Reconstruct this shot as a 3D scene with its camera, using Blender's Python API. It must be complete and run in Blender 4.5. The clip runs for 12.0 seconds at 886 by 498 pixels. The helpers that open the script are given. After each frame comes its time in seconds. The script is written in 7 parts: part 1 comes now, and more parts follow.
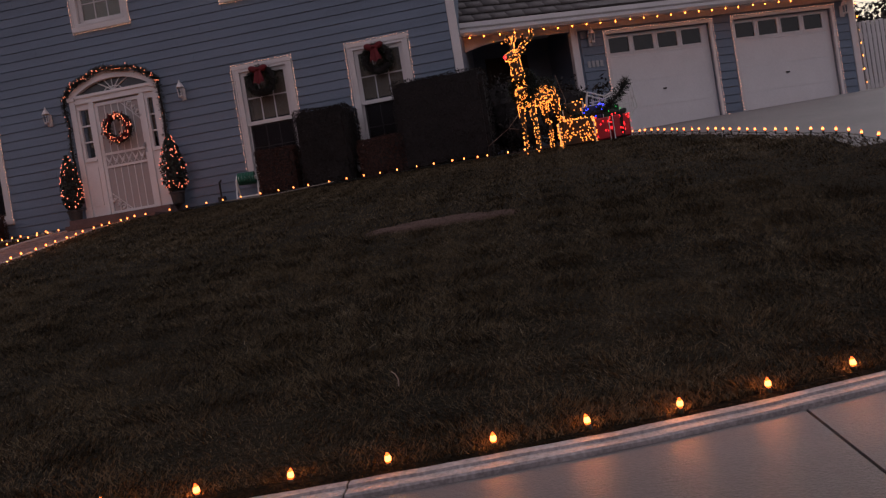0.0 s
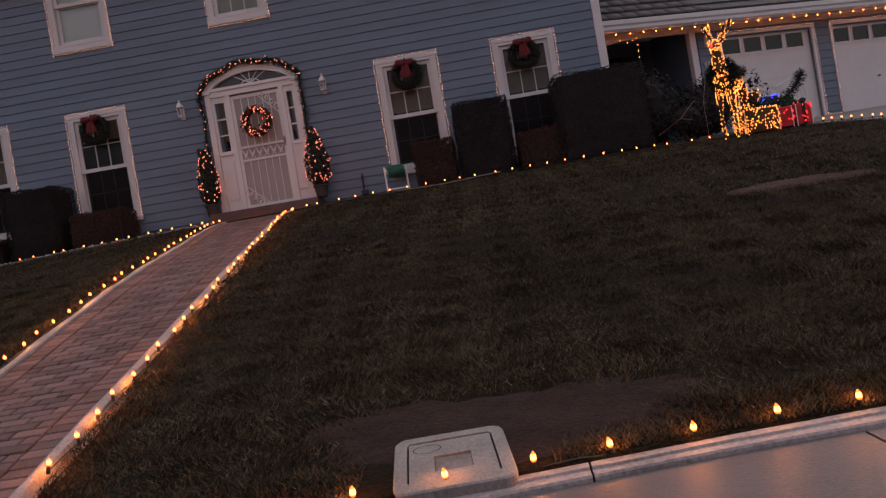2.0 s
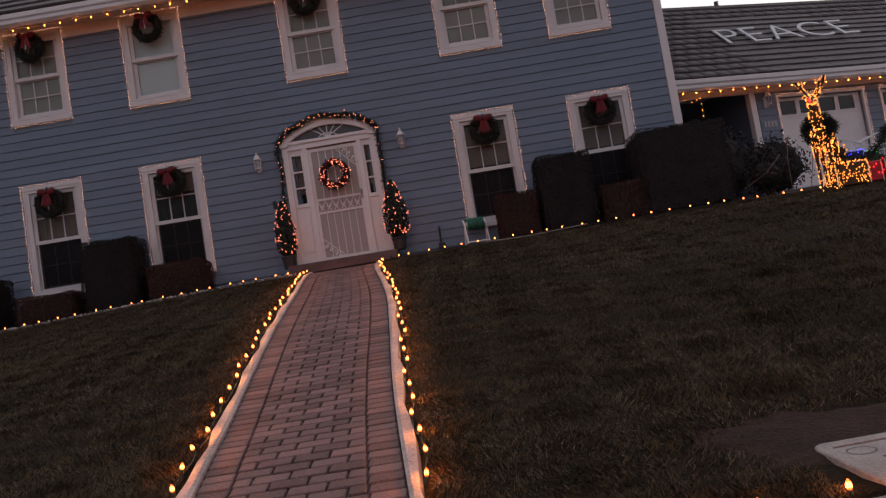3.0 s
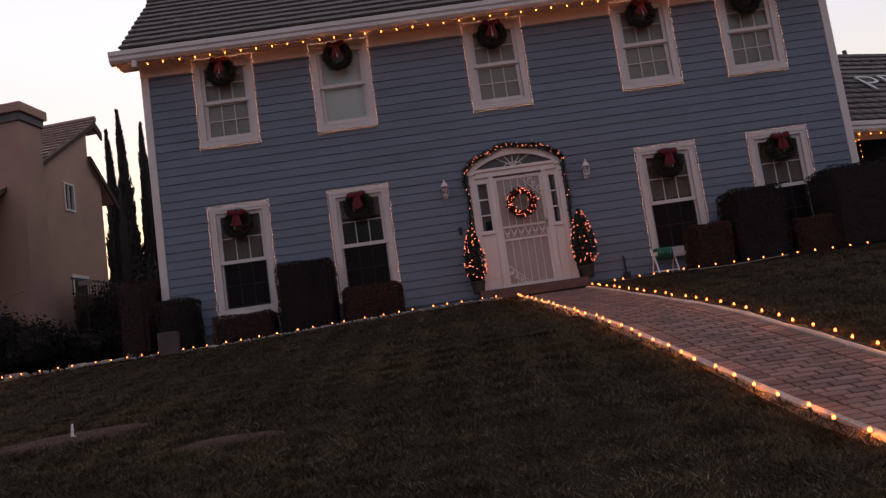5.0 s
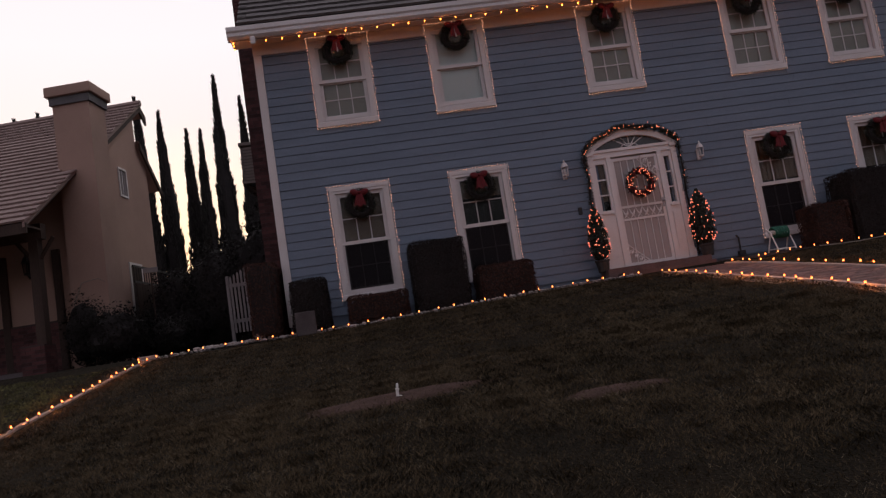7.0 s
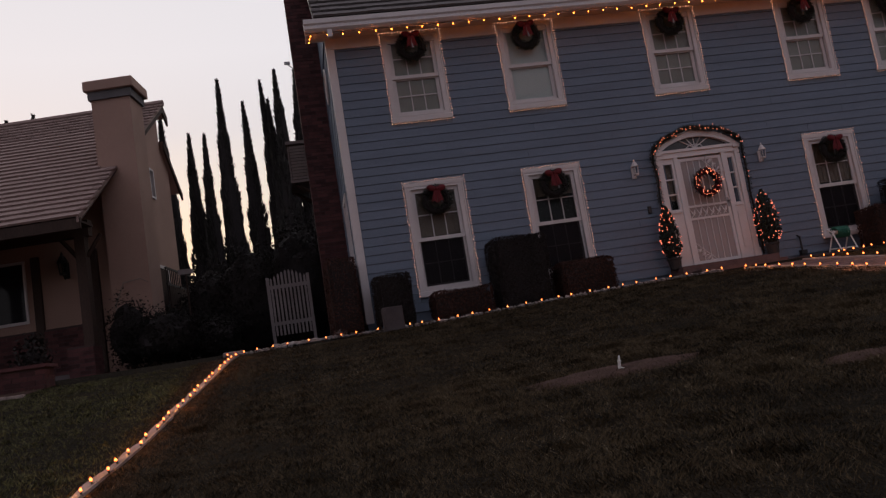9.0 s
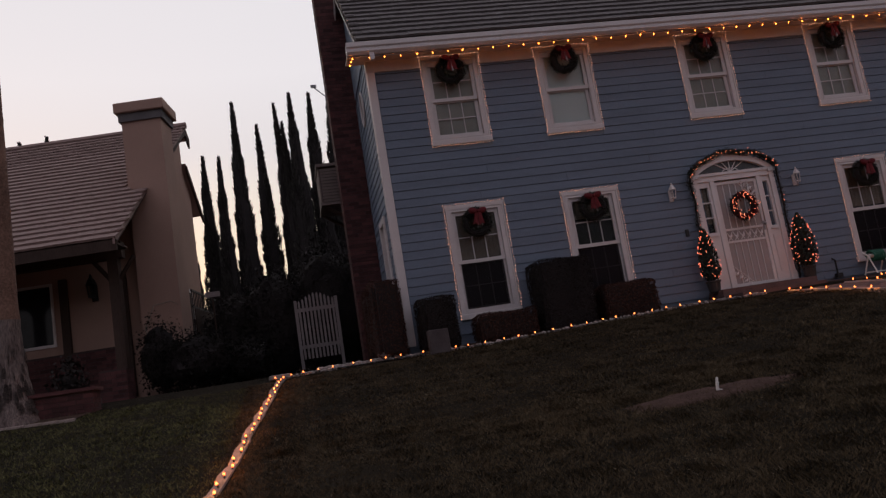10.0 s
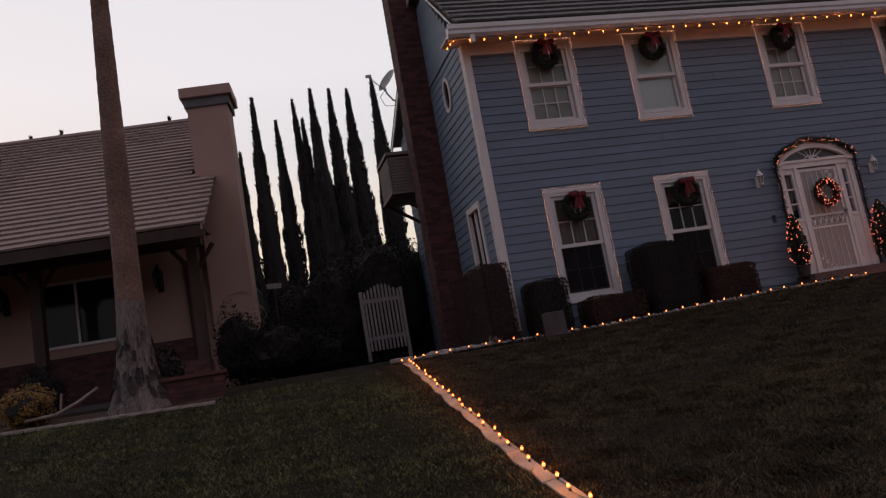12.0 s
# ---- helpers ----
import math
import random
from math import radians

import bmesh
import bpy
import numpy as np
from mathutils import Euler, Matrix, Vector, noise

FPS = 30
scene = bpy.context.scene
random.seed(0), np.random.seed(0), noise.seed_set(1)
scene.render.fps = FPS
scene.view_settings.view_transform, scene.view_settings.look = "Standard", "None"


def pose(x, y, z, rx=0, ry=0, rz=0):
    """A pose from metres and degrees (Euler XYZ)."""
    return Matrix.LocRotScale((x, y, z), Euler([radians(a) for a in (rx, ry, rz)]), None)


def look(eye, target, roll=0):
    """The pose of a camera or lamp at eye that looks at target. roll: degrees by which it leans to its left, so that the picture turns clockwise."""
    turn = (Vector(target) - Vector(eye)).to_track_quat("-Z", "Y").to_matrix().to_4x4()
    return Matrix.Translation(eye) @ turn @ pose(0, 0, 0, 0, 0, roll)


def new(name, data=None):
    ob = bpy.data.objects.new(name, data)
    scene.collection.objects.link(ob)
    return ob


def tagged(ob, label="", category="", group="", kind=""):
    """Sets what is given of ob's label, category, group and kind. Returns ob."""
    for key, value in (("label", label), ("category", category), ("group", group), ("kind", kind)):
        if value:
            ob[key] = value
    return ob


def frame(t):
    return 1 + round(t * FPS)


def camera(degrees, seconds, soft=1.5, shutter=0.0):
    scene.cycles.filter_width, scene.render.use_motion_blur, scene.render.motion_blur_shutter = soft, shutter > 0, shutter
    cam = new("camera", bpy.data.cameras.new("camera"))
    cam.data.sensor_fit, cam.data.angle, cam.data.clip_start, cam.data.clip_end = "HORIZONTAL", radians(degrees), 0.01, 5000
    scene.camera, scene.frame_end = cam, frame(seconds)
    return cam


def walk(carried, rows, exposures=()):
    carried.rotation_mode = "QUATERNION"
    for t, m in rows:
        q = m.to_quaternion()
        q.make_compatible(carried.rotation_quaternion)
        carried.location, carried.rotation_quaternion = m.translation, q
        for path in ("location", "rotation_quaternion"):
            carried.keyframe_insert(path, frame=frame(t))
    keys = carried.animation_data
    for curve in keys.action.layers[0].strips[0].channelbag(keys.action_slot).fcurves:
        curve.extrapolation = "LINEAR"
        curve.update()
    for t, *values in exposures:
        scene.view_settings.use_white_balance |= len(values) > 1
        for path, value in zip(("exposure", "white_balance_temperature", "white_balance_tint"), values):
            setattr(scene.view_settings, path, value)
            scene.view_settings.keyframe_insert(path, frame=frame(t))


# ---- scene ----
# camera and its walk
cam = camera(56.0, 12.0, soft=1.3)
PATH = [
    (0, (1.838, 1.305, 0.797), (1.553, 3.284, 0.759), -9.08),
    (0.5, (0.911, 1.151, 0.816), (0.670, 3.136, 0.769), -9.09),
    (1, (-0.016, 0.972, 0.809), (-0.220, 2.961, 0.756), -9.24),
    (1.5, (-0.937, 0.865, 0.846), (-1.101, 2.858, 0.807), -9.23),
    (2, (-1.916, 0.729, 0.856), (-2.035, 2.726, 0.847), -9.43),
    (2.5, (-2.783, 0.656, 0.822), (-2.868, 2.653, 0.876), -9.23),
    (3, (-3.719, 0.670, 0.866), (-3.758, 2.665, 1.011), -9.25),
    (3.2, (-4.022, 0.625, 0.855), (-4.057, 2.617, 1.031), -9.25),
    (4.8, (-7.082, 0.343, 0.982), (-7.069, 2.327, 1.239), -7.97),
    (5, (-7.405, 0.412, 0.980), (-7.387, 2.396, 1.238), -8.06),
    (5.5, (-8.255, 0.445, 1.019), (-8.214, 2.430, 1.264), -8.25),
    (6, (-9.147, 0.450, 1.046), (-9.066, 2.435, 1.279), -8.60),
    (6.5, (-10.071, 0.466, 1.070), (-9.944, 2.449, 1.294), -8.69),
    (7, (-10.986, 0.524, 1.095), (-10.799, 2.501, 1.332), -8.89),
    (9, (-13.513, 0.935, 1.063), (-13.171, 2.888, 1.326), -9.17),
    (9.5, (-13.939, 1.014, 1.065), (-13.575, 2.958, 1.361), -9.17),
    (10, (-14.457, 1.125, 1.189), (-14.077, 3.063, 1.504), -9.23),
    (10.5, (-15.012, 1.288, 1.235), (-14.594, 3.212, 1.582), -9.25),
    (11, (-15.654, 1.475, 1.251), (-15.203, 3.389, 1.616), -9.26),
    (11.5, (-16.394, 1.703, 1.247), (-15.909, 3.609, 1.612), -9.24),
    (12, (-17.146, 1.915, 1.200), (-16.638, 3.822, 1.520), -9.96),
]
walk(cam, [(t, look(eye, target, roll)) for t, eye, target, roll in PATH],
     exposures=[(0.0, -0.1, 6200, 19), (2.0, 0.23, 6250, 17), (3.2, 0.17, 6200, 15), (5.0, -0.05, 6200, 18), (6.0, -0.02, 6200, 17), (7.0, -0.10, 6200, 17), (9.0, -0.36, 6200, 17), (12.0, -0.32, 6200, 17)])

# dusk sky, after sunset behind the houses
world = bpy.data.worlds.new("dusk")
scene.world = world
world.use_nodes = True
wt = world.node_tree
wt.nodes.clear()
w_out = wt.nodes.new("ShaderNodeOutputWorld")
w_bg = wt.nodes.new("ShaderNodeBackground")
w_sky = wt.nodes.new("ShaderNodeTexSky")
w_sky.sky_type = "NISHITA"
w_sky.sun_disc = False
w_sky.sun_elevation = radians(2.0)
w_sky.sun_rotation = radians(-20)
w_sky.dust_density = 2.0
w_mix = wt.nodes.new("ShaderNodeMix")
w_mix.data_type = "RGBA"
# thin high cloud, bright over the set sun and fading to the opposite side
w_tc = wt.nodes.new("ShaderNodeTexCoord")
w_xyz = wt.nodes.new("ShaderNodeSeparateXYZ")
w_rng = wt.nodes.new("ShaderNodeMapRange")
w_rng.interpolation_type = "SMOOTHSTEP"
w_rng.inputs[1].default_value, w_rng.inputs[2].default_value = -0.5, 1.0
w_cloud = wt.nodes.new("ShaderNodeMix")
w_cloud.data_type = "RGBA"
w_cloud.inputs[6].default_value = (7.0, 6.3, 6.8, 1)
wt.links.new(w_tc.outputs["Generated"], w_xyz.inputs[0])
wt.links.new(w_xyz.outputs[1], w_rng.inputs[0])
wt.links.new(w_rng.outputs[0], w_cloud.inputs[0])
w_low = wt.nodes.new("ShaderNodeMapRange")          # afterglow: warm at the horizon, paler above
w_low.inputs[1].default_value, w_low.inputs[2].default_value = 0.08, 0.30
w_glow = wt.nodes.new("ShaderNodeMix")
w_glow.data_type = "RGBA"
w_glow.inputs[6].default_value = (21.0, 17.9, 11.4, 1)
w_glow.inputs[7].default_value = (12.9, 12.5, 11.9, 1)
wt.links.new(w_xyz.outputs[2], w_low.inputs[0])
wt.links.new(w_low.outputs[0], w_glow.inputs[0])
wt.links.new(w_glow.outputs[2], w_cloud.inputs[7])
wt.links.new(w_cloud.outputs[2], w_mix.inputs[7])
w_veil = wt.nodes.new("ShaderNodeMapRange")          # the veil thins towards the horizon
w_veil.inputs[1].default_value, w_veil.inputs[2].default_value = 0.05, 0.38
w_veil.inputs[3].default_value, w_veil.inputs[4].default_value = 0.30, 0.62
wt.links.new(w_xyz.outputs[2], w_veil.inputs[0])
wt.links.new(w_veil.outputs[0], w_mix.inputs[0])
wt.links.new(w_sky.outputs[0], w_mix.inputs[6])
wt.links.new(w_mix.outputs[2], w_bg.inputs[0])
w_bg.inputs[1].default_value = 0.122
wt.links.new(w_bg.outputs[0], w_out.inputs[0])
sun = bpy.data.lights.new("sun", "SUN")
sun.energy, sun.angle, sun.color = 0.12, radians(40), (1.0, 0.85, 0.7)
new("sun", sun).matrix_world = look((-8, 30, 9), (0, 0, 0))


# ---------- materials ----------
def mat(name, base, rough=0.7, var=0.12, scale=6.0, fine=60.0, bump=0.15, metal=0.0, spec=0.4, rand=0.0,
        tint=None, streak=None, bump_dist=0.01):
    """A surface with broad stains, fine grain and relief; rand: spread between pieces; streak: stretch of the grain."""
    m = bpy.data.materials.new(name)
    m.use_nodes = True
    t = m.node_tree
    b = t.nodes["Principled BSDF"]
    b.inputs["Roughness"].default_value = rough
    b.inputs["Metallic"].default_value = metal
    b.inputs["Specular IOR Level"].default_value = spec
    tc = t.nodes.new("ShaderNodeTexCoord")
    mp = t.nodes.new("ShaderNodeMapping")
    if streak:
        mp.inputs["Scale"].default_value = streak
    t.links.new(tc.outputs["Object"], mp.inputs[0])
    n1 = t.nodes.new("ShaderNodeTexNoise")
    n1.inputs["Scale"].default_value = scale
    n1.inputs["Detail"].default_value = 5
    n2 = t.nodes.new("ShaderNodeTexNoise")
    n2.inputs["Scale"].default_value = fine
    n2.inputs["Detail"].default_value = 3
    for n in (n1, n2):
        t.links.new(mp.outputs[0], n.inputs["Vector"])
    add = t.nodes.new("ShaderNodeMath")
    add.operation = "ADD"
    t.links.new(n1.outputs[0], add.inputs[0])
    t.links.new(n2.outputs[0], add.inputs[1])
    last = add.outputs[0]
    if rand:
        oi = t.nodes.new("ShaderNodeObjectInfo")
        ge = t.nodes.new("ShaderNodeNewGeometry")
        a2 = t.nodes.new("ShaderNodeMath")
        a2.operation = "ADD"
        t.links.new(oi.outputs["Random"], a2.inputs[0])
        t.links.new(ge.outputs["Random Per Island"], a2.inputs[1])
        fr = t.nodes.new("ShaderNodeMath")
        fr.operation = "FRACT"
        t.links.new(a2.outputs[0], fr.inputs[0])
        mr2 = t.nodes.new("ShaderNodeMapRange")
        mr2.inputs[3].default_value = -rand
        mr2.inputs[4].default_value = rand
        t.links.new(fr.outputs[0], mr2.inputs[0])
        a3 = t.nodes.new("ShaderNodeMath")
        a3.operation = "ADD"
        t.links.new(last, a3.inputs[0])
        t.links.new(mr2.outputs[0], a3.inputs[1])
        last = a3.outputs[0]
    mr = t.nodes.new("ShaderNodeMapRange")
    mr.inputs[1].default_value, mr.inputs[2].default_value = 0.6, 1.4
    t.links.new(last, mr.inputs[0])
    mix = t.nodes.new("ShaderNodeMix")
    mix.data_type = "RGBA"
    lo = tuple(max(0.0, c * (1 - 2 * var)) for c in base)
    hi = tuple(min(1.0, c * (1 + 2 * var)) for c in base)
    if tint:
        hi = tint
    mix.inputs[6].default_value = (*lo, 1)
    mix.inputs[7].default_value = (*hi, 1)
    t.links.new(mr.outputs[0], mix.inputs[0])
    t.links.new(mix.outputs[2], b.inputs["Base Color"])
    if bump:
        bp = t.nodes.new("ShaderNodeBump")
        bp.inputs["Strength"].default_value = bump
        bp.inputs["Distance"].default_value = bump_dist
        t.links.new(n2.outputs[0], bp.inputs["Height"])
        t.links.new(bp.outputs[0], b.inputs["Normal"])
    return m


def glow(name, colour, strength):
    m = bpy.data.materials.new(name)
    m.use_nodes = True
    b = m.node_tree.nodes["Principled BSDF"]
    b.inputs["Base Color"].default_value = (*colour, 1)
    b.inputs["Roughness"].default_value = 0.2
    b.inputs["Emission Color"].default_value = (*colour, 1)
    b.inputs["Emission Strength"].default_value = strength
    return m


def glass_mat(name, tint, mixin):
    """Window glass: clear, with a Fresnel-driven gloss."""
    m = bpy.data.materials.new(name)
    m.use_nodes = True
    t = m.node_tree
    t.nodes.clear()
    o = t.nodes.new("ShaderNodeOutputMaterial")
    tr = t.nodes.new("ShaderNodeBsdfTransparent")
    tr.inputs[0].default_value = (*tint, 1)
    gl = t.nodes.new("ShaderNodeBsdfGlossy")
    gl.inputs["Roughness"].default_value = 0.03
    gl.inputs["Color"].default_value = (0.9, 0.93, 0.95, 1)
    fr = t.nodes.new("ShaderNodeFresnel")
    fr.inputs[0].default_value = mixin
    mx = t.nodes.new("ShaderNodeMixShader")
    t.links.new(fr.outputs[0], mx.inputs[0])
    t.links.new(tr.outputs[0], mx.inputs[1])
    t.links.new(gl.outputs[0], mx.inputs[2])
    t.links.new(mx.outputs[0], o.inputs[0])
    return m


M_SIDING = mat("blue_siding_paint", (0.124, 0.160, 0.214), 0.62, 0.11, 1.3, 45, 0.35, rand=0.06, streak=(0.35, 1, 3))
M_TRIM = mat("white_trim_paint", (0.57, 0.535, 0.53), 0.5, 0.05, 2.0, 40, 0.1)
M_GUTTER = mat("white_gutter", (0.58, 0.55, 0.55), 0.45, 0.06, 1.5, 30, 0.05)
M_DOORW = mat("white_door_paint", (0.61, 0.585, 0.585), 0.42, 0.04, 2.0, 40, 0.06)
M_ROOF = mat("grey_roof_tile", (0.115, 0.105, 0.105), 0.85, 0.13, 2.5, 45, 0.6, rand=0.05)
M_ROOFN = mat("brown_roof_tile", (0.250, 0.178, 0.160), 0.85, 0.12, 2.5, 45, 0.6, rand=0.05)
M_STUCCO = mat("tan_stucco", (0.335, 0.222, 0.180), 0.9, 0.10, 0.9, 90, 0.6)
M_BRICK = mat("red_brick", (0.070, 0.027, 0.027), 0.85, 0.25, 5, 70, 0.5, rand=0.35)
M_EDGE = mat("dirty_edging_concrete", (0.25, 0.205, 0.185), 0.88, 0.32, 3.5, 90, 0.5)
M_MORTAR = mat("mortar", (0.060, 0.040, 0.038), 0.95, 0.12, 6, 80, 0.4)
M_WOODDK = mat("dark_brown_wood", (0.050, 0.034, 0.028), 0.7, 0.2, 3, 60, 0.3, spec=0.15, streak=(1, 1, 0.2))
M_CONC = mat("sidewalk_concrete", (0.082, 0.069, 0.070), 0.52, 0.25, 1.1, 120, 0.35, spec=0.38)
M_KERB = mat("kerb_concrete", (0.275, 0.237, 0.228), 0.8, 0.28, 3.0, 60, 0.25)
M_PAVER = mat("brown_paver", (0.118, 0.071, 0.066), 0.85, 0.2, 4, 80, 0.8, rand=0.40)
M_JOINT = mat("dark_joint", (0.06, 0.045, 0.042), 0.95, 0.2, 8, 80, 0.4)
M_ROAD = mat("asphalt", (0.05, 0.05, 0.052), 0.85, 0.2, 2, 120, 0.6)
# ground colour lowered to near black, self-shadow between blades is included in it
M_GRASS = mat("darkened_lawn_ground", (0.0085, 0.0068, 0.0038), 0.95, 0.35, 1.3, 40, 0.9, spec=0.08, tint=(0.022, 0.0155, 0.0085), bump_dist=0.03)
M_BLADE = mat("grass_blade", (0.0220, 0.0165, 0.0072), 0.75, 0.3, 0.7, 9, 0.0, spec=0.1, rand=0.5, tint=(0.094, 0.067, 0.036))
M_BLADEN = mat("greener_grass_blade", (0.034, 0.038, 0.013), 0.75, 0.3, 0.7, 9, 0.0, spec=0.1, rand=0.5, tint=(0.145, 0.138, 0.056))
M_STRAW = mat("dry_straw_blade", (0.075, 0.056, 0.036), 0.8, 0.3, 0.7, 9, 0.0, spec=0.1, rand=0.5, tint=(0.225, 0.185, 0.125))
# darker soil tone, for the patch round the meter box
M_SOILD = mat("darker_bare_soil", (0.034, 0.0205, 0.0175), 0.95, 0.25, 6, 50, 1.0, spec=0.08, bump_dist=0.02)
M_SOIL = mat("bare_soil", (0.066, 0.041, 0.034), 0.95, 0.25, 6, 50, 1.0, spec=0.08, bump_dist=0.02)
M_STONE = mat("bed_pebbles", (0.27, 0.24, 0.23), 0.85, 0.2, 6, 60, 0.4, rand=0.4)
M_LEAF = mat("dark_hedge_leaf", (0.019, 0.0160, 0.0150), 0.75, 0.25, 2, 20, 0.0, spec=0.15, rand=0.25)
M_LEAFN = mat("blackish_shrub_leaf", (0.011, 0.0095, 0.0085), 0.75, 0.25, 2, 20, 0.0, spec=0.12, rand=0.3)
M_LEAFBR = mat("brownish_hedge_leaf", (0.052, 0.025, 0.019), 0.75, 0.25, 2, 20, 0.0, spec=0.15, rand=0.25)
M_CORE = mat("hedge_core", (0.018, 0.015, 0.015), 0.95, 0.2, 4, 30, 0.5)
M_CYP = mat("cypress_leaf", (0.030, 0.028, 0.025), 0.8, 0.3, 2, 20, 0.0, rand=0.4)
M_BARK = mat("palm_bark", (0.155, 0.105, 0.08), 0.95, 0.25, 3, 26, 1.0, streak=(1, 1, 0.5), bump_dist=0.02)
M_TWIG = mat("dry_twig", (0.23, 0.19, 0.16), 0.9, 0.2, 6, 40, 0.3)
M_GARL = mat("garland_needles", (0.012, 0.018, 0.011), 0.7, 0.3, 5, 40, 0.0, rand=0.4)
M_BOW = mat("red_velvet_bow", (0.105, 0.006, 0.010), 0.8, 0.15, 6, 60, 0.2)
M_POT = mat("dark_pot", (0.03, 0.027, 0.026), 0.6, 0.15, 6, 50, 0.2)
# near-black: the shade of unlit rooms is put into this colour
M_ROOMSHADE = mat("room_shade", (0.025, 0.023, 0.024), 0.9, 0.2, 2, 20, 0.0)
M_BLIND = mat("tan_blind", (0.20, 0.155, 0.115), 0.8, 0.08, 2, 40, 0.1)
M_BLINDG = mat("pale_green_blind", (0.76, 0.83, 0.78), 0.8, 0.06, 2, 40, 0.1)
M_BLINDB = mat("grey_brown_blind", (0.40, 0.39, 0.335), 0.8, 0.06, 2, 40, 0.1)
# greyer, darker tone of the white trim, for gate and sign plate
M_GATEW = mat("greyed_white_paint", (0.235, 0.205, 0.205), 0.6, 0.12, 3, 40, 0.2)
M_GLASS = glass_mat("window_glass", (0.84, 0.86, 0.87), 1.22)
M_GREENHOSE = mat("green_hose", (0.02, 0.13, 0.085), 0.45, 0.12, 5, 40, 0.1)
M_METAL = mat("grey_metal", (0.30, 0.30, 0.31), 0.45, 0.1, 6, 60, 0.1, metal=0.6)
M_BLACK = mat("black_metal", (0.015, 0.015, 0.016), 0.5, 0.15, 6, 60, 0.1)
M_WIREW = mat("white_wire", (0.6, 0.58, 0.56), 0.5, 0.05, 6, 60, 0.0)
M_GIFT = mat("red_gift_mesh", (0.33, 0.012, 0.02), 0.5, 0.12, 6, 60, 0.1)
M_BLOOM = mat("yellow_shrub_leaf", (0.21, 0.115, 0.026), 0.7, 0.25, 5, 40, 0.0, rand=0.45)
M_SOCKET = mat("green_socket", (0.012, 0.02, 0.013), 0.5, 0.1, 8, 60, 0.0)
M_STAKEW = mat("white_plastic", (0.7, 0.7, 0.68), 0.4, 0.05, 8, 60, 0.0)
M_GOLDFAB = mat("gold_mesh_fabric", (0.055, 0.026, 0.010), 0.7, 0.15, 9, 80, 0.1)
G_C9 = glow("warm_bulb", (1.0, 0.22, 0.025), 16.0)
G_SHELL = glow("amber_bulb", (1.0, 0.14, 0.012), 3.0)
G_CORE = glow("bright_bulb_glass", (1.0, 0.27, 0.060), 6.5)
G_MINI = glow("mini_bulb", (1.0, 0.48, 0.28), 2.8)
G_WREATH = glow("wreath_bulb", (1.0, 0.25, 0.12), 3.4)
G_TOPI = glow("topiary_bulb", (1.0, 0.20, 0.10), 3.4)
G_GOLD = glow("gold_bulb", (1.0, 0.31, 0.045), 2.5)
G_RED = glow("red_bulb", (1.0, 0.02, 0.02), 4.0)
G_BLUE = glow("blue_bulb", (0.03, 0.05, 1.0), 5.0)
G_GREEN = glow("green_bulb", (0.02, 0.8, 0.12), 2.0)


# ---------- building helpers ----------
def bx(bm, a, b, m=None):
    """A box between two corners."""
    vs = [bm.verts.new(Vector((x, y, z)) if m is None else m @ Vector((x, y, z)))
          for x in (a[0], b[0]) for y in (a[1], b[1]) for z in (a[2], b[2])]
    for f in ((0, 1, 3, 2), (4, 6, 7, 5), (0, 4, 5, 1), (2, 3, 7, 6), (0, 2, 6, 4), (1, 5, 7, 3)):
        bm.faces.new([vs[i] for i in f])
    return bm


def fixn(bm):
    bmesh.ops.recalc_face_normals(bm, faces=bm.faces[:])
    return bm


def bevel(bm, w, seg=1):
    bmesh.ops.bevel(bm, geom=bm.edges[:], offset=w, segments=seg, affect="EDGES")
    return bm


def mesh(name, bm, material, smooth=False):
    fixn(bm)
    me = bpy.data.meshes.new(name)
    bm.to_mesh(me)
    bm.free()
    me.materials.append(material)
    if smooth:
        me.polygons.foreach_set("use_smooth", [True] * len(me.polygons))
    return me


def part(name, bm, material, parent, label="", smooth=False):
    ob = new(name, mesh(name, bm, material, smooth))
    ob.parent = parent
    return tagged(ob, label=label)


def shared(name, me, parent, m, label=""):
    """A piece on a mesh that it shares with others."""
    ob = new(name, me)
    ob.parent = parent
    ob.matrix_basis = m
    return ob


def thing(name, label, category, group="", kind="", m=None):
    ob = new(name)
    ob.empty_display_size = 0.1
    if m is not None:
        ob.matrix_basis = m
    return tagged(ob, label, category, group, kind)


def raw(name, verts, faces, material, parent=None, smooth=False, label=""):
    """A mesh from arrays: verts n x 3, faces n x k."""
    verts = np.asarray(verts, np.float32)
    faces = np.asarray(faces, np.int32)
    n, k = faces.shape
    me = bpy.data.meshes.new(name)
    me.vertices.add(len(verts))
    me.vertices.foreach_set("co", verts.ravel())
    me.loops.add(n * k)
    me.loops.foreach_set("vertex_index", faces.ravel())
    me.polygons.add(n)
    me.polygons.foreach_set("loop_start", np.arange(0, n * k, k, dtype=np.int32))
    me.polygons.foreach_set("loop_total", np.full(n, k, np.int32))
    if smooth:
        me.polygons.foreach_set("use_smooth", np.ones(n, bool))
    me.update(calc_edges=True)
    me.materials.append(material)
    ob = new(name, me)
    if parent:
        ob.parent = parent
    return tagged(ob, label=label)


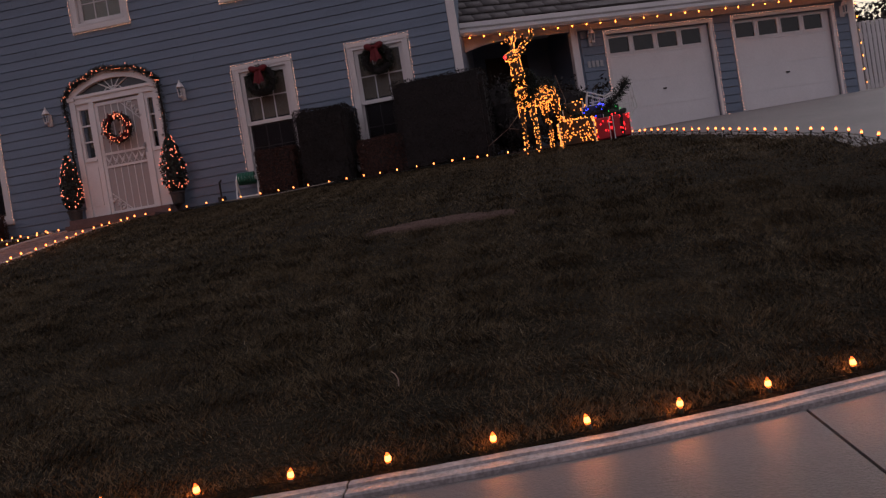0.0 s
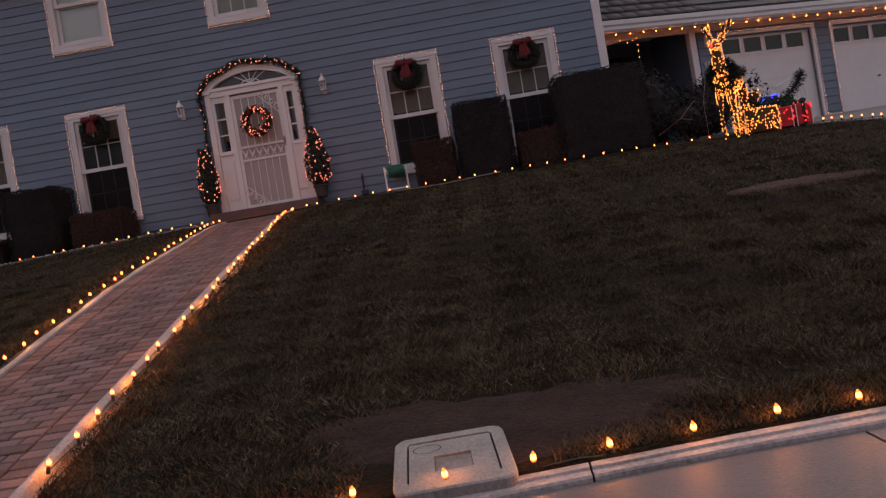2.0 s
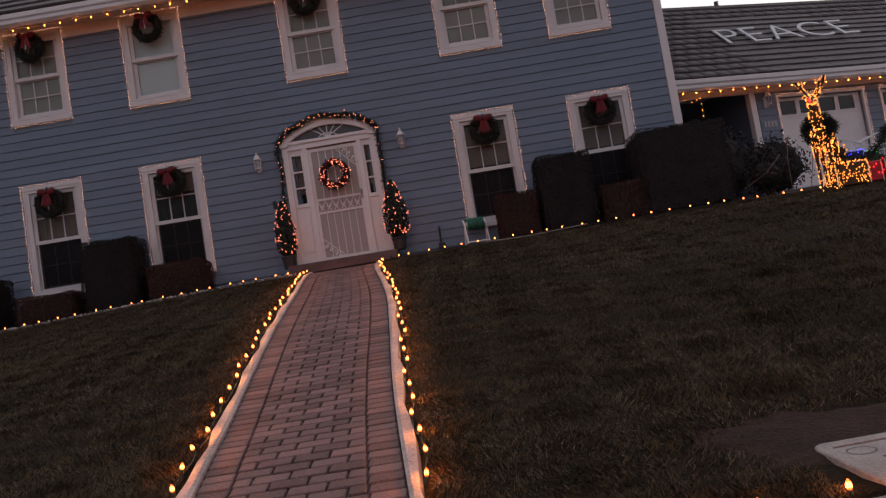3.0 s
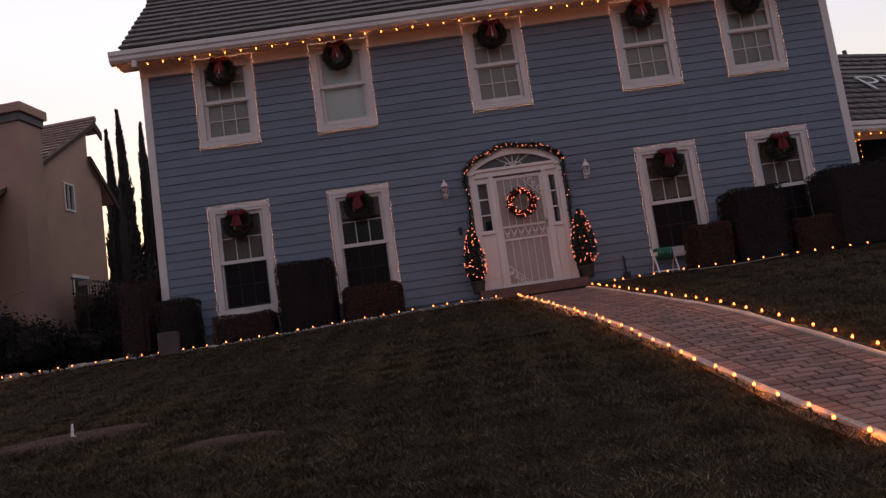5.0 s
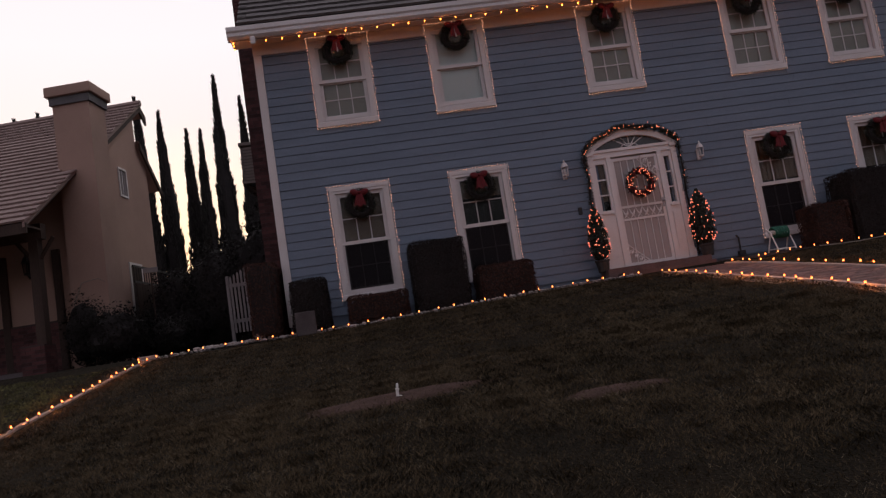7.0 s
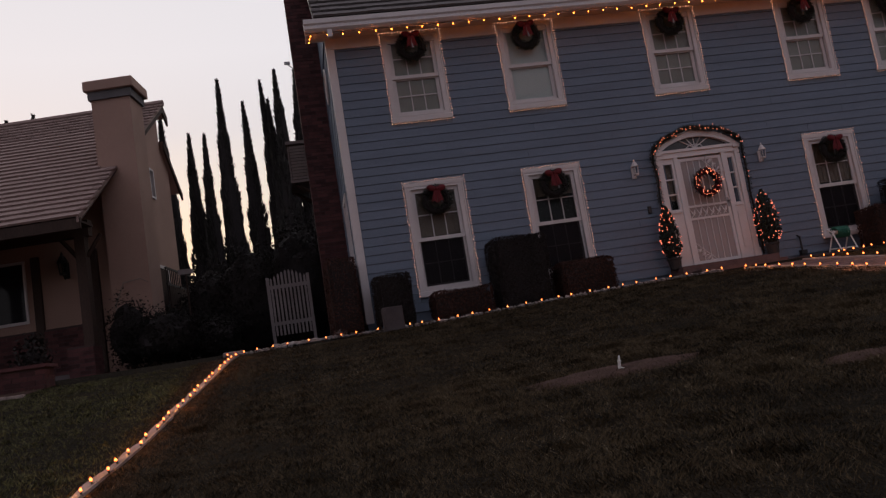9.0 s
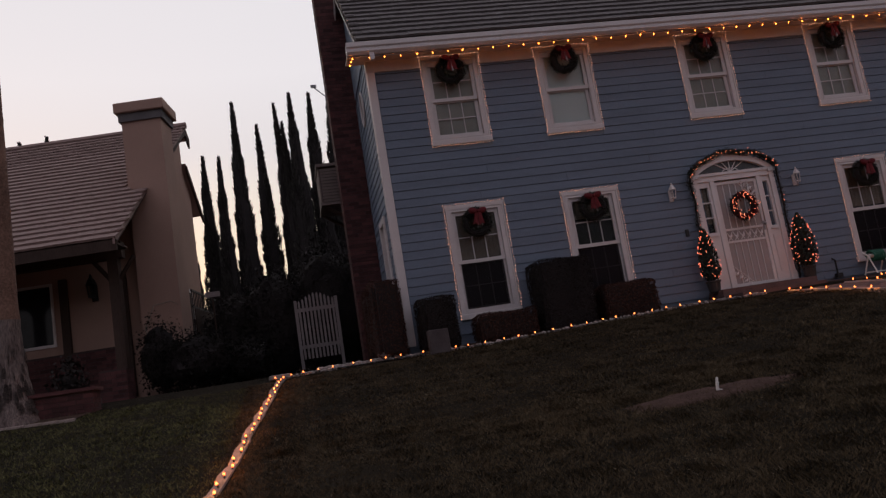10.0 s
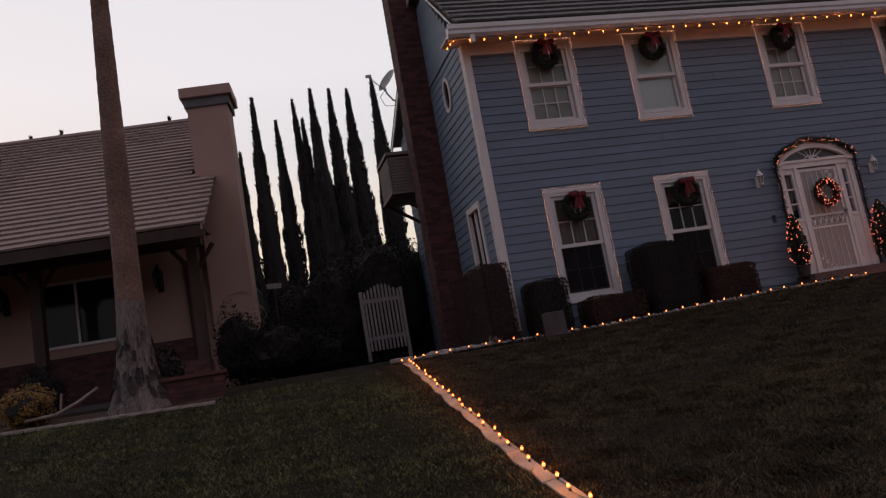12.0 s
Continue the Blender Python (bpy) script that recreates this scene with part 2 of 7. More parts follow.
def tube(bm, pts, r, n=6, m=None):
    """A round bar along points; r: one radius or one per point."""
    pts = [Vector(p) for p in pts]
    rs = r if isinstance(r, (list, tuple)) else [r] * len(pts)
    rings = []
    for i, p in enumerate(pts):
        d = (pts[min(i + 1, len(pts) - 1)] - pts[max(i - 1, 0)]).normalized()
        s = d.orthogonal().normalized() if abs(d.z) > 0.9 else d.cross(Vector((0, 0, 1))).normalized()
        u = s.cross(d)
        ring = []
        for k in range(n):
            a = 2 * math.pi * k / n
            q = p + rs[i] * (math.cos(a) * s + math.sin(a) * u)
            ring.append(bm.verts.new(q if m is None else m @ q))
        rings.append(ring)
    for a, b in zip(rings, rings[1:]):
        for k in range(n):
            bm.faces.new((a[k], a[(k + 1) % n], b[(k + 1) % n], b[k]))
    bm.faces.new(rings[0])
    bm.faces.new(rings[-1])
    return bm


def lathe(bm, prof, n=12, m=None):
    """Turned shape: prof is (radius, height) from bottom to top."""
    rings = []
    for r, z in prof:
        rings.append([bm.verts.new((Vector((r * math.cos(2 * math.pi * k / n), r * math.sin(2 * math.pi * k / n), z))
                                    if m is None else m @ Vector((r * math.cos(2 * math.pi * k / n), r * math.sin(2 * math.pi * k / n), z))))
                      for k in range(n)])
    for a, b in zip(rings, rings[1:]):
        for k in range(n):
            bm.faces.new((a[k], a[(k + 1) % n], b[(k + 1) % n], b[k]))
    bm.faces.new(rings[0])
    bm.faces.new(rings[-1])
    return bm


def rects(x0, x1, z0, z1, holes):
    """Cuts a rectangle round holes (hx0, hx1, hz0, hz1) into rectangles."""
    xs = sorted({x0, x1, *[min(max(v, x0), x1) for h in holes for v in h[:2]]})
    out = []
    for a, b in zip(xs, xs[1:]):
        if b - a < 1e-4:
            continue
        mid = (a + b) / 2
        cuts = sorted((max(h[2], z0), min(h[3], z1)) for h in holes if h[0] < mid < h[1] and h[3] > z0 and h[2] < z1)
        z = z0
        for c0, c1 in cuts:
            if c0 - z > 1e-3:
                out.append((a, b, z, c0))
            z = max(z, c1)
        if z1 - z > 1e-3:
            out.append((a, b, z, z1))
    merged = []
    for r in out:
        for q in merged:
            if abs(q[1] - r[0]) < 1e-5 and abs(q[2] - r[2]) < 1e-5 and abs(q[3] - r[3]) < 1e-5:
                q[1] = r[1]
                break
        else:
            merged.append(list(r))
    return merged


def holed(bm, x0, x1, z0, z1, holes, y0, y1, m=None):
    """One connected wall slab with rectangular holes."""
    xs_ = sorted({x0, x1, *[min(max(v, x0), x1) for h in holes for v in h[:2]]})
    zs_ = sorted({z0, z1, *[min(max(v, z0), z1) for h in holes for v in h[2:]]})
    solid = {(i, j) for i in range(len(xs_) - 1) for j in range(len(zs_) - 1)
             if not any(h[0] < (xs_[i] + xs_[i + 1]) / 2 < h[1] and h[2] < (zs_[j] + zs_[j + 1]) / 2 < h[3] for h in holes)}
    vs = {}

    def v(i, j, y):
        if (i, j, y) not in vs:
            p = Vector((xs_[i], y, zs_[j]))
            vs[i, j, y] = bm.verts.new(p if m is None else m @ p)
        return vs[i, j, y]

    for i, j in solid:
        for y in (y0, y1):
            bm.faces.new((v(i, j, y), v(i + 1, j, y), v(i + 1, j + 1, y), v(i, j + 1, y)))
        for nb_, a, b in (((i - 1, j), (i, j), (i, j + 1)), ((i + 1, j), (i + 1, j), (i + 1, j + 1)), ((i, j - 1), (i, j), (i + 1, j)), ((i, j + 1), (i, j + 1), (i + 1, j + 1))):
            if nb_ not in solid:
                bm.faces.new((v(*a, y0), v(*b, y0), v(*b, y1), v(*a, y1)))
    return bm


def gauze(name, colour, open_):
    """Woven screen: part see-through, part pale thread."""
    m = bpy.data.materials.new(name)
    m.use_nodes = True
    t = m.node_tree
    b = t.nodes["Principled BSDF"]
    b.inputs["Base Color"].default_value = (*colour, 1)
    b.inputs["Roughness"].default_value = 0.6
    b.inputs["Specular IOR Level"].default_value = 0.1
    b.inputs["Alpha"].default_value = 1 - open_
    return m


def planks(wall, x0, x1, z0, z1, holes, step, m, material, phase=0.0, maxlen=4.9):
    """Lap siding: one wedge-shaped board per run, along local x, face at local y = 0, outward -y."""
    z = z0 - phase
    row = 0
    while z < z1:
        a, b = max(z, z0), min(z + step, z1)
        if b - a > 0.02:
            for r in rects(x0, x1, a, b, holes):
                cut = r[0] + (1.7 * row) % maxlen + 0.6
                ends = [r[0]]
                while cut < r[1] - 0.5:
                    ends.append(cut)
                    cut += maxlen
                ends.append(r[1])
                for e0, e1 in zip(ends, ends[1:]):
                    bm = bmesh.new()
                    g = 0.0015
                    e0 += g
                    e1 -= g
                    lo, hi = r[2], r[3]
                    top = hi - 0.011 if hi > z + step - 0.02 else hi
                    prof = [(0.0, lo), (-0.028, lo), (-0.018, top), (-0.003, top), (-0.003, hi), (0.0, hi)]
                    va = [bm.verts.new((e0, y, zz)) for y, zz in prof]
                    vb = [bm.verts.new((e1, y, zz)) for y, zz in prof]
                    for i in range(6):
                        bm.faces.new((va[i], va[(i + 1) % 6], vb[(i + 1) % 6], vb[i]))
                    bm.faces.new(va)
                    bm.faces.new(vb[::-1])
                    p = part("plank", bm, material, wall)
                    p.matrix_basis = m
        z += step
        row += 1


def leaf_cloud(n, pts, nrm, size, rng):
    """Small leaf quads at pts, roughly facing nrm."""
    d = rng.normal(0, 0.55, (n, 3)) + nrm
    d /= np.linalg.norm(d, axis=1)[:, None] + 1e-9
    t = np.cross(d, rng.normal(0, 1, (n, 3)))
    t /= np.linalg.norm(t, axis=1)[:, None] + 1e-9
    u = np.cross(d, t)
    s = size * rng.uniform(0.6, 1.3, n)[:, None]
    a, b, c, e = pts - t * s, pts - u * s * 0.5, pts + t * s, pts + u * s * 0.5
    v = np.stack([a, b, c, e], 1).reshape(-1, 3)
    f = np.arange(4 * n).reshape(-1, 4)
    return v, f


def box_surface(n, a, b, rng, rough=0.03, round_=0.12):
    """Points and normals on a rounded box, top and sides."""
    a, b = np.array(a, float), np.array(b, float)
    s = b - a
    areas = np.array([s[1] * s[2], s[1] * s[2], s[0] * s[2], s[0] * s[2], s[0] * s[1]])
    pick = rng.choice(5, n, p=areas / areas.sum())
    p = a + rng.random((n, 3)) * s
    nr = np.zeros((n, 3))
    for k, (ax, side) in enumerate(((0, 0), (0, 1), (1, 0), (1, 1), (2, 1))):
        w = pick == k
        p[w, ax] = (a, b)[side][ax]
        nr[w, ax] = 2 * side - 1
    c = (a + b) / 2
    h = s / 2
    q = (p - c) / h
    over = np.sort(np.abs(q), 1)
    shrink = 1 - round_ * np.clip(over[:, 1] - 0.72, 0, 1) ** 2 * 6
    lumps = 0.016 * np.sin(p[:, 0] * 7 + p[:, 2] * 5) * np.sin(p[:, 1] * 9 + p[:, 2] * 8 + 1)
    p = c + (p - c) * shrink[:, None] + nr * (rng.normal(0, rough, n) + lumps)[:, None]
    return p, nr


def hedge(a, b, label, material=None, leaves=None, seed=1, round_=0.05, name="box_hedge", category="hedge", leaf=0.016, rough=0.011):
    """A clipped hedge: dark core and a skin of small leaves."""
    rng = np.random.default_rng(seed)
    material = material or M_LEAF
    t = thing(name, label, category, "hedges along the house")
    s = [b[i] - a[i] for i in range(3)]
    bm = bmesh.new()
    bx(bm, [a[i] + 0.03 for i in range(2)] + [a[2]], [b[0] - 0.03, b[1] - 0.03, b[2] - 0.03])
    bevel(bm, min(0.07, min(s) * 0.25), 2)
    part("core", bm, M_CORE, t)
    area = 2 * (s[0] + s[1]) * s[2] + s[0] * s[1]
    n = leaves or int(min(16000, 3600 * area))
    p, nr = box_surface(n, a, b, rng, rough, round_)
    v, f = leaf_cloud(n, p, nr, leaf, rng)
    tagged(raw("foliage", v, f, material, t), kind="stuff")
    return t


# ---------- ground ----------
MID_Y, MID_Z = [-2, 4.05, 6, 9, 12, 13, 14, 14.8, 16, 40], [-0.02, 0.0, 0.36, 1.065, 1.53, 1.685, 1.80, 1.88, 1.95, 1.95]
LEFT_Y, LEFT_Z = [-2, 4.05, 6, 8, 9.9, 11.5, 14.2, 15.2, 16, 40], [-0.02, 0.0, 0.24, 0.56, 0.90, 1.17, 1.62, 1.70, 1.78, 2.1]


def smooth_interp(y, ys, zs):
    return sum(np.interp(y + d, ys, zs) for d in (-0.5, -0.25, 0, 0.25, 0.5)) / 5


def lawn(x, y):
    """Height of the sloping front lawn."""
    x, y = np.asarray(x, float), np.asarray(y, float)
    yy = y
    y = y - (kerb_y(np.clip(x, -40, 12)) - 4.02) * np.clip((9 - y) / 4, 0, 1)
    s = np.clip((x + 14) / 9.0, 0, 1)
    s = s * s * (3 - 2 * s)
    c, l = smooth_interp(y, MID_Y, MID_Z), smooth_interp(y, LEFT_Y, LEFT_Z)
    dip = 0.040 * np.exp(-(((x + 2.1) / 0.75) ** 2 + ((yy - 4.38) / 0.5) ** 2) ** 2)          # worn hollow round the meter box
    swell = 0.065 * np.exp(-((x + 10.9) / 2.0) ** 2 - ((yy - 8.15) / 1.5) ** 2)
    return l + (c - l) * s - dip + swell


def kerb_y(x):
    """Lawn-side edge of the kerb, which swings up to the driveway."""
    return np.interp(x, [-30, -5.5, -2.66, -1.88, -1.2, -0.3, 0.5, 1.0, 1.5, 2.0, 2.5, 3.18, 4.5, 6.3],
                     [2.9, 3.43, 3.57, 3.70, 3.81, 3.91, 3.99, 4.08, 4.19, 4.32, 4.50, 4.79, 5.2, 5.5])


def walk_l(y):
    return smooth_interp(y, [3.5, 4, 5, 6, 7, 8, 9, 10, 11, 12, 13, 14], [-5.02, -5.07, -5.18, -5.29, -5.40, -5.50, -5.59, -5.69, -5.80, -5.92, -6.03, -6.12])


def walk_r(y):
    return smooth_interp(y, [3.5, 4, 5, 6, 8, 9, 10, 11, 12, 13, 14], [-4.01, -4.07, -4.18, -4.28, -4.43, -4.51, -4.62, -4.75, -4.89, -5.02, -5.07])


def drive_x(y):
    """Lawn-side edge of the driveway."""
    return np.interp(y, [4, 5.6, 6.5, 7.4, 8.2, 8.8, 9.4, 10.1, 11.2, 12.4, 13.3, 13.7], [6.9, 6.06, 5.56, 5.16, 4.81, 4.58, 4.41, 4.16, 3.86, 3.46, 3.13, 3.0])


def bare(x, y):
    """How bare the soil is: worn patches round the meter box and the sprinklers."""
    d = np.zeros(np.broadcast(x, y).shape)
    for cx, cy, rx, ry, k in ((-2.0, 4.25, 0.9, 0.5, 1.0), (-10.95, 8.05, 0.95, 0.28, 0.8), (-9.2, 6.98, 0.5, 0.16, 0.6),
                              (0.85, 8.28, 0.8, 0.2, 0.55), (2.3, 8.95, 0.5, 0.12, 0.35)):
        wob = 1 + 0.22 * np.sin(7 * x + 3 * cy) * np.sin(9 * y + cx)
        d = np.maximum(d, k * np.clip(1.6 - 1.25 * np.sqrt(((x - cx) / rx) ** 2 + ((y - cy) / ry) ** 2) * wob, 0, 1))
    return d


def on_lawn(x, y):
    ok = (y > kerb_y(x) + 0.02) & (y < np.interp(x, [-30, -15, -14, -12.5, -11.3, -8, -6.2, -4.6, -3.5, 0, 3.2, 6], [13.4, 14.2, 14.9, 15.0, 14.55, 14.6, 14.0, 13.6, 14.2, 14.35, 13.6, 13.2]))
    ok &= ~((x > walk_l(y) - 0.10) & (x < walk_r(y) + 0.10) & (y < 14.2))
    ok &= x < drive_x(y) - 0.05
    mx = -15.24 + 0.085 * (y - 8.2)
    ok &= ~((x > mx - 0.03) & (x < mx + 0.10) & (y > 4))
    return ok


xs = np.concatenate([[-700, -200, -80, -45], np.arange(-32, 16.01, 0.3), [25, 45, 90, 200, 700]])
ys = np.concatenate([[-700, -150, -40, -12, -4, -2.6], [2.5, 3.2, 3.9, 4.0], np.arange(4.3, 20.01, 0.3), [24, 30, 45, 80, 200, 700]])
gx, gy = np.meshgrid(xs, ys)
ys0 = gy.copy()
gy = gy + (kerb_y(np.clip(gx, -40, 12)) - 4.02) * np.clip((9 - gy) / 4, 0, 1) * (np.abs(gy - 4) < 6)
gz = lawn(gx, gy)
gz = np.where(ys0 < 3.99, -0.30, gz)
inner = (gy > 3.6) & (gy < 15) & (np.abs(gx) < 40)
gz = gz + np.where(inner, 0.006 * np.sin(gx * 2.1) * np.sin(gy * 1.7 + 1) + 0.003 * np.sin(gx * 5.3 + gy * 4), 0)
gz = np.where((gx > drive_x(gy)) & (gy > 3.6) & (gy < 19), gz - 0.15, gz)
in_walk = (gx > walk_l(gy) - 0.15) & (gx < walk_r(gy) + 0.15) & (gy < 14.3)
gz = np.where(in_walk, gz - 0.07, gz)
gz = gz - 0.03 * bare(gx, gy)
gv = np.stack([gx, gy, gz], -1).reshape(-1, 3)
nx = len(xs)
idx = np.arange(len(ys) * nx).reshape(len(ys), nx)
gf = np.stack([idx[:-1, :-1], idx[:-1, 1:], idx[1:, 1:], idx[1:, :-1]], -1).reshape(-1, 4)
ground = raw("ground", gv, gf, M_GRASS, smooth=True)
tagged(ground, "sloping front lawn with winter grass, darkened for blade self-shadow", "lawn", kind="structure")

# grass blades, denser near the sidewalk
rng = np.random.default_rng(7)


def tufts(x, y):
    """Thick and thin places of the turf, from broad patches down to single tufts."""
    return (0.5 * np.sin(x * 1.3 + 1.7 * np.sin(y * 0.9)) * np.sin(y * 1.9 + 0.8 * x) + 0.7 * np.sin(x * 5.1 + 2 * np.sin(y * 4.3)) * np.sin(y * 6.7 + 1.5 * np.sin(x * 3.7))
            + 0.6 * np.sin(x * 17 + 3 * np.sin(y * 9)) * np.sin(y * 21 + 2 * np.sin(x * 13)))


def boxed(x, y):
    """Ground taken up by the meter box."""
    return (np.abs(x + 2.18) < 0.36) & (y < 4.30)


def blades(n, x0, x1, y0, y1, h, w, flat=1.0, dry=False):
    x, y = rng.uniform(x0, x1, n), rng.uniform(y0, y1, n)
    c = tufts(x, y)
    keep = on_lawn(x, y) & ~boxed(x, y) & (rng.random(n) > bare(x, y) * 1.1)
    keep &= rng.random(n) < (np.clip(0.10 + 0.45 * tufts(x + 3.3, y * 1.2), 0.02, 1) if dry else np.clip(0.84 + 0.3 * c, 0.25, 1))
    x, y, c = x[keep], y[keep], c[keep]
    n = len(x)
    z = lawn(x, y) - 0.004
    hh = h * rng.uniform(0.45, 1.15, n) * (1 + 0.28 * np.clip(c, -1, 1.2))
    a = rng.uniform(0, 2 * np.pi, n)
    lean = rng.uniform(0.4, 1.7, n) * hh * flat
    la = rng.uniform(0, 2 * np.pi, n) * 0.6 + 2.5 * np.sin(x * 6.1) * np.sin(y * 7.3)
    ww = w * rng.uniform(0.6, 1.3, n)
    dx, dy = np.cos(a) * ww, np.sin(a) * ww
    tip = np.stack([x + np.cos(la) * lean, y + np.sin(la) * lean, z + hh], 1)
    return np.stack([np.stack([x - dx, y - dy, z], 1), np.stack([x + dx, y + dy, z], 1), tip], 1).reshape(-1, 3)


def kerb_blades(n):
    x = rng.uniform(-9, 6, n)
    y = kerb_y(x) + 0.012 * np.sin(x * 3.3) + rng.random(n) ** 1.6 * 0.35
    z = lawn(x, y) - 0.004
    hh = 0.034 * rng.uniform(0.4, 1.1, n)
    a, la = rng.uniform(0, 6.28, n), rng.uniform(0, 6.28, n)
    dx, dy = np.cos(a) * 0.0034, np.sin(a) * 0.0034
    keep = (rng.random(n) > bare(x, y)) & ~boxed(x, y) & ((x < walk_l(4.1) - 0.2) | (x > walk_r(4.1) + 0.2))
    v = np.stack([np.stack([x - dx, y - dy, z], 1), np.stack([x + dx, y + dy, z], 1), np.stack([x + np.cos(la) * hh * 0.9, y + np.sin(la) * hh * 0.9, z + hh], 1)], 1)
    return v[keep].reshape(-1, 3)


def turf(name, label, material, sets):
    gb = np.concatenate(sets)
    tagged(raw(name, gb, np.arange(len(gb)).reshape(-1, 3), material), label, "grass", kind="stuff")


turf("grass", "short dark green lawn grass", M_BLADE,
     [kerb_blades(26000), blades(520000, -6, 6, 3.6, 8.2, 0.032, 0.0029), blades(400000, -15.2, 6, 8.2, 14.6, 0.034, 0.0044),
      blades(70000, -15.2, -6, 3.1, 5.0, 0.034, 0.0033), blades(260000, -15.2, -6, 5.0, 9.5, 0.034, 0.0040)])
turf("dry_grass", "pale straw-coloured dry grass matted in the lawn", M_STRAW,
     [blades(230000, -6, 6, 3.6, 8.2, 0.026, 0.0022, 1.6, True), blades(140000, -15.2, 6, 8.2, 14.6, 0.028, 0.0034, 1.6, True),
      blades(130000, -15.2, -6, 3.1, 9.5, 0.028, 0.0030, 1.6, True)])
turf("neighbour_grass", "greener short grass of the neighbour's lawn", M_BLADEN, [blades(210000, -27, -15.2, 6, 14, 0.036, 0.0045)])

# worn soil patches, just under the blades
for k, (cx, cy, rx, ry) in enumerate(((-2.0, 4.27, 1.0, 0.46), (-10.95, 8.05, 0.95, 0.27), (-9.2, 6.98, 0.5, 0.14), (0.85, 8.28, 0.8, 0.17))):
    ang = np.linspace(0, 2 * np.pi, 97)[:-1]
    vs, fs = [(cx, cy, float(lawn(cx, cy)) + 0.012)], []
    for ring, q in enumerate((0.35, 0.7, 1.0)):
        for a in ang:
            wob = 0.96 + 0.10 * math.sin(3 * a + k) + 0.07 * math.sin(7 * a + 2 * k) + 0.05 * math.sin(13 * a + k) + 0.04 * math.sin(23 * a)
            px, py = cx + rx * q * wob * math.cos(a), max(cy + ry * q * wob * math.sin(a), float(kerb_y(cx)) + 0.03)
            vs.append((px, py, float(lawn(px, py)) + (0.012 if q < 1 else -0.02)))
    for i in range(96):
        j = (i + 1) % 96
        fs.append((0, 1 + i, 1 + j, 1 + j))
        fs += [(1 + 96 * r + i, 97 + 96 * r + i, 97 + 96 * r + j, 1 + 96 * r + j) for r in (0, 1)]
    bm = bmesh.new()
    bvs = [bm.verts.new(v) for v in vs]
    for q in fs:
        bm.faces.new([bvs[i] for i in dict.fromkeys(q)])
    s = part("soil_patch", bm, M_SOIL if k else M_SOILD, None, smooth=True)
    tagged(s, "worn bare patch of brown soil in the lawn", "soil", kind="structure")

# sidewalk slabs, with the driveway's flat apron
side = thing("pavement", "grey concrete sidewalk slabs with scored joints", "sidewalk", kind="structure")
for x0 in np.arange(-24.04, 11, 3.33):
    bm = bmesh.new()
    x1 = x0 + 3.318
    pts = [(x0, -1.2), (x1, -1.2)] + [(x1 - (x1 - x0) * k / 8, float(kerb_y(x1 - (x1 - x0) * k / 8)) - 0.132) for k in range(9)]
    top = [bm.verts.new((x, y, -0.030)) for x, y in pts]
    bot = [bm.verts.new((x, y, -0.2)) for x, y in pts]
    bm.faces.new(top)
    for i in range(len(pts)):
        bm.faces.new((top[i], top[(i + 1) % len(pts)], bot[(i + 1) % len(pts)], bot[i]))
    part("slab", bm, M_CONC, side)
bm = bmesh.new()
bx(bm, (-26, -1.3, -0.27), (11, 3.3, -0.06))
part("joint_bed", bm, M_JOINT, side)
# kerb along the lawn, in lengths
kerb = thing("kerb", "pale concrete kerb edging between lawn and sidewalk", "kerb", kind="structure")
for x0 in np.arange(-26.0, 6.2, 2.7):
    x1 = min(x0 + 2.692, 6.2)
    bm = bmesh.new()
    ra, n = [], 25
    for k in range(n):
        x = x0 + (x1 - x0) * k / (n - 1)
        y = float(kerb_y(x))
        w = 0.012 * math.sin(x * 3.3) + 0.009 * math.sin(x * 11) + 0.006 * math.sin(x * 27)
        ra.append([bm.verts.new(p) for p in ((x, y + w, -0.2), (x, y + w, 0.012), (x, y - 0.066 - 0.3 * w, 0.006), (x, y - 0.070 - 0.3 * w, -0.004), (x, y - 0.118, -0.008), (x, y - 0.124, -0.016), (x, y - 0.126, -0.2))])
    for a, b in zip(ra, ra[1:]):
        for i in range(6):
            bm.faces.new((a[i], a[i + 1], b[i + 1], b[i]))
    bm.faces.new(ra[0])
    bm.faces.new(ra[-1])
    part("kerb_stone", bm, M_KERB, kerb)
# street behind the camera
bm = bmesh.new()
bx(bm, (-300, -9.5, -0.4), (300, -1.5, -0.25))
tagged(part("road", bm, M_ROAD, None), "dark asphalt street beside the sidewalk", "road", kind="structure")
# driveway up to the garage
bm = bmesh.new()
rows = []
for y in np.arange(3.9, 20.1, 0.4):
    zz = float(smooth_interp(y, [3, 4, 6, 9, 12, 14, 16, 20], [-0.10, -0.06, 0.34, 0.96, 1.5, 1.80, 2.03, 2.3]))
    x0 = float(drive_x(y)) if y < 13.7 else (3.0 if y < 15.6 else 0.7)
    rows.append([bm.verts.new((x, y, zz)) for x in (x0, (x0 + 12.5) / 2, 12.5)])
for a, b in zip(rows, rows[1:]):
    for i in range(2):
        bm.faces.new((a[i], a[i + 1], b[i + 1], b[i]))
for v in bmesh.ops.extrude_face_region(bm, geom=bm.faces[:])["geom"]:
    if isinstance(v, bmesh.types.BMVert):
        v.co.z -= 0.12
tagged(part("driveway", bm, M_CONC, None), "pale concrete driveway rising to the garage", "driveway", kind="structure")

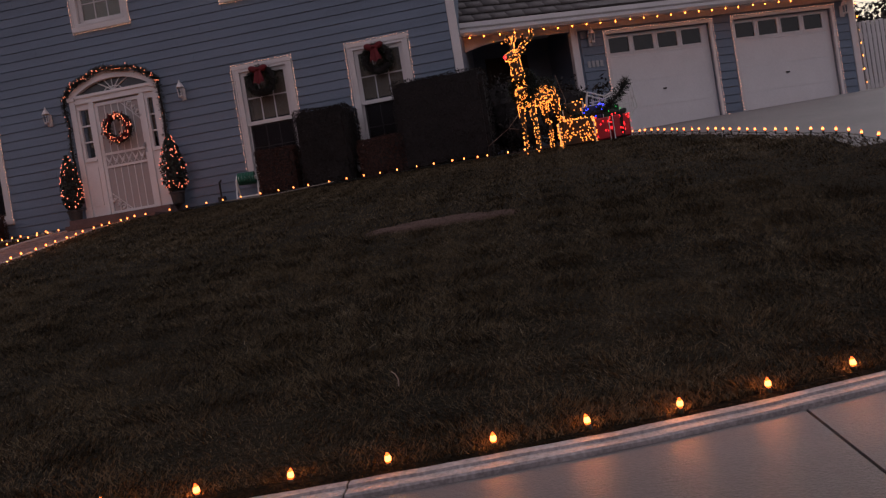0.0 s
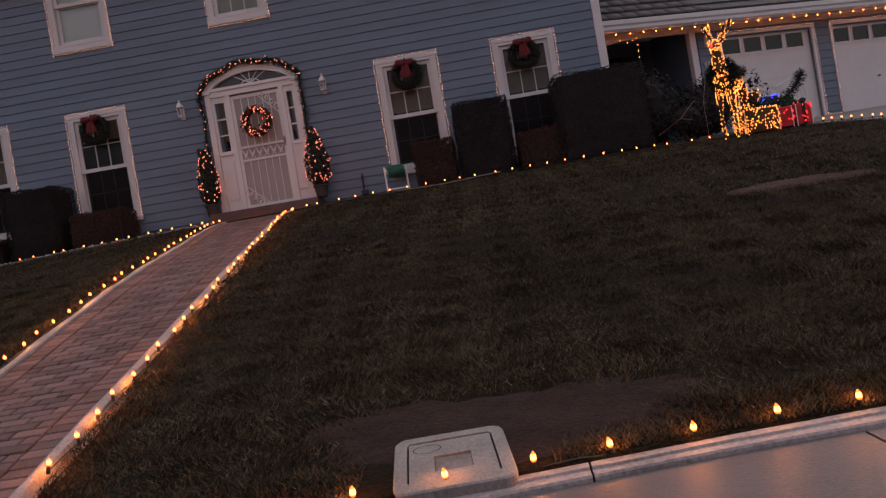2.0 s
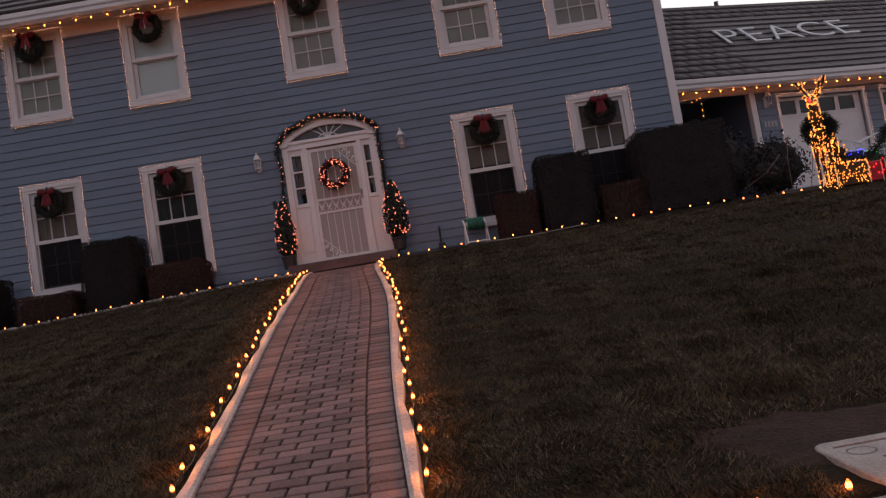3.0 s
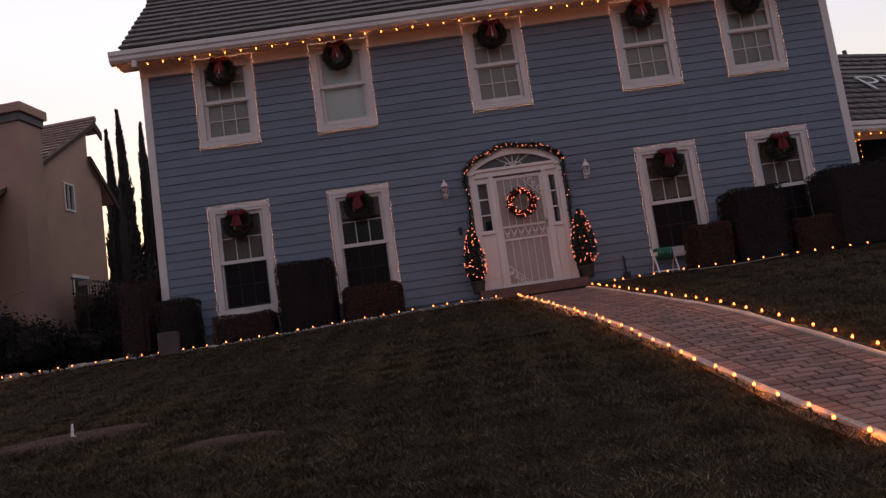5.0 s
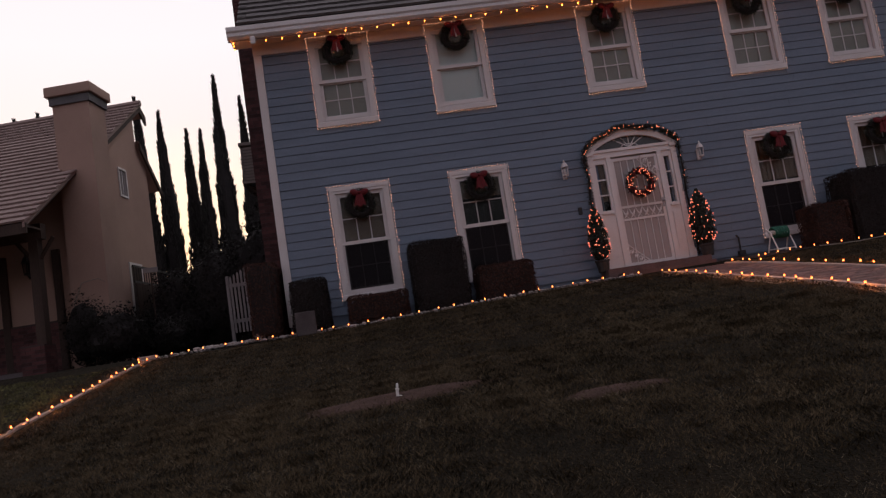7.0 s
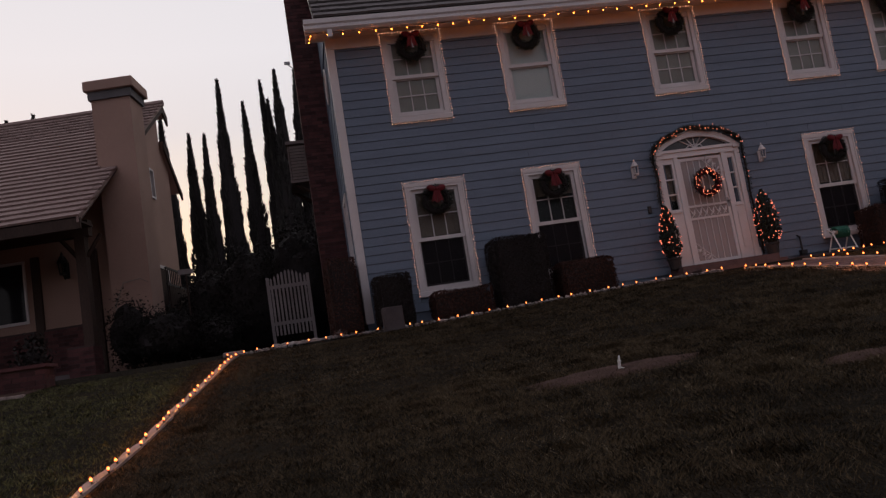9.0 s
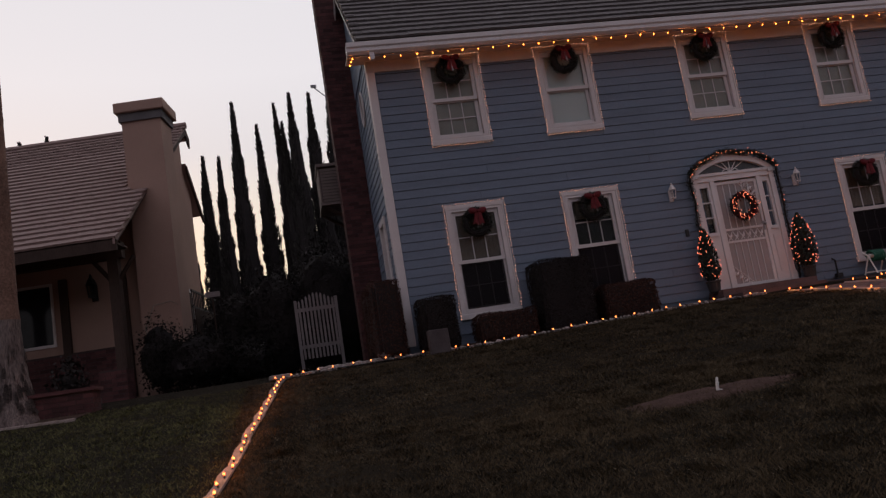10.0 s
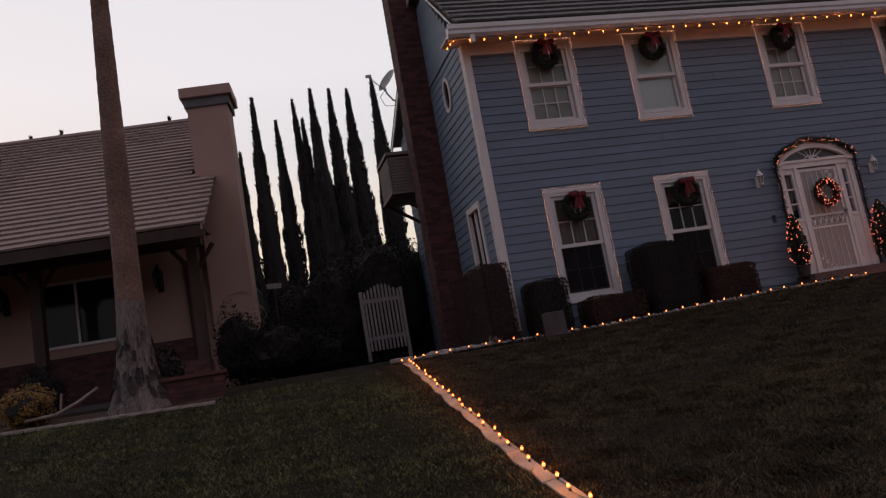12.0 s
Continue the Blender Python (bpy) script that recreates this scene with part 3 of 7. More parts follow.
# unseen house row across the street behind camera, added to cut skylight and reflections
b = bmesh.new()
rr = random.Random(21)
x = -90.0
while x < 90:
    w, h = rr.uniform(6, 11), rr.uniform(5.5, 9.0)
    bx(b, (x, -26, -0.3), (x + w, -21 + rr.uniform(-1, 1), h * 0.62))
    va = [b.verts.new(p) for p in ((x - 0.3, -20.2, h * 0.6), (x + w + 0.3, -20.2, h * 0.6), (x + w + 0.3, -23.5, h), (x - 0.3, -23.5, h))]
    b.faces.new(va)
    x += w + rr.uniform(0.0, 0.8)
tagged(part("backdrop", b, mat("dark_sky_blocker", (0.06, 0.055, 0.05), 0.9, 0.25, 0.3, 4, 0.0), None), "unseen dark row of house shapes added to block sky light", "backdrop", kind="structure")


# ---------- the blue house ----------
YW = 15.66          # face of the siding
HX0, HX1 = -12.47, 0.60
HZ0, HZ1 = 1.95, 7.2
LOWER = [(-11.5, -10.35), (-9.265, -8.115), (-3.495, -2.345), (-1.385, -0.235)]
UPPER = [(-11.48, -10.38), (-9.255, -8.165), (-6.32, -5.23), (-3.475, -2.375), (-1.46, -0.36)]
LZ = (2.22, 4.325)
UZ = (5.45, 7.19)
DOOR = (-6.62, -4.88, 2.05, 4.72)
house = thing("house", "two-storey blue clapboard house with white trim and grey roof", "house")
TR = 0.035

holes = [(a + 0.08, b - 0.08, LZ[0] + 0.05, LZ[1] - 0.08) for a, b in LOWER] + [(a + 0.05, b - 0.05, UZ[0] + 0.05, UZ[1] - 0.05) for a, b in UPPER]
holes.append((DOOR[0] + 0.2, DOOR[1] - 0.2, DOOR[2], 4.35))
bm = bmesh.new()
holed(bm, HX0, HX1, 1.6, 7.4, holes, YW, YW + 0.18)
front = part("wall_front", bm, M_SIDING, house, "blue painted lap siding")
shut = [(a + 0.03, b - 0.03, LZ[0], LZ[1] - 0.03) for a, b in LOWER] + [(a, b, UZ[0], UZ[1]) for a, b in UPPER] + [(DOOR[0], DOOR[1], DOOR[2], 4.45)]
planks(front, HX0 + 0.12, HX1 - 0.12, 1.98, 6.98, shut, 0.16, pose(0, YW - 0.001, 0), M_SIDING)

# side walls: left face with a window and an oval, right face and back plain
swin = (16.25, 17.12, 3.05, 4.42)
bm = bmesh.new()
for r in rects(YW + 0.18, 21.7, 1.6, 7.4, [(swin[0] + 0.05, swin[1] - 0.05, swin[2] + 0.05, swin[3] - 0.05)]):
    bx(bm, (HX0, r[0], r[2]), (HX0 + 0.18, r[1], r[3]))
left_wall = part("wall_side", bm, M_SIDING, house, "blue painted lap siding")
# local x runs towards the street so that the outside is on local -y
ml = pose(HX0 + 0.001, 0, 0, 0, 0, -90)
planks(left_wall, -21.7, -YW - 0.12, 1.98, 7.3, [(-swin[1], -swin[0], swin[2], swin[3]), (-18.75, -18.2, 0, 9)], 0.16, ml, M_SIDING)
bm = bmesh.new()
bx(bm, (HX1 - 0.18, YW + 0.18, 1.6), (HX1, 21.7, 7.4))
bx(bm, (HX0 + 0.18, 21.5, 1.6), (HX1 - 0.18, 21.7, 7.4))
part("wall_back", bm, M_SIDING, house)
bm = bmesh.new()          # gable ends
RID_Y, RID_Z, EAV_Y, EAV_Z = 17.70, 9.70, 15.13, 7.38
for x in (HX0 + 0.02, HX1 - 0.2):
    va = [bm.verts.new(p) for p in ((x, YW + 0.1, 7.4), (x, 21.6, 7.4), (x, RID_Y, RID_Z - 0.3))]
    vb = [bm.verts.new(v.co + Vector((0.18, 0, 0))) for v in va]
    bm.faces.new(va)
    bm.faces.new(vb[::-1])
    for i in range(3):
        bm.faces.new((va[i], va[(i + 1) % 3], vb[(i + 1) % 3], vb[i]))
part("gable", bm, M_SIDING, house)
for row in range(21):          # lap boards of the gable
    z = 7.42 + 0.16 * row
    k = (z + 0.15 - 7.4) / (RID_Z - 0.3 - 7.4)
    a, b = YW + 0.1 + k * (RID_Y - YW - 0.1), 21.6 - k * (21.6 - RID_Y)
    if b - a > 0.3:
        bm = bmesh.new()
        bx(bm, (HX0 - 0.022, a, z), (HX0 + 0.02, b, z + 0.157))
        part("plank", bm, M_SIDING, left_wall)
# floor between the storeys; near-black walls hold the unlit rooms' shade in their colour
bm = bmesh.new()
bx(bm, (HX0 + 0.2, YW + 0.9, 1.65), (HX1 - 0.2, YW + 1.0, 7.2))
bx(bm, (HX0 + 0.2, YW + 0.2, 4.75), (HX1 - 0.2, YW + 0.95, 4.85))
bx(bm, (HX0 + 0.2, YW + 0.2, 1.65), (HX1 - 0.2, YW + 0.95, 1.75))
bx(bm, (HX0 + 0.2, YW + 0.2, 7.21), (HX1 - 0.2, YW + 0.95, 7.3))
part("inner_wall", bm, M_ROOMSHADE, house)
# corner boards, frieze, soffit, gutter, downspout
for nm, a, b in (("corner_board", (HX0 - 0.03, YW - 0.034, 1.9), (HX0 + 0.115, YW + 0.02, 7.0)), ("corner_board", (HX1 - 0.115, YW - 0.034, 1.9), (HX1 + 0.03, YW + 0.02, 7.0)),
                 ("corner_board", (HX0 - 0.034, YW + 0.022, 1.9), (HX0 + 0.01, YW + 0.13, 7.3))):
    bm = bmesh.new()
    part(nm, bevel(bx(bm, a, b), 0.006), M_TRIM, house, "white painted corner board")
bm = bmesh.new()
part("frieze_board", bevel(bx(bm, (HX0 - 0.035, YW - 0.04, 6.985), (HX1 + 0.035, YW + 0.0, 7.20)), 0.005), M_TRIM, house)
bm = bmesh.new()
bx(bm, (HX0 - 0.38, EAV_Y + 0.06, 7.20), (HX1 + 0.3, YW + 0.1, 7.23))
part("soffit", bm, M_TRIM, house)
bm = bmesh.new()
prof = [(0.0, 7.14), (-0.05, 7.14), (-0.10, 7.19), (-0.10, 7.25), (-0.125, 7.28), (-0.125, 7.36), (-0.11, 7.365), (-0.11, 7.30), (0.0, 7.27)]
va = [bm.verts.new((HX0 - 0.40, EAV_Y + 0.06 + y, z)) for y, z in prof]
vb = [bm.verts.new((HX1 + 0.32, EAV_Y + 0.06 + y, z)) for y, z in prof]
for i in range(len(prof)):
    j = (i + 1) % len(prof)
    bm.faces.new((va[i], va[j], vb[j], vb[i]))
bm.faces.new(va)
bm.faces.new(vb[::-1])
part("gutter", bm, M_GUTTER, house, "white metal rain gutter")
bm = bmesh.new()
bx(bm, (HX0 - 0.40, EAV_Y + 0.062, 7.12), (HX1 + 0.32, EAV_Y + 0.085, 7.33))
part("fascia", bm, M_TRIM, house)
bm = bmesh.new()
part("gutter_outlet", bevel(bx(bm, (HX0 + 0.0, 15.10, 7.02), (HX0 + 0.09, 15.19, 7.16)), 0.01), M_GUTTER, house)


def rake(bm, x, y0, z0, y1, z1, w, h):
    """A sloped board along a gable edge."""
    va = [bm.verts.new(p) for p in ((x, y0, z0), (x, y0, z0 - h), (x, y1, z1 - h), (x, y1, z1))]
    vb = [bm.verts.new(v.co + Vector((w, 0, 0))) for v in va]
    bm.faces.new(va)
    bm.faces.new(vb[::-1])
    for i in range(4):
        bm.faces.new((va[i], va[(i + 1) % 4], vb[(i + 1) % 4], vb[i]))


bm = bmesh.new()
rake(bm, HX0 - 0.20, EAV_Y, EAV_Z - 0.05, RID_Y, RID_Z - 0.05, 0.03, 0.12)
rake(bm, HX0 - 0.20, 22.1, EAV_Z - 0.05, RID_Y, RID_Z - 0.05, 0.03, 0.12)
part("rake_board", bm, M_TRIM, house)


def tile_roof(name, parent, m, width, length, material, label, tw=0.32, row=0.27, thick=0.046, singles=0, cut=None, clip=None):
    """Lapped flat tiles. Local x along the eave, local y up the slope, local z out. singles: how many tiles stand as
    objects of their own, from local x = cut on."""
    rf = thing(name, "", "")
    rf.parent = parent
    rf.matrix_basis = m
    tagged(rf, label=label)
    bm = bmesh.new()
    bx(bm, (0, 0, -0.10), (width, length, -0.03))
    part("deck", bm, M_WOODDK, rf)
    bm = bmesh.new()
    bx(bm, (0, 0, 0), (tw - 0.002, row + 0.05, thick))
    for v in bm.verts:
        v.co.z += -0.040 * (v.co.y / row)
    tile = mesh("tile", bm, material)
    vs, fs = [], []
    base = np.array([v.co[:] for v in tile.vertices])
    polys = np.array([p.vertices[:] for p in tile.polygons])
    r = np.random.default_rng(3)
    n, made = 0, 0
    for j in range(int(length / row)):
        off = (0.5 * tw if j % 2 else 0.0)
        for i in range(-1, int(width / tw) + 1):
            x = i * tw + off
            lo, hi = max(0.0, -x), min(tw, width + 0.03 - x)          # verge tiles are cut to the edge
            if hi - lo < 0.05 or (clip and not clip(x + tw / 2, (j + 0.5) * row)):
                continue
            p = (x, j * row, 0.012 + r.normal(0, 0.0015))
            if made < singles and cut is not None and cut[0] <= x < cut[1] and hi - lo > tw - 0.01:
                shared("tile", tile, rf, Matrix.Translation(p) @ Euler((r.normal(0, 0.004), r.normal(0, 0.004), 0)).to_matrix().to_4x4())
                made += 1
            else:
                tilt = r.normal(0, 0.005)
                b = base.copy()
                b[:, 0] = np.clip(b[:, 0], lo, hi)
                b[:, 2] += b[:, 0] * tilt
                vs.append(b + p)
                fs.append(polys + 8 * n)
                n += 1
    tagged(raw("roof_tiles", np.concatenate(vs), np.concatenate(fs), material, rf), kind="stuff")
    return rf


def slope_matrix(origin, along, up):
    x = Vector(along).normalized()
    y = Vector(up).normalized()
    z = x.cross(y)
    return Matrix.Translation(origin) @ Matrix((x, y, z)).transposed().to_4x4()


run = Vector((0, RID_Y - EAV_Y, RID_Z - EAV_Z))
tile_roof("roof_front", house, slope_matrix((HX0 - 0.20, EAV_Y - 0.03, EAV_Z), (1, 0, 0), run), HX1 - HX0 + 0.56, run.length, M_ROOF,
          "dark grey flat-tile roof", singles=280, cut=(0, 9.0))
bm = bmesh.new()
va = [bm.verts.new(p) for p in ((HX0 - 0.20, 22.15, EAV_Z), (HX1 + 0.35, 22.15, EAV_Z), (HX1 + 0.35, RID_Y, RID_Z), (HX0 - 0.20, RID_Y, RID_Z))]
bm.faces.new(va)
bmesh.ops.solidify(bm, geom=bm.faces[:], thickness=0.08)
part("roof_back", bm, M_ROOF, house)
bm = bmesh.new()
tube(bm, [(HX0 - 0.21, RID_Y, RID_Z + 0.01), (HX1 + 0.36, RID_Y, RID_Z + 0.01)], 0.09, 6)
part("ridge_cap", bm, M_ROOF, house)


def brickwork(parent, a, b, faces, bw=0.205, bh=0.065, joint=0.010, depth=0.012, material=None, limit=0, label=""):
    """A mortar body with running-bond brick faces. faces: of "-y", "-x", "+x", "top". limit: bricks built singly."""
    material = material or M_BRICK
    bm = bmesh.new()
    bx(bm, a, b)
    body = part("brickwork", bm, M_MORTAR, parent, label)
    boxes = []
    for face in faces:
        u0, u1 = (a[0], b[0]) if face == "-y" else (a[1], b[1])
        z, row = a[2], 0
        while z + bh <= b[2] + 0.005:
            u = u0 - (0.5 * (bw + joint) if row % 2 else 0)
            while u < u1:
                s, e = max(u, u0), min(u + bw, u1)
                if e - s > 0.03:
                    if face == "-y":
                        boxes.append(((s, a[1] - depth, z), (e, a[1] + 0.01, z + bh)))
                    elif face == "-x":
                        boxes.append(((a[0] - depth, s, z), (a[0] + 0.01, e, z + bh)))
                    else:
                        boxes.append(((b[0] - 0.01, s, z), (b[0] + depth, e, z + bh)))
                u += bw + joint
            z += bh + joint
            row += 1
    for k, (p, q) in enumerate(boxes[:limit]):
        bm = bmesh.new()
        part("brick", bx(bm, p, q), material, body)
    if len(boxes) > limit:
        bm = bmesh.new()
        for p, q in boxes[limit:]:
            bx(bm, p, q)
        tagged(part("bricks", bm, material, body), kind="stuff")
    return body


brickwork(house, (-13.05, 18.20, 1.6), (HX0, 18.75, 11.9), ("-y", "-x"), limit=0, label="dark red brick chimney stack")
bm = bmesh.new()
bx(bm, (-13.13, 18.12, 11.9), (HX0 + 0.1, 18.83, 12.1))
part("chimney_cap", bm, M_BRICK, house)


def sash(bm, x0, x1, z0, z1, y, w=0.045, cols=0, rows=0):
    """A glazed frame with slim bars."""
    for r in ((x0, x0 + w, z0, z1), (x1 - w, x1, z0, z1), (x0 + w, x1 - w, z0, z0 + w), (x0 + w, x1 - w, z1 - w, z1)):
        bx(bm, (r[0], y, r[2]), (r[1], y + 0.035, r[3]))
    for c in range(1, cols):
        x = x0 + w + (x1 - x0 - 2 * w) * c / cols
        bx(bm, (x - 0.009, y + 0.012, z0 + w), (x + 0.009, y + 0.026, z1 - w))
    for c in range(1, rows):
        z = z0 + w + (z1 - z0 - 2 * w) * c / rows
        bx(bm, (x0 + w, y + 0.0122, z - 0.009), (x1 - w, y + 0.0258, z + 0.009))


def window(x0, x1, z0, z1, blind, blind_to, cols=3, label="", lower_bars=True, screen=False, upper_bars=True, flat=False):
    """A single-hung window in the front wall with a wide white casing."""
    wn = thing("window", "", "")
    wn.parent = house
    tagged(wn, label=label)
    c = 0.112
    bm = bmesh.new()
    y0, y1 = YW - 0.05, YW + 0.02
    bx(bm, (x0, y0, z0 + 0.10), (x0 + c, y1, z1))
    bx(bm, (x1 - c, y0, z0 + 0.10), (x1, y1, z1))
    bx(bm, (x0 + c, y0, z1 - c), (x1 - c, y1, z1))
    bx(bm, (x0 - 0.015, y0 - 0.012, z1 - 0.035), (x1 + 0.015, y0, z1 + 0.012))
    bx(bm, (x0 + c, y0, z0 + 0.10), (x1 - c, y1, z0 + 0.16))
    part("casing", bm, M_TRIM, wn, "white painted window casing")
    bm = bmesh.new()          # raised outer band and inner bead of the moulding
    holed(bm, x0 + 0.001, x1 - 0.001, z0 + 0.10, z1 - 0.036, [(x0 + 0.028, x1 - 0.028, z0, z1 - 0.06)], y0 - 0.012, y0 + 0.002)
    part("back_band", bm, M_TRIM, wn)
    bm = bmesh.new()
    holed(bm, x0 + c - 0.020, x1 - c + 0.020, z0 + 0.12, z1 - c + 0.020, [(x0 + c - 0.001, x1 - c + 0.001, z0 + 0.14, z1 - c + 0.001)], y0 - 0.008, y0 + 0.002)
    part("bead", bm, M_TRIM, wn)
    bm = bmesh.new()
    part("sill", bevel(bx(bm, (x0 - 0.02, y0 - 0.03, z0), (x1 + 0.02, y1, z0 + 0.098)), 0.008), M_TRIM, wn)
    a, b, lo, hi = x0 + c, x1 - c, z0 + 0.16, z1 - c
    mid = lo + (hi - lo) * 0.47
    bm = bmesh.new()
    sash(bm, a, b, mid, hi, YW - 0.012, 0.065, cols if upper_bars else 0, 2 if upper_bars else 0)
    part("upper_sash", bm, M_TRIM, wn)
    bm = bmesh.new()
    sash(bm, a, b, lo, mid + 0.045, YW + 0.03, 0.065, cols if lower_bars else 0, 2 if lower_bars else 0)
    part("lower_sash", bm, M_TRIM, wn)
    if screen:
        bm = bmesh.new()
        bx(bm, (a + 0.04, YW + 0.018, lo + 0.03), (b - 0.04, YW + 0.020, mid + 0.0))
        part("insect_screen", bm, M_SCREEN, wn, "dark insect screen")
    for lo2, hi2, y in ((lo + 0.03, mid + 0.03, YW + 0.052), (mid + 0.02, hi - 0.02, YW + 0.010)):
        bm = bmesh.new()
        bx(bm, (a + 0.03, y, lo2), (b - 0.03, y + 0.004, hi2))
        part("pane", bm, M_GLASS, wn).visible_shadow = False
    if blind:
        bm = bmesh.new()
        zb = hi - (hi - lo) * blind_to
        n = 1 if flat else 22
        for k in range(n):      # a gathered cloth, or one flat shade
            xa, xb = a + (b - a) * k / n, a + (b - a) * (k + 1) / n
            d = 0.012 * (k % 2)
            bx(bm, (xa, YW + 0.075 + d, zb), (xb, YW + 0.087 + d, hi + 0.05))
        part("curtain", bm, blind, wn, "drawn cloth curtain")
    return wn


M_SCREEN = gauze("insect_gauze", (0.014, 0.012, 0.014), 0.4)
for k, (a, b) in enumerate(LOWER):
    window(a + 0.03, b - 0.03, LZ[0], LZ[1] - 0.03, M_BLIND, (0.48, 0.22, 0.47, 0.47)[k], label="tall white single-hung window with a dark room behind", screen=True)
for k, (a, b) in enumerate(UPPER):
    window(a, b, UZ[0], UZ[1], M_BLINDG if k == 1 else M_BLINDB, 1.0, label="white single-hung window with pale curtains drawn", lower_bars=k != 1, upper_bars=k != 1, flat=True)

# side window and oval on the left wall
wn = thing("window", "", "")
wn.parent = house
tagged(wn, label="white side window")
bm = bmesh.new()
for r in ((swin[0], swin[0] + 0.11, swin[2], swin[3]), (swin[1] - 0.11, swin[1], swin[2], swin[3]), (swin[0] + 0.11, swin[1] - 0.11, swin[2], swin[2] + 0.11), (swin[0] + 0.11, swin[1] - 0.11, swin[3] - 0.11, swin[3])):
    bx(bm, (HX0 - 0.05, r[0], r[2]), (HX0 + 0.02, r[1], r[3]))
bx(bm, (HX0 - 0.02, 16.66, swin[2] + 0.1), (HX0 + 0.02, 16.71, swin[3] - 0.1))
part("casing", bm, M_TRIM, wn)
bm = bmesh.new()
bx(bm, (HX0 + 0.03, swin[0] + 0.08, swin[2] + 0.08), (HX0 + 0.035, swin[1] - 0.08, swin[3] - 0.08))
part("pane", bm, M_GLASS, wn)
wn = thing("window", "", "")
wn.parent = house
tagged(wn, label="oval window with a white frame")
bm = bmesh.new()
ring = [[], [], [], []]
for k in range(28):
    a = 2 * math.pi * k / 28
    for q, (r1, r2, d) in enumerate(((0.24, 0.36, -0.03), (0.24, 0.36, -0.06), (0.18, 0.29, -0.06), (0.18, 0.29, -0.03))):
        ring[q].append(bm.verts.new((HX0 + d, 16.97 + r1 * math.cos(a), 6.76 + r2 * math.sin(a))))
for q in range(3):
    for k in range(28):
        bm.faces.new((ring[q][k], ring[q][(k + 1) % 28], ring[q + 1][(k + 1) % 28], ring[q + 1][k]))
part("casing", bm, M_TRIM, wn)
bm = bmesh.new()
bm.faces.new([bm.verts.new((HX0 - 0.03, 16.97 + 0.2 * math.cos(2 * math.pi * k / 28), 6.76 + 0.31 * math.sin(2 * math.pi * k / 28))) for k in range(28)])
part("pane", bm, mat("dim_glass", (0.02, 0.02, 0.024), 0.08, 0.1, 3, 20, 0.0, spec=0.2), wn)

# ---------- front entrance ----------
door = thing("entrance", "", "")
door.parent = house
tagged(door, label="white entrance with fanlight, sidelights and an arched head")
DX0, DX1, DZ = -6.62, -4.89, 2.06
y0 = YW - 0.10
for a, b in ((DX0, DX0 + 0.10), (DX1 - 0.10, DX1)):          # outer pilasters
    bm = bmesh.new()
    bx(bm, (a, y0, DZ), (b, YW + 0.05, 4.23))
    bx(bm, (a - 0.015, y0 - 0.02, DZ), (b + 0.015, YW + 0.05, DZ + 0.18))
    bx(bm, (a - 0.02, y0 - 0.03, 4.23), (b + 0.02, YW + 0.05, 4.30))
    part("pilaster", bm, M_DOORW, door)
bm = bmesh.new()
bx(bm, (DX0 + 0.1, y0 + 0.01, 4.165), (DX1 - 0.1, YW + 0.05, 4.30))       # head beam
bx(bm, (DX0 + 0.09, y0 - 0.015, 4.265), (DX1 - 0.09, YW + 0.05, 4.318))
for x in (-6.255, -5.27):                                                  # door posts
    bx(bm, (x, y0 + 0.015, DZ), (x + 0.085, YW + 0.05, 4.165))
part("door_frame", bm, M_DOORW, door)
# segmental arch
CX, RISE, HALF = (DX0 + DX1) / 2, 0.33, (DX1 - DX0) / 2


def arch_pts(half, rise, zc, n=20):
    rad = (half ** 2 + rise ** 2) / (2 * rise)
    a0 = math.asin(half / rad)
    return [(CX + rad * math.sin(-a0 + 2 * a0 * k / n), zc + rise - rad + rad * math.cos(-a0 + 2 * a0 * k / n)) for k in range(n + 1)]


bm = bmesh.new()
outer, inner_ = arch_pts(HALF + 0.02, 0.37, 4.302), arch_pts(HALF - 0.15, 0.215, 4.32)
fo = [bm.verts.new((x, y0 - 0.01, z)) for x, z in outer]
fi = [bm.verts.new((x, y0 - 0.01, z)) for x, z in inner_]
bo = [bm.verts.new((x, YW + 0.0, z)) for x, z in outer]
bi = [bm.verts.new((x, YW + 0.0, z)) for x, z in inner_]
for k in range(20):
    bm.faces.new((fo[k], fo[k + 1], fi[k + 1], fi[k]))
    bm.faces.new((fo[k], bo[k], bo[k + 1], fo[k + 1]))
    bm.faces.new((fi[k], fi[k + 1], bi[k + 1], bi[k]))
for k in (0, 20):
    bm.faces.new((fo[k], fi[k], bi[k], bo[k]))
part("arch", bm, M_DOORW, door)
bm = bmesh.new()
vs = [bm.verts.new((x, YW - 0.03, z)) for x, z in inner_]
bm.faces.new(vs)
part("fanlight_pane", bm, mat("dark_fan_glass", (0.045, 0.045, 0.05), 0.1, 0.1, 3, 20, 0.0), door)
bm = bmesh.new()
for k in range(1, 6):
    a = math.pi * k / 6
    ex, ez = inner_[20 - int(20 * k / 6)]
    d = Vector((CX + 0.04 * math.cos(a), 0, 4.33 + 0.04 * math.sin(a))), Vector((CX + 0.62 * math.cos(a), 0, 0))
    q = min(range(21), key=lambda i: abs(math.atan2(inner_[i][1] - 4.32, inner_[i][0] - CX) - a))
    tube(bm, [(CX, YW - 0.045, 4.325), (inner_[q][0], YW - 0.045, inner_[q][1])], 0.010, 5)
tube(bm, [(CX + 0.17 * math.cos(math.pi * k / 10), YW - 0.044, 4.32 + 0.075 * math.sin(math.pi * k / 10)) for k in range(11)], 0.009, 5)
part("fanlight_bar", bm, M_DOORW, door)
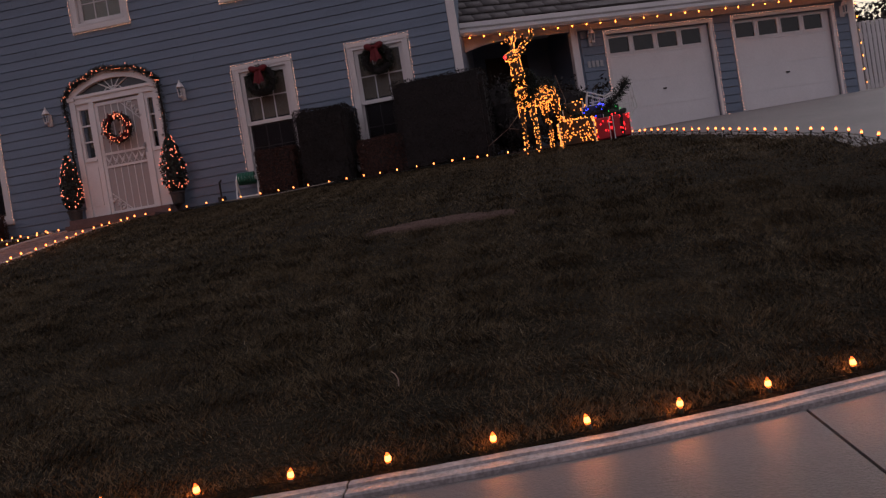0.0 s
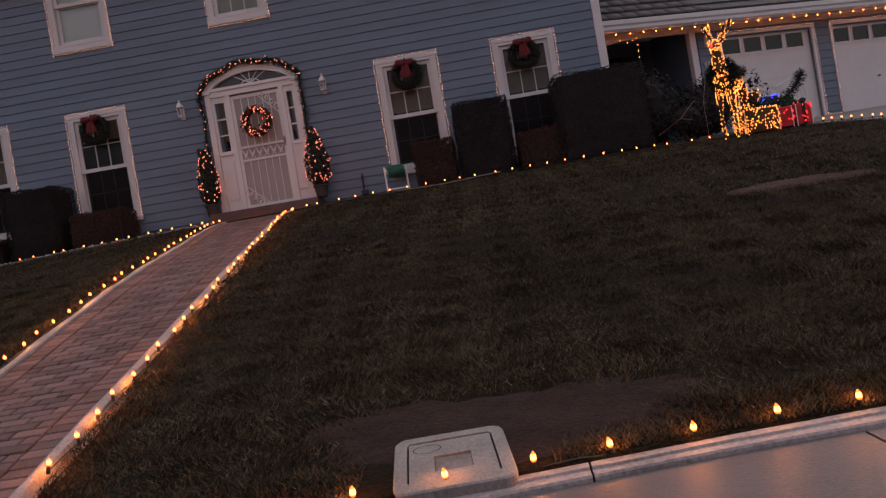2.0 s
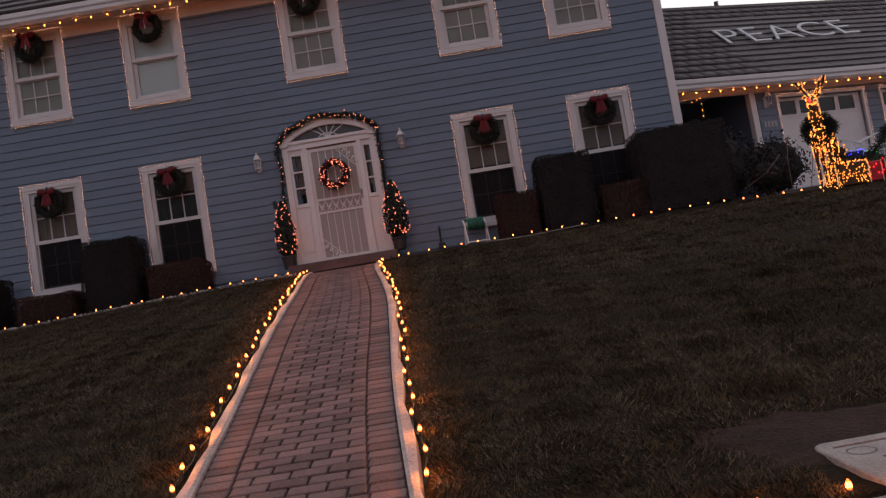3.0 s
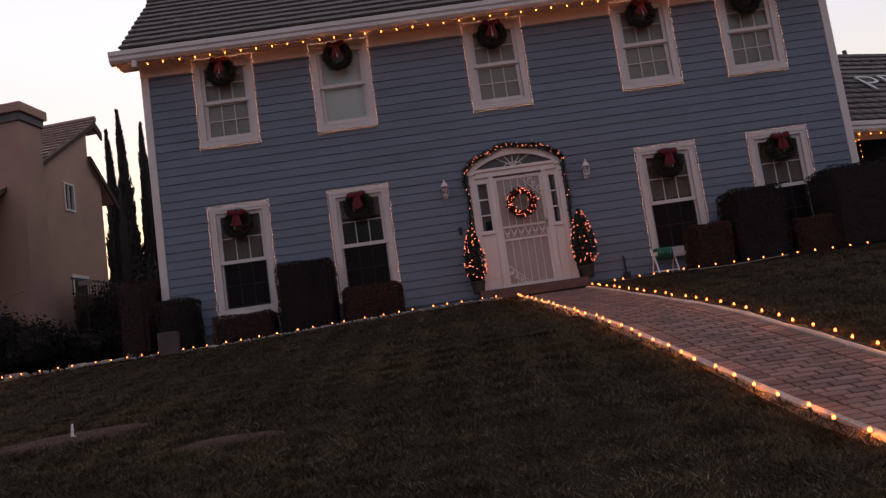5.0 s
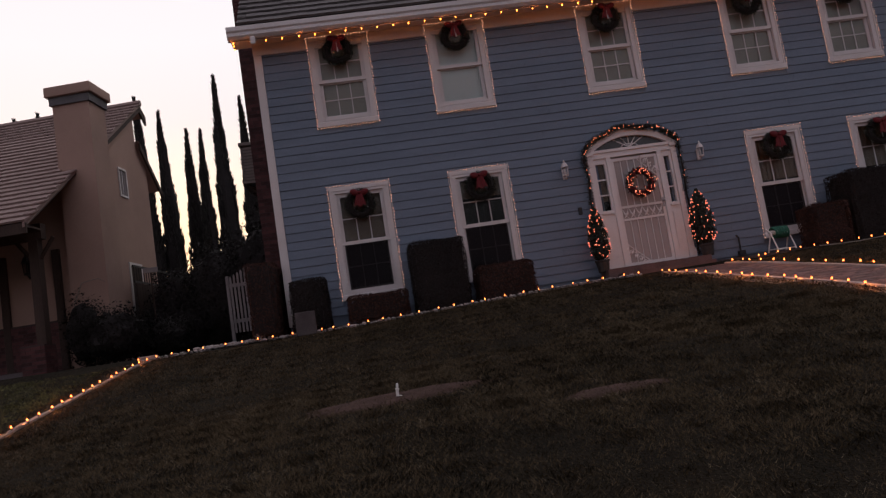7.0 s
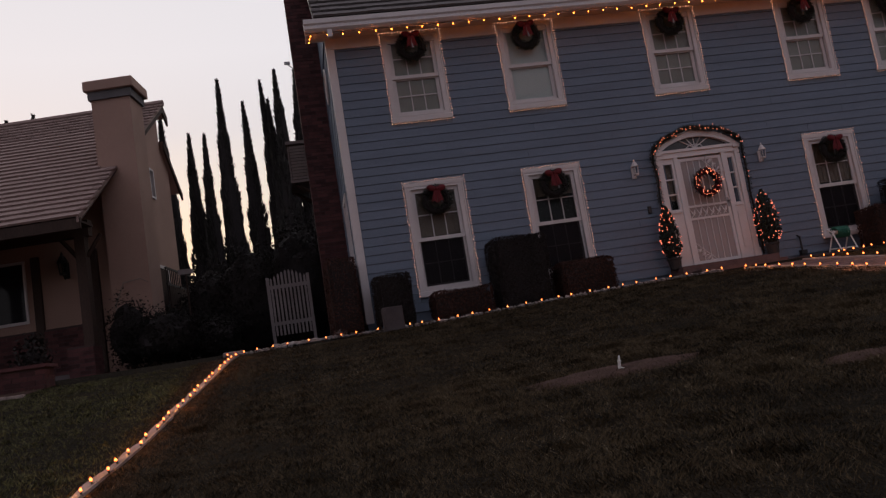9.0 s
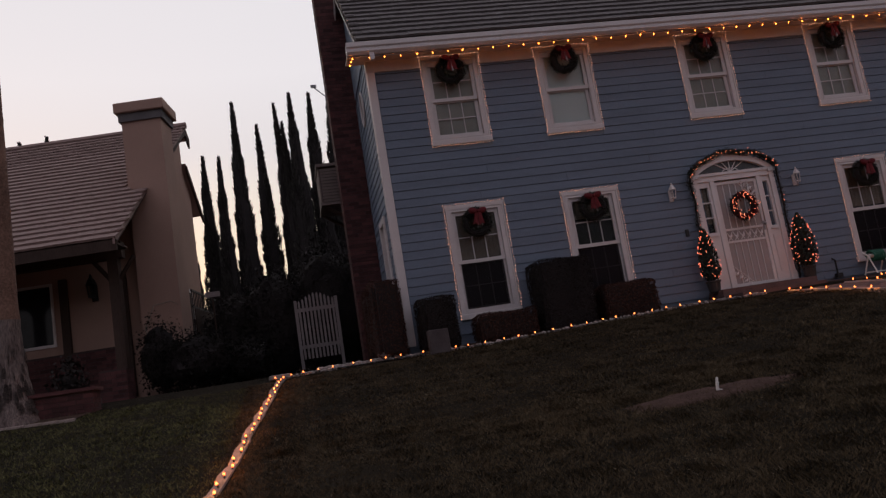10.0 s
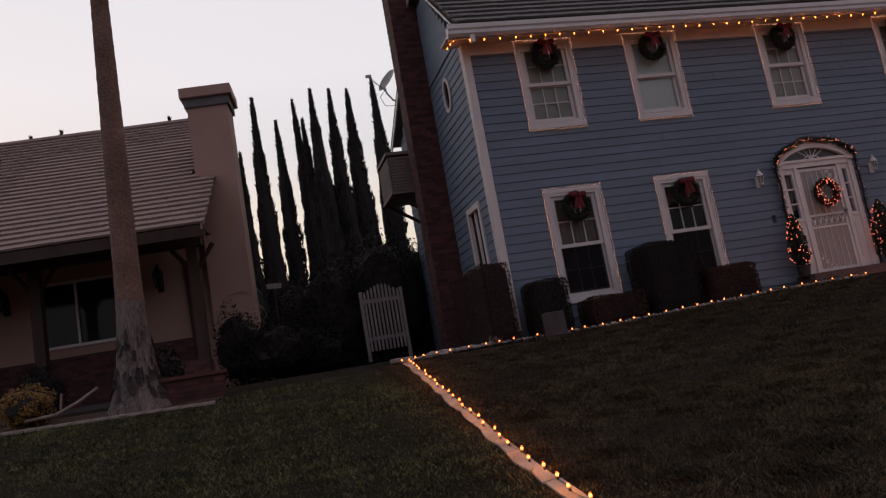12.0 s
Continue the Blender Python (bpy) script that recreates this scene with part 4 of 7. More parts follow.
for x0, x1 in ((-6.52, -6.255), (-5.185, -4.99)):          # sidelights
    bm = bmesh.new()
    sl0, sl1 = x0 + 0.045, x1 - 0.045
    for r in rects(x0, x1, DZ, 4.165, [(sl0, sl1, 3.17, 4.06)]):
        bx(bm, (r[0], YW - 0.055, r[2]), (r[1], YW + 0.03, r[3]))
    for z in (3.465, 3.76):
        bx(bm, (sl0, YW - 0.045, z - 0.012), (sl1, YW + 0.0, z + 0.012))
    bx(bm, (sl0 - 0.03, YW - 0.085, 3.10), (sl1 + 0.03, YW - 0.055, 3.13))
    bx(bm, (sl0 - 0.02, YW - 0.068, 2.28), (sl1 + 0.02, YW - 0.055, 2.98))
    part("sidelight", bm, M_DOORW, door, "white panelled sidelight")
    for k, z in enumerate((3.17, 3.465, 3.76)):
        bm = bmesh.new()
        bx(bm, (sl0, YW + 0.0, z), (sl1, YW + 0.004, z + 0.30))
        part("pane", bm, M_GLASS, door)
    bm = bmesh.new()
    bx(bm, (sl0 - 0.02, YW + 0.06, 3.36), (sl1 + 0.02, YW + 0.07, 4.12))
    part("curtain", bm, M_BLIND, door)
# white entrance leaf behind, security screen door in front
bm = bmesh.new()
bx(bm, (-6.165, YW + 0.03, DZ), (-5.275, YW + 0.07, 4.16))
for x0, x1 in ((-6.06, -5.78), (-5.66, -5.38)):
    for z0, z1 in ((2.25, 2.85), (2.98, 3.55), (3.68, 4.08)):
        bx(bm, (x0, YW + 0.018, z0), (x1, YW + 0.03, z1))
part("door_leaf", bm, mat("inner_door_paint", (0.74, 0.71, 0.70), 0.5, 0.05, 3, 40, 0.1), door, "white panelled entrance leaf")
SX0, SX1, SZ0, SZ1, SY = -6.17, -5.27, 2.085, 4.135, YW - 0.05
bm = bmesh.new()
sash(bm, SX0, SX1, SZ0, SZ1, SY, 0.055)
bx(bm, (SX0 + 0.05, SY, 2.93), (SX1 - 0.05, SY + 0.03, 2.97))
bx(bm, (SX0 + 0.05, SY, 3.17), (SX1 - 0.05, SY + 0.03, 3.21))
part("screen_frame", bm, M_DOORW, door, "white steel security screen frame")
for k in range(1, 6):
    x = SX0 + 0.055 + (SX1 - SX0 - 0.11) * k / 6
    for z0, z1 in ((SZ0 + 0.05, 2.935), (3.205, SZ1 - 0.05)):
        bm = bmesh.new()
        bx(bm, (x - 0.007, SY + 0.005, z0), (x + 0.007, SY + 0.02, z1))
        part("bar", bm, M_DOORW, door)


def scroll(bm, cx, cz, r, a0, turns, y):
    pts = []
    for k in range(15):
        q = k / 14
        a = a0 + turns * 2 * math.pi * q
        rr = r * (1 - 0.8 * q)
        pts.append((cx + rr * math.cos(a), y, cz + rr * math.sin(a)))
    tube(bm, pts, 0.008, 4)


for k in range(6):          # leaf scrolls of the middle band
    x = SX0 + 0.12 + 0.13 * k
    for sg, w in ((1, 0.022), (-1, 0.018)):
        bm = bmesh.new()
        tube(bm, [(x - 0.04 * sg, SY + 0.01, 2.98), (x + 0.02 * sg, SY + 0.005, 3.06), (x + 0.06 * sg, SY + 0.01, 3.16)], [0.006, w, 0.006], 5)
        part("scroll_leaf", bm, M_DOORW, door)
for cx, cz, s in ((SX1 - 0.36, SZ1 - 0.06, 1), (SX0 + 0.06, SZ0 + 0.36, -1)):          # leaf sprays across two corners
    for k in range(5):
        bm = bmesh.new()
        q = k / 4
        x, z = (cx + 0.30 * q, cz - 0.32 * q) if s == 1 else (cx + 0.32 * q, cz - 0.30 * q)
        tube(bm, [(x, SY + 0.01, z), (x + 0.05 * s, SY + 0.0, z + 0.05 * s), (x + 0.09 * s, SY + 0.01, z + 0.06 * s)], [0.006, 0.024, 0.006], 5)
        scroll(bm, x + 0.05 * s, z + 0.02 * s, 0.05, q * 4, 1.1 * s, SY + 0.01)
        part("scroll_leaf", bm, M_DOORW, door)
    bm = bmesh.new()
    if s == 1:
        tube(bm, [(SX1 - 0.40, SY + 0.01, SZ1 - 0.05), (SX1 - 0.05, SY + 0.01, SZ1 - 0.42)], 0.009, 5)
    else:
        tube(bm, [(SX0 + 0.05, SY + 0.01, SZ0 + 0.40), (SX0 + 0.42, SY + 0.01, SZ0 + 0.05)], 0.009, 5)
    part("corner_bar", bm, M_DOORW, door)
bm = bmesh.new()
bx(bm, (SX0 + 0.05, SY + 0.022, SZ0 + 0.05), (SX1 - 0.05, SY + 0.024, SZ1 - 0.05))
part("screen_mesh", bm, gauze("screen_gauze", (0.43, 0.385, 0.38), 0.32), door, "fine screen mesh")
bm = bmesh.new()
lathe(bm, [(0.012, 0), (0.012, 0.03), (0.03, 0.04), (0.032, 0.06), (0.018, 0.075)], 10, pose(SX1 - 0.03, SY, 3.22, 90))
bx(bm, (SX1 - 0.05, SY - 0.006, 3.10), (SX1 - 0.012, SY, 3.28))
part("door_knob", bm, M_METAL, door, "dull metal door knob")
bm = bmesh.new()
bx(bm, (DX0 - 0.1, YW - 0.55, 1.90), (DX1 + 0.1, YW - 0.0, 2.05))
bx(bm, (DX0 + 0.05, YW - 0.95, 1.78), (DX1 - 0.0, YW - 0.552, 1.93))
part("step", bm, M_PAVER, door, "low brick-paved entrance step")

# ---------- garage wing, turned 19 degrees ----------
GA = 19.0
GM = pose(3.43, 17.865, 0, 0, 0, GA)
GU0, GU1 = -3.5, 5.20
gdoors = [(-0.20, 1.97), (2.50, 4.68)]
GZT, GZB = 4.07, 2.10
gar = thing("garage", "single-storey blue clapboard garage with white trim and two doors", "garage", m=GM)
bm = bmesh.new()
holed(bm, -0.80, GU1, 1.7, 4.5, [(a, b, 1.7, GZT) for a, b in gdoors], 0, 0.2)
gw = part("wall_garage", bm, M_SIDING, gar)
for nm, a, b in (("wall_side", (GU1 - 0.2, 0.2, 1.7), (GU1, 9, 4.5)), ("wall_side", (-0.80, 0.2, 1.7), (-0.60, 1.6, 4.5)),
                 ("wall_porch", (GU0, 1.6, 1.7), (-0.60, 1.8, 4.5)), ("wall_back", (GU0, 9, 1.7), (GU1, 9.2, 4.5))):
    bm = bmesh.new()
    part(nm, bx(bm, a, b), M_SIDING, gar)


def gplanks(x0, x1, z0, z1, hol):
    z = z0
    while z < z1:
        for r in rects(x0, x1, z, min(z + 0.16, z1), hol):
            bm = bmesh.new()
            va = [bm.verts.new((r[0], y, zz)) for y, zz in ((0, r[2]), (-0.028, r[2]), (-0.018, r[3] - 0.011), (0, r[3] - 0.011))]
            vb = [bm.verts.new((r[1], v.co.y, v.co.z)) for v in va]
            for i in range(4):
                bm.faces.new((va[i], va[(i + 1) % 4], vb[(i + 1) % 4], vb[i]))
            bm.faces.new(va)
            bm.faces.new(vb[::-1])
            part("plank", bm, M_SIDING, gw)
        z += 0.16


gplanks(-0.73, GU1 - 0.12, 2.12, 4.20, [(a - 0.06, b + 0.06, 0, GZT + 0.06) for a, b in gdoors])
bm = bmesh.new()          # porch back wall and its dark door
bx(bm, (GU0 + 1.3, 1.57, 2.3), (GU0 + 2.2, 1.6, 4.2))
part("porch_door", bm, M_WOODDK, gar, "dark side door")
for a, b in gdoors:
    bm = bmesh.new()
    bx(bm, (a - 0.055, -0.05, 2.10), (a + 0.0, 0.1, GZT + 0.055))
    bx(bm, (b + 0.0, -0.05, 2.10), (b + 0.055, 0.1, GZT + 0.055))
    bx(bm, (a, -0.05, GZT), (b, 0.1, GZT + 0.055))
    part("door_casing", bm, M_TRIM, gar)
for a, b in gdoors:
    gd = thing("garage_door", "", "")
    gd.parent = gar
    tagged(gd, label="white sectional garage door with a row of four panes")
    w = (b - a)
    pn = [(a + w * (0.02 + 0.235 * k), a + w * (0.02 + 0.235 * k + 0.212), 3.69, 4.03) for k in range(4)]
    bm = bmesh.new()
    zs = [GZB, 2.61, 3.12, 3.63, GZT]
    for z0, z1 in zip(zs, zs[1:]):
        for r in rects(a, b, z0 + 0.0015, z1 - 0.0015, [p for p in pn] if z1 > 4 else []):
            bx(bm, (r[0], 0.06, r[2]), (r[1], 0.10, r[3]))
    bx(bm, (a, 0.075, GZB), (b, 0.105, 3.63))
    part("panel", bm, M_DOORW, gd)
    bm = bmesh.new()
    for p in pn:
        sash(bm, *p, 0.05, 0.025)
    part("pane_frame", bm, M_DOORW, gd)
    for p in pn:
        bm = bmesh.new()
        bx(bm, (p[0] + 0.02, 0.075, p[2] + 0.02), (p[1] - 0.02, 0.08, p[3] - 0.02))
        part("pane", bm, mat("garage_glass", (0.02, 0.02, 0.023), 0.12, 0.1, 3, 20, 0.0), gd)
    bm = bmesh.new()
    bx(bm, ((a + b) / 2 - 0.035, 0.035, 2.90), ((a + b) / 2 + 0.035, 0.06, 2.925))
    part("handle", bm, M_BLACK, gd)
bm = bmesh.new()
bx(bm, (-0.94, -0.09, 2.0), (-0.80, 0.05, 4.25))
part("porch_post", bevel(bm, 0.008), M_TRIM, gar, "white porch post")
bm = bmesh.new()
bx(bm, (GU1 - 0.115, -0.036, 2.08), (GU1 + 0.03, 0.02, 4.25))
part("corner_board", bm, M_TRIM, gar)
bm = bmesh.new()          # beam with a shallow arch over the porch
top = [(GU0, 4.5), (-0.8, 4.5)]
low = [(-0.8 - (2.35) * k / 14, 4.19 - 0.20 * (max(0, (k / 14) - 0.55) / 0.45) ** 2) for k in range(15)] + [(GU0, 3.95)]
fa = [bm.verts.new((x, -0.07, z)) for x, z in top + low]
ba = [bm.verts.new((x, -0.01, z)) for x, z in top + low]
bm.faces.new(fa)
bm.faces.new(ba[::-1])
for i in range(len(fa)):
    bm.faces.new((fa[i], fa[(i + 1) % len(fa)], ba[(i + 1) % len(fa)], ba[i]))
part("porch_beam", bm, M_TRIM, gar)
bm = bmesh.new()
bx(bm, (-0.8, -0.045, 4.20), (GU1 + 0.04, 0.0, 4.50))
part("frieze_board", bm, M_TRIM, gar)
bm = bmesh.new()
bx(bm, (GU0, -0.36, 4.31), (GU1 + 0.3, 0.1, 4.34))
bx(bm, (GU0, -0.40, 4.26), (GU1 + 0.3, -0.362, 4.50))
part("fascia", bm, M_TRIM, gar)
bm = bmesh.new()
va = [bm.verts.new((GU0, -0.40 + y, z - 2.89)) for y, z in prof]
vb = [bm.verts.new((GU1 + 0.32, -0.40 + y, z - 2.89)) for y, z in prof]
for i in range(len(prof)):
    j = (i + 1) % len(prof)
    bm.faces.new((va[i], va[j], vb[j], vb[i]))
bm.faces.new(va)
bm.faces.new(vb[::-1])
part("gutter", bm, M_GUTTER, gar)
grun = Vector((0, 2.66, 2.34))
roof_g = tile_roof("garage_roof", gar, slope_matrix((GU0, -0.46, 4.48), (1, 0, 0), grun), GU1 - GU0 + 0.35, grun.length, M_ROOF,
                   "dark grey flat-tile garage roof", singles=200, cut=(2.6, 9.0))
bm = bmesh.new()
va = [bm.verts.new(p) for p in ((GU0, 2.18, 6.80), (GU1 + 0.35, 2.18, 6.80), (GU1 + 0.35, 7.6, 4.48), (GU0, 7.6, 4.48))]
bm.faces.new(va)
bmesh.ops.solidify(bm, geom=bm.faces[:], thickness=0.08)
part("roof_back", bm, M_ROOF, gar)
bm = bmesh.new()
tube(bm, [(GU0, 2.21, 6.84), (GU1 + 0.36, 2.21, 6.84)], 0.08, 6)
tube(bm, [(0.6, 2.3, 6.6), (0.6, 2.3, 7.05)], 0.05, 8)
part("ridge_cap", bm, M_ROOF, gar)


# ---------- paved walk ----------
def walk_z(y):
    return float(lawn(-4.7, y)) - 0.012


path = thing("walkway", "brown brick-paved walk with pale concrete edging", "walkway", kind="structure")
bm = bmesh.new()
rows = []
for y in np.arange(3.75, 14.05, 0.25):
    rows.append([bm.verts.new((x, y, walk_z(y) - 0.018)) for x in (walk_l(y) - 0.02, walk_r(y) + 0.02)])
for a, b in zip(rows, rows[1:]):
    bm.faces.new((a[0], a[1], b[1], b[0]))
part("joint_bed", bm, M_JOINT, path)
r = random.Random(4)
ROW, made = 0.104, 0
spare = bmesh.new()
y = 3.70
k = 0
while y < 13.95:
    slope = math.atan2(walk_z(y + 0.2) - walk_z(y), 0.2)
    xl, xr = walk_l(y + ROW / 2), walk_r(y + ROW / 2)
    cells = [(xl, xl + 0.172), (xr - 0.172, xr)]
    x, xe = xl + 0.172, xr - 0.172
    n = 3.5
    w = (xe - x) / n
    edges = [x]
    p = x + (w * 0.5 if k % 2 else w)
    while p < xe - 0.04:
        edges.append(p)
        p += w
    edges.append(xe)
    cells += list(zip(edges, edges[1:]))
    for a, b in cells:
        bm = spare if y > 8.2 else bmesh.new()
        top = 0.004 * r.random()
        g = 0.006
        m = pose((a + b) / 2, y + ROW / 2, walk_z(y + ROW / 2), math.degrees(slope), 0, r.uniform(-0.5, 0.5))
        hx, hy, c = (b - a) / 2 - g, ROW / 2 - g, 0.006
        lo = [bm.verts.new(m @ Vector((sx * hx, sy * hy, -0.02))) for sx, sy in ((-1, -1), (1, -1), (1, 1), (-1, 1))]
        mi = [bm.verts.new(m @ Vector((sx * hx, sy * hy, top - 0.006))) for sx, sy in ((-1, -1), (1, -1), (1, 1), (-1, 1))]
        hi = [bm.verts.new(m @ Vector((sx * (hx - c), sy * (hy - c), top))) for sx, sy in ((-1, -1), (1, -1), (1, 1), (-1, 1))]
        bm.faces.new(hi)
        for q in range(4):
            j = (q + 1) % 4
            bm.faces.new((lo[q], lo[j], mi[j], mi[q]))
            bm.faces.new((mi[q], mi[j], hi[j], hi[q]))
        if bm is not spare:
            part("paver", bm, M_PAVER, path)
    y += ROW
    k += 1
tagged(part("pavers", spare, M_PAVER, path), kind="stuff")
for side_, fx, s in (("l", walk_l, -1), ("r", walk_r, 1)):
    for y0 in np.arange(3.68, 14.0, 1.6):
        y1 = min(y0 + 1.594, 14.02)
        bm = bmesh.new()
        ra = []
        for q in range(7):
            y = y0 + (y1 - y0) * q / 6
            x, z = fx(y), walk_z(y)
            wob = 0.006 * math.sin(5 * y + 2 * s) + 0.004 * math.sin(13 * y + s)
            ra.append([bm.verts.new(v) for v in ((x, y, z - 0.05), (x, y, z + 0.018), (x + s * 0.02, y, z + 0.026), (x + s * (0.066 + 2 * wob), y, z + 0.022), (x + s * (0.078 + 2 * wob), y, z - 0.06))])
        for a, b in zip(ra, ra[1:]):
            for i in range(4):
                bm.faces.new((a[i], a[i + 1], b[i + 1], b[i]))
        bm.faces.new(ra[0])
        bm.faces.new(ra[-1])
        part("edging", bm, M_KERB, path, "pale concrete edging")

# concrete mow strip between the two lawns, in slightly shifted lengths
strip = thing("mow_strip", "pale concrete mow strip between two lawns", "edging", kind="structure")
r = random.Random(9)
for y0 in np.arange(3.22, 14.4, 0.98):
    y1 = min(y0 + 0.965, 14.6)
    dx = r.uniform(-0.02, 0.02)
    bm = bmesh.new()
    ra = []
    for q in range(4):
        y = y0 + (y1 - y0) * q / 3
        x = -15.24 + 0.085 * (y - 8.2) + 0.5 * dx
        z = float(lawn(x, y)) + 0.012
        ra.append([bm.verts.new(v) for v in ((x - 0.03 + 0.018 * math.sin(7 * y), y, z - 0.1), (x - 0.03 + 0.018 * math.sin(7 * y), y, z), (x + 0.075, y, z + 0.010), (x + 0.075, y, z - 0.1))])
    for a, b in zip(ra, ra[1:]):
        for i in range(3):
            bm.faces.new((a[i], a[i + 1], b[i + 1], b[i]))
    bm.faces.new(ra[0])
    bm.faces.new(ra[-1])
    part("edging", bm, M_EDGE, strip)

# utility meter box in the lawn
mb = thing("meter_box", "pale concrete utility meter box lid set in bare soil", "meter box", m=pose(-2.20, 3.875, 0.031, 5, 0, 5) @ Matrix.Diagonal((0.84, 1.20, 1, 1)))
M_LID = mat("meter_concrete", (0.215, 0.188, 0.175), 0.8, 0.2, 5, 70, 0.2)
def rounded(hx, hy, r, n=5):
    """Outline of a rounded rectangle."""
    return [(sx * (hx - r) + r * math.cos(a0 + math.pi / 2 * k / n), sy * (hy - r) + r * math.sin(a0 + math.pi / 2 * k / n))
            for sx, sy, a0 in ((1, 1, 0), (-1, 1, math.pi / 2), (-1, -1, math.pi), (1, -1, 1.5 * math.pi)) for k in range(n + 1)]


bm = bmesh.new()
loops = [[bm.verts.new((x, y, z)) for x, y in rounded(hx, hy, r_)] for hx, hy, r_, z in
         ((0.265, 0.25, 0.06, -0.10), (0.265, 0.25, 0.06, 0.024), (0.258, 0.243, 0.055, 0.03), (0.205, 0.19, 0.03, 0.03), (0.205, 0.19, 0.03, -0.10))]
for la, lb in zip(loops, loops[1:]):
    for i in range(len(la)):
        j = (i + 1) % len(la)
        bm.faces.new((la[i], la[j], lb[j], lb[i]))
part("frame", bm, M_LID, mb)
bm = bmesh.new()
for rr in rects(-0.196, 0.196, -0.181, 0.181, [(-0.08, 0.09, -0.10, 0.04)]):
    bx(bm, (rr[0], rr[2], -0.03), (rr[1], rr[3], 0.026))
part("lid", bm, M_LID, mb)
bm = bmesh.new()
bx(bm, (-0.078, -0.098, -0.02), (0.088, 0.038, 0.018))
part("reading_flap", bm, mat("rusty_flap", (0.16, 0.13, 0.12), 0.7, 0.25, 9, 60, 0.3), mb, "dull brown metal reading flap")
bm = bmesh.new()
bx(bm, (-0.21, -0.195, -0.05), (0.21, 0.195, -0.028))
part("pit", bm, M_JOINT, mb)
bm = bmesh.new()
for k in range(24):
    a = 2 * math.pi * k / 24
    a2 = 2 * math.pi * (k + 1) / 24
    q = [bm.verts.new((-0.11 + rr * math.cos(t) * 1.25, 0.115 + rr * math.sin(t) * 0.75, 0.0275)) for rr, t in ((0.055, a), (0.055, a2), (0.050, a2), (0.050, a))]
    bm.faces.new(q)
part("cast_mark", bm, M_JOINT, mb)

# sprinkler risers
for x, y, h in ((-10.88, 8.04, 0.125),):
    sp = thing("sprinkler", "short white plastic sprinkler riser in worn soil", "sprinkler", m=pose(x, y, float(lawn(x, y)), 4, 6, 0))
    bm = bmesh.new()
    k = 0.6
    lathe(bm, [(0.022 * k, -0.05), (0.022 * k, h * 0.55), (0.030 * k, h * 0.56), (0.030 * k, h * 0.64), (0.018 * k, h * 0.65), (0.018 * k, h * 0.93), (0.010 * k, h)], 12)
    part("riser", bm, M_STAKEW, sp)
    bm = bmesh.new()
    tube(bm, [(0, 0, 0.02), (0.04 * k, -0.01, 0.015), (0.10 * k, -0.02, 0.005)], 0.012 * k, 7)
    part("elbow", bm, M_STAKEW, sp)
# bent dry stalk standing in the grass
ob = bmesh.new()
z = float(lawn(1.01, 4.94))
tube(ob, [(1.02, 4.94, z - 0.02), (1.022, 4.94, z + 0.03), (1.012, 4.94, z + 0.055), (0.995, 4.94, z + 0.068)], [0.004, 0.0035, 0.003, 0.002], 5)
tagged(part("stalk", ob, M_TWIG, None), "thin bent dry stalk standing in the grass", "stalk")
# loose white hose end on the neighbour's grass
ob = bmesh.new()
tube(ob, [(-16.75, 7.12, float(lawn(-16.75, 7.12)) + 0.02), (-16.6, 7.20, float(lawn(-16.6, 7.2)) + 0.04), (-16.45, 7.22, float(lawn(-16.45, 7.22)) + 0.035), (-16.3, 7.15, float(lawn(-16.3, 7.15)) + 0.02)], 0.009, 7)
tagged(part("stick", ob, M_TWIG, None), "bare pale stick lying in the grass", "stick")

# ---------- planting bed along the house ----------
bm = bmesh.new()
bed = [(-14.6, 14.55), (-13.9, 15.0), (-12.6, 15.05), (-11.3, 14.62), (-9.5, 14.68), (-8, 14.66), (-6.75, 14.2), (-6.75, 15.6), (-12.6, 15.62), (-12.6, 20.4), (-14.5, 20.4)]
bm.faces.new([bm.verts.new((x, y, float(lawn(x, min(y, 15.6))) + 0.02)) for x, y in bed])
tagged(part("soil_bed", bm, M_SOIL, None), "dark soil bed along the house wall", "flower bed", kind="structure")
bm = bmesh.new()
bed = [(-4.6, 13.7), (-3.5, 14.28), (0, 14.42), (1.8, 13.95), (2.3, 14.2), (2.6, 17.6), (0.62, 17.6), (0.62, 15.62), (-4.6, 15.62)]
bm.faces.new([bm.verts.new((x, y, float(lawn(x, min(y, 15.6))) + 0.02)) for x, y in bed])
tagged(part("soil_bed", bm, M_SOIL, None), "dark soil bed along the house wall", "flower bed", kind="structure")
EDGE_L = [(-14.75, 14.25), (-14.3, 14.75), (-13.6, 15.0), (-12.6, 15.0), (-11.9, 14.62), (-11.3, 14.42), (-10.4, 14.5), (-9.4, 14.52), (-8.2, 14.5), (-7.2, 14.35), (-6.45, 14.08)]
EDGE_R = [(-4.72, 13.55), (-4.2, 13.85), (-3.5, 14.15), (-2.2, 14.3), (-0.8, 14.35), (0.3, 14.15), (1.0, 13.5), (1.75, 13.15), (2.0, 13.1)]


def along(pts, step):
    """Places at even steps along a polyline."""
    out, need = [], 0.0
    for (x0, y0), (x1, y1) in zip(pts, pts[1:]):
        d = math.hypot(x1 - x0, y1 - y0)
        s = need
        while s < d:
            out.append((x0 + (x1 - x0) * s / d, y0 + (y1 - y0) * s / d))
            s += step
        need = s - d
    return out


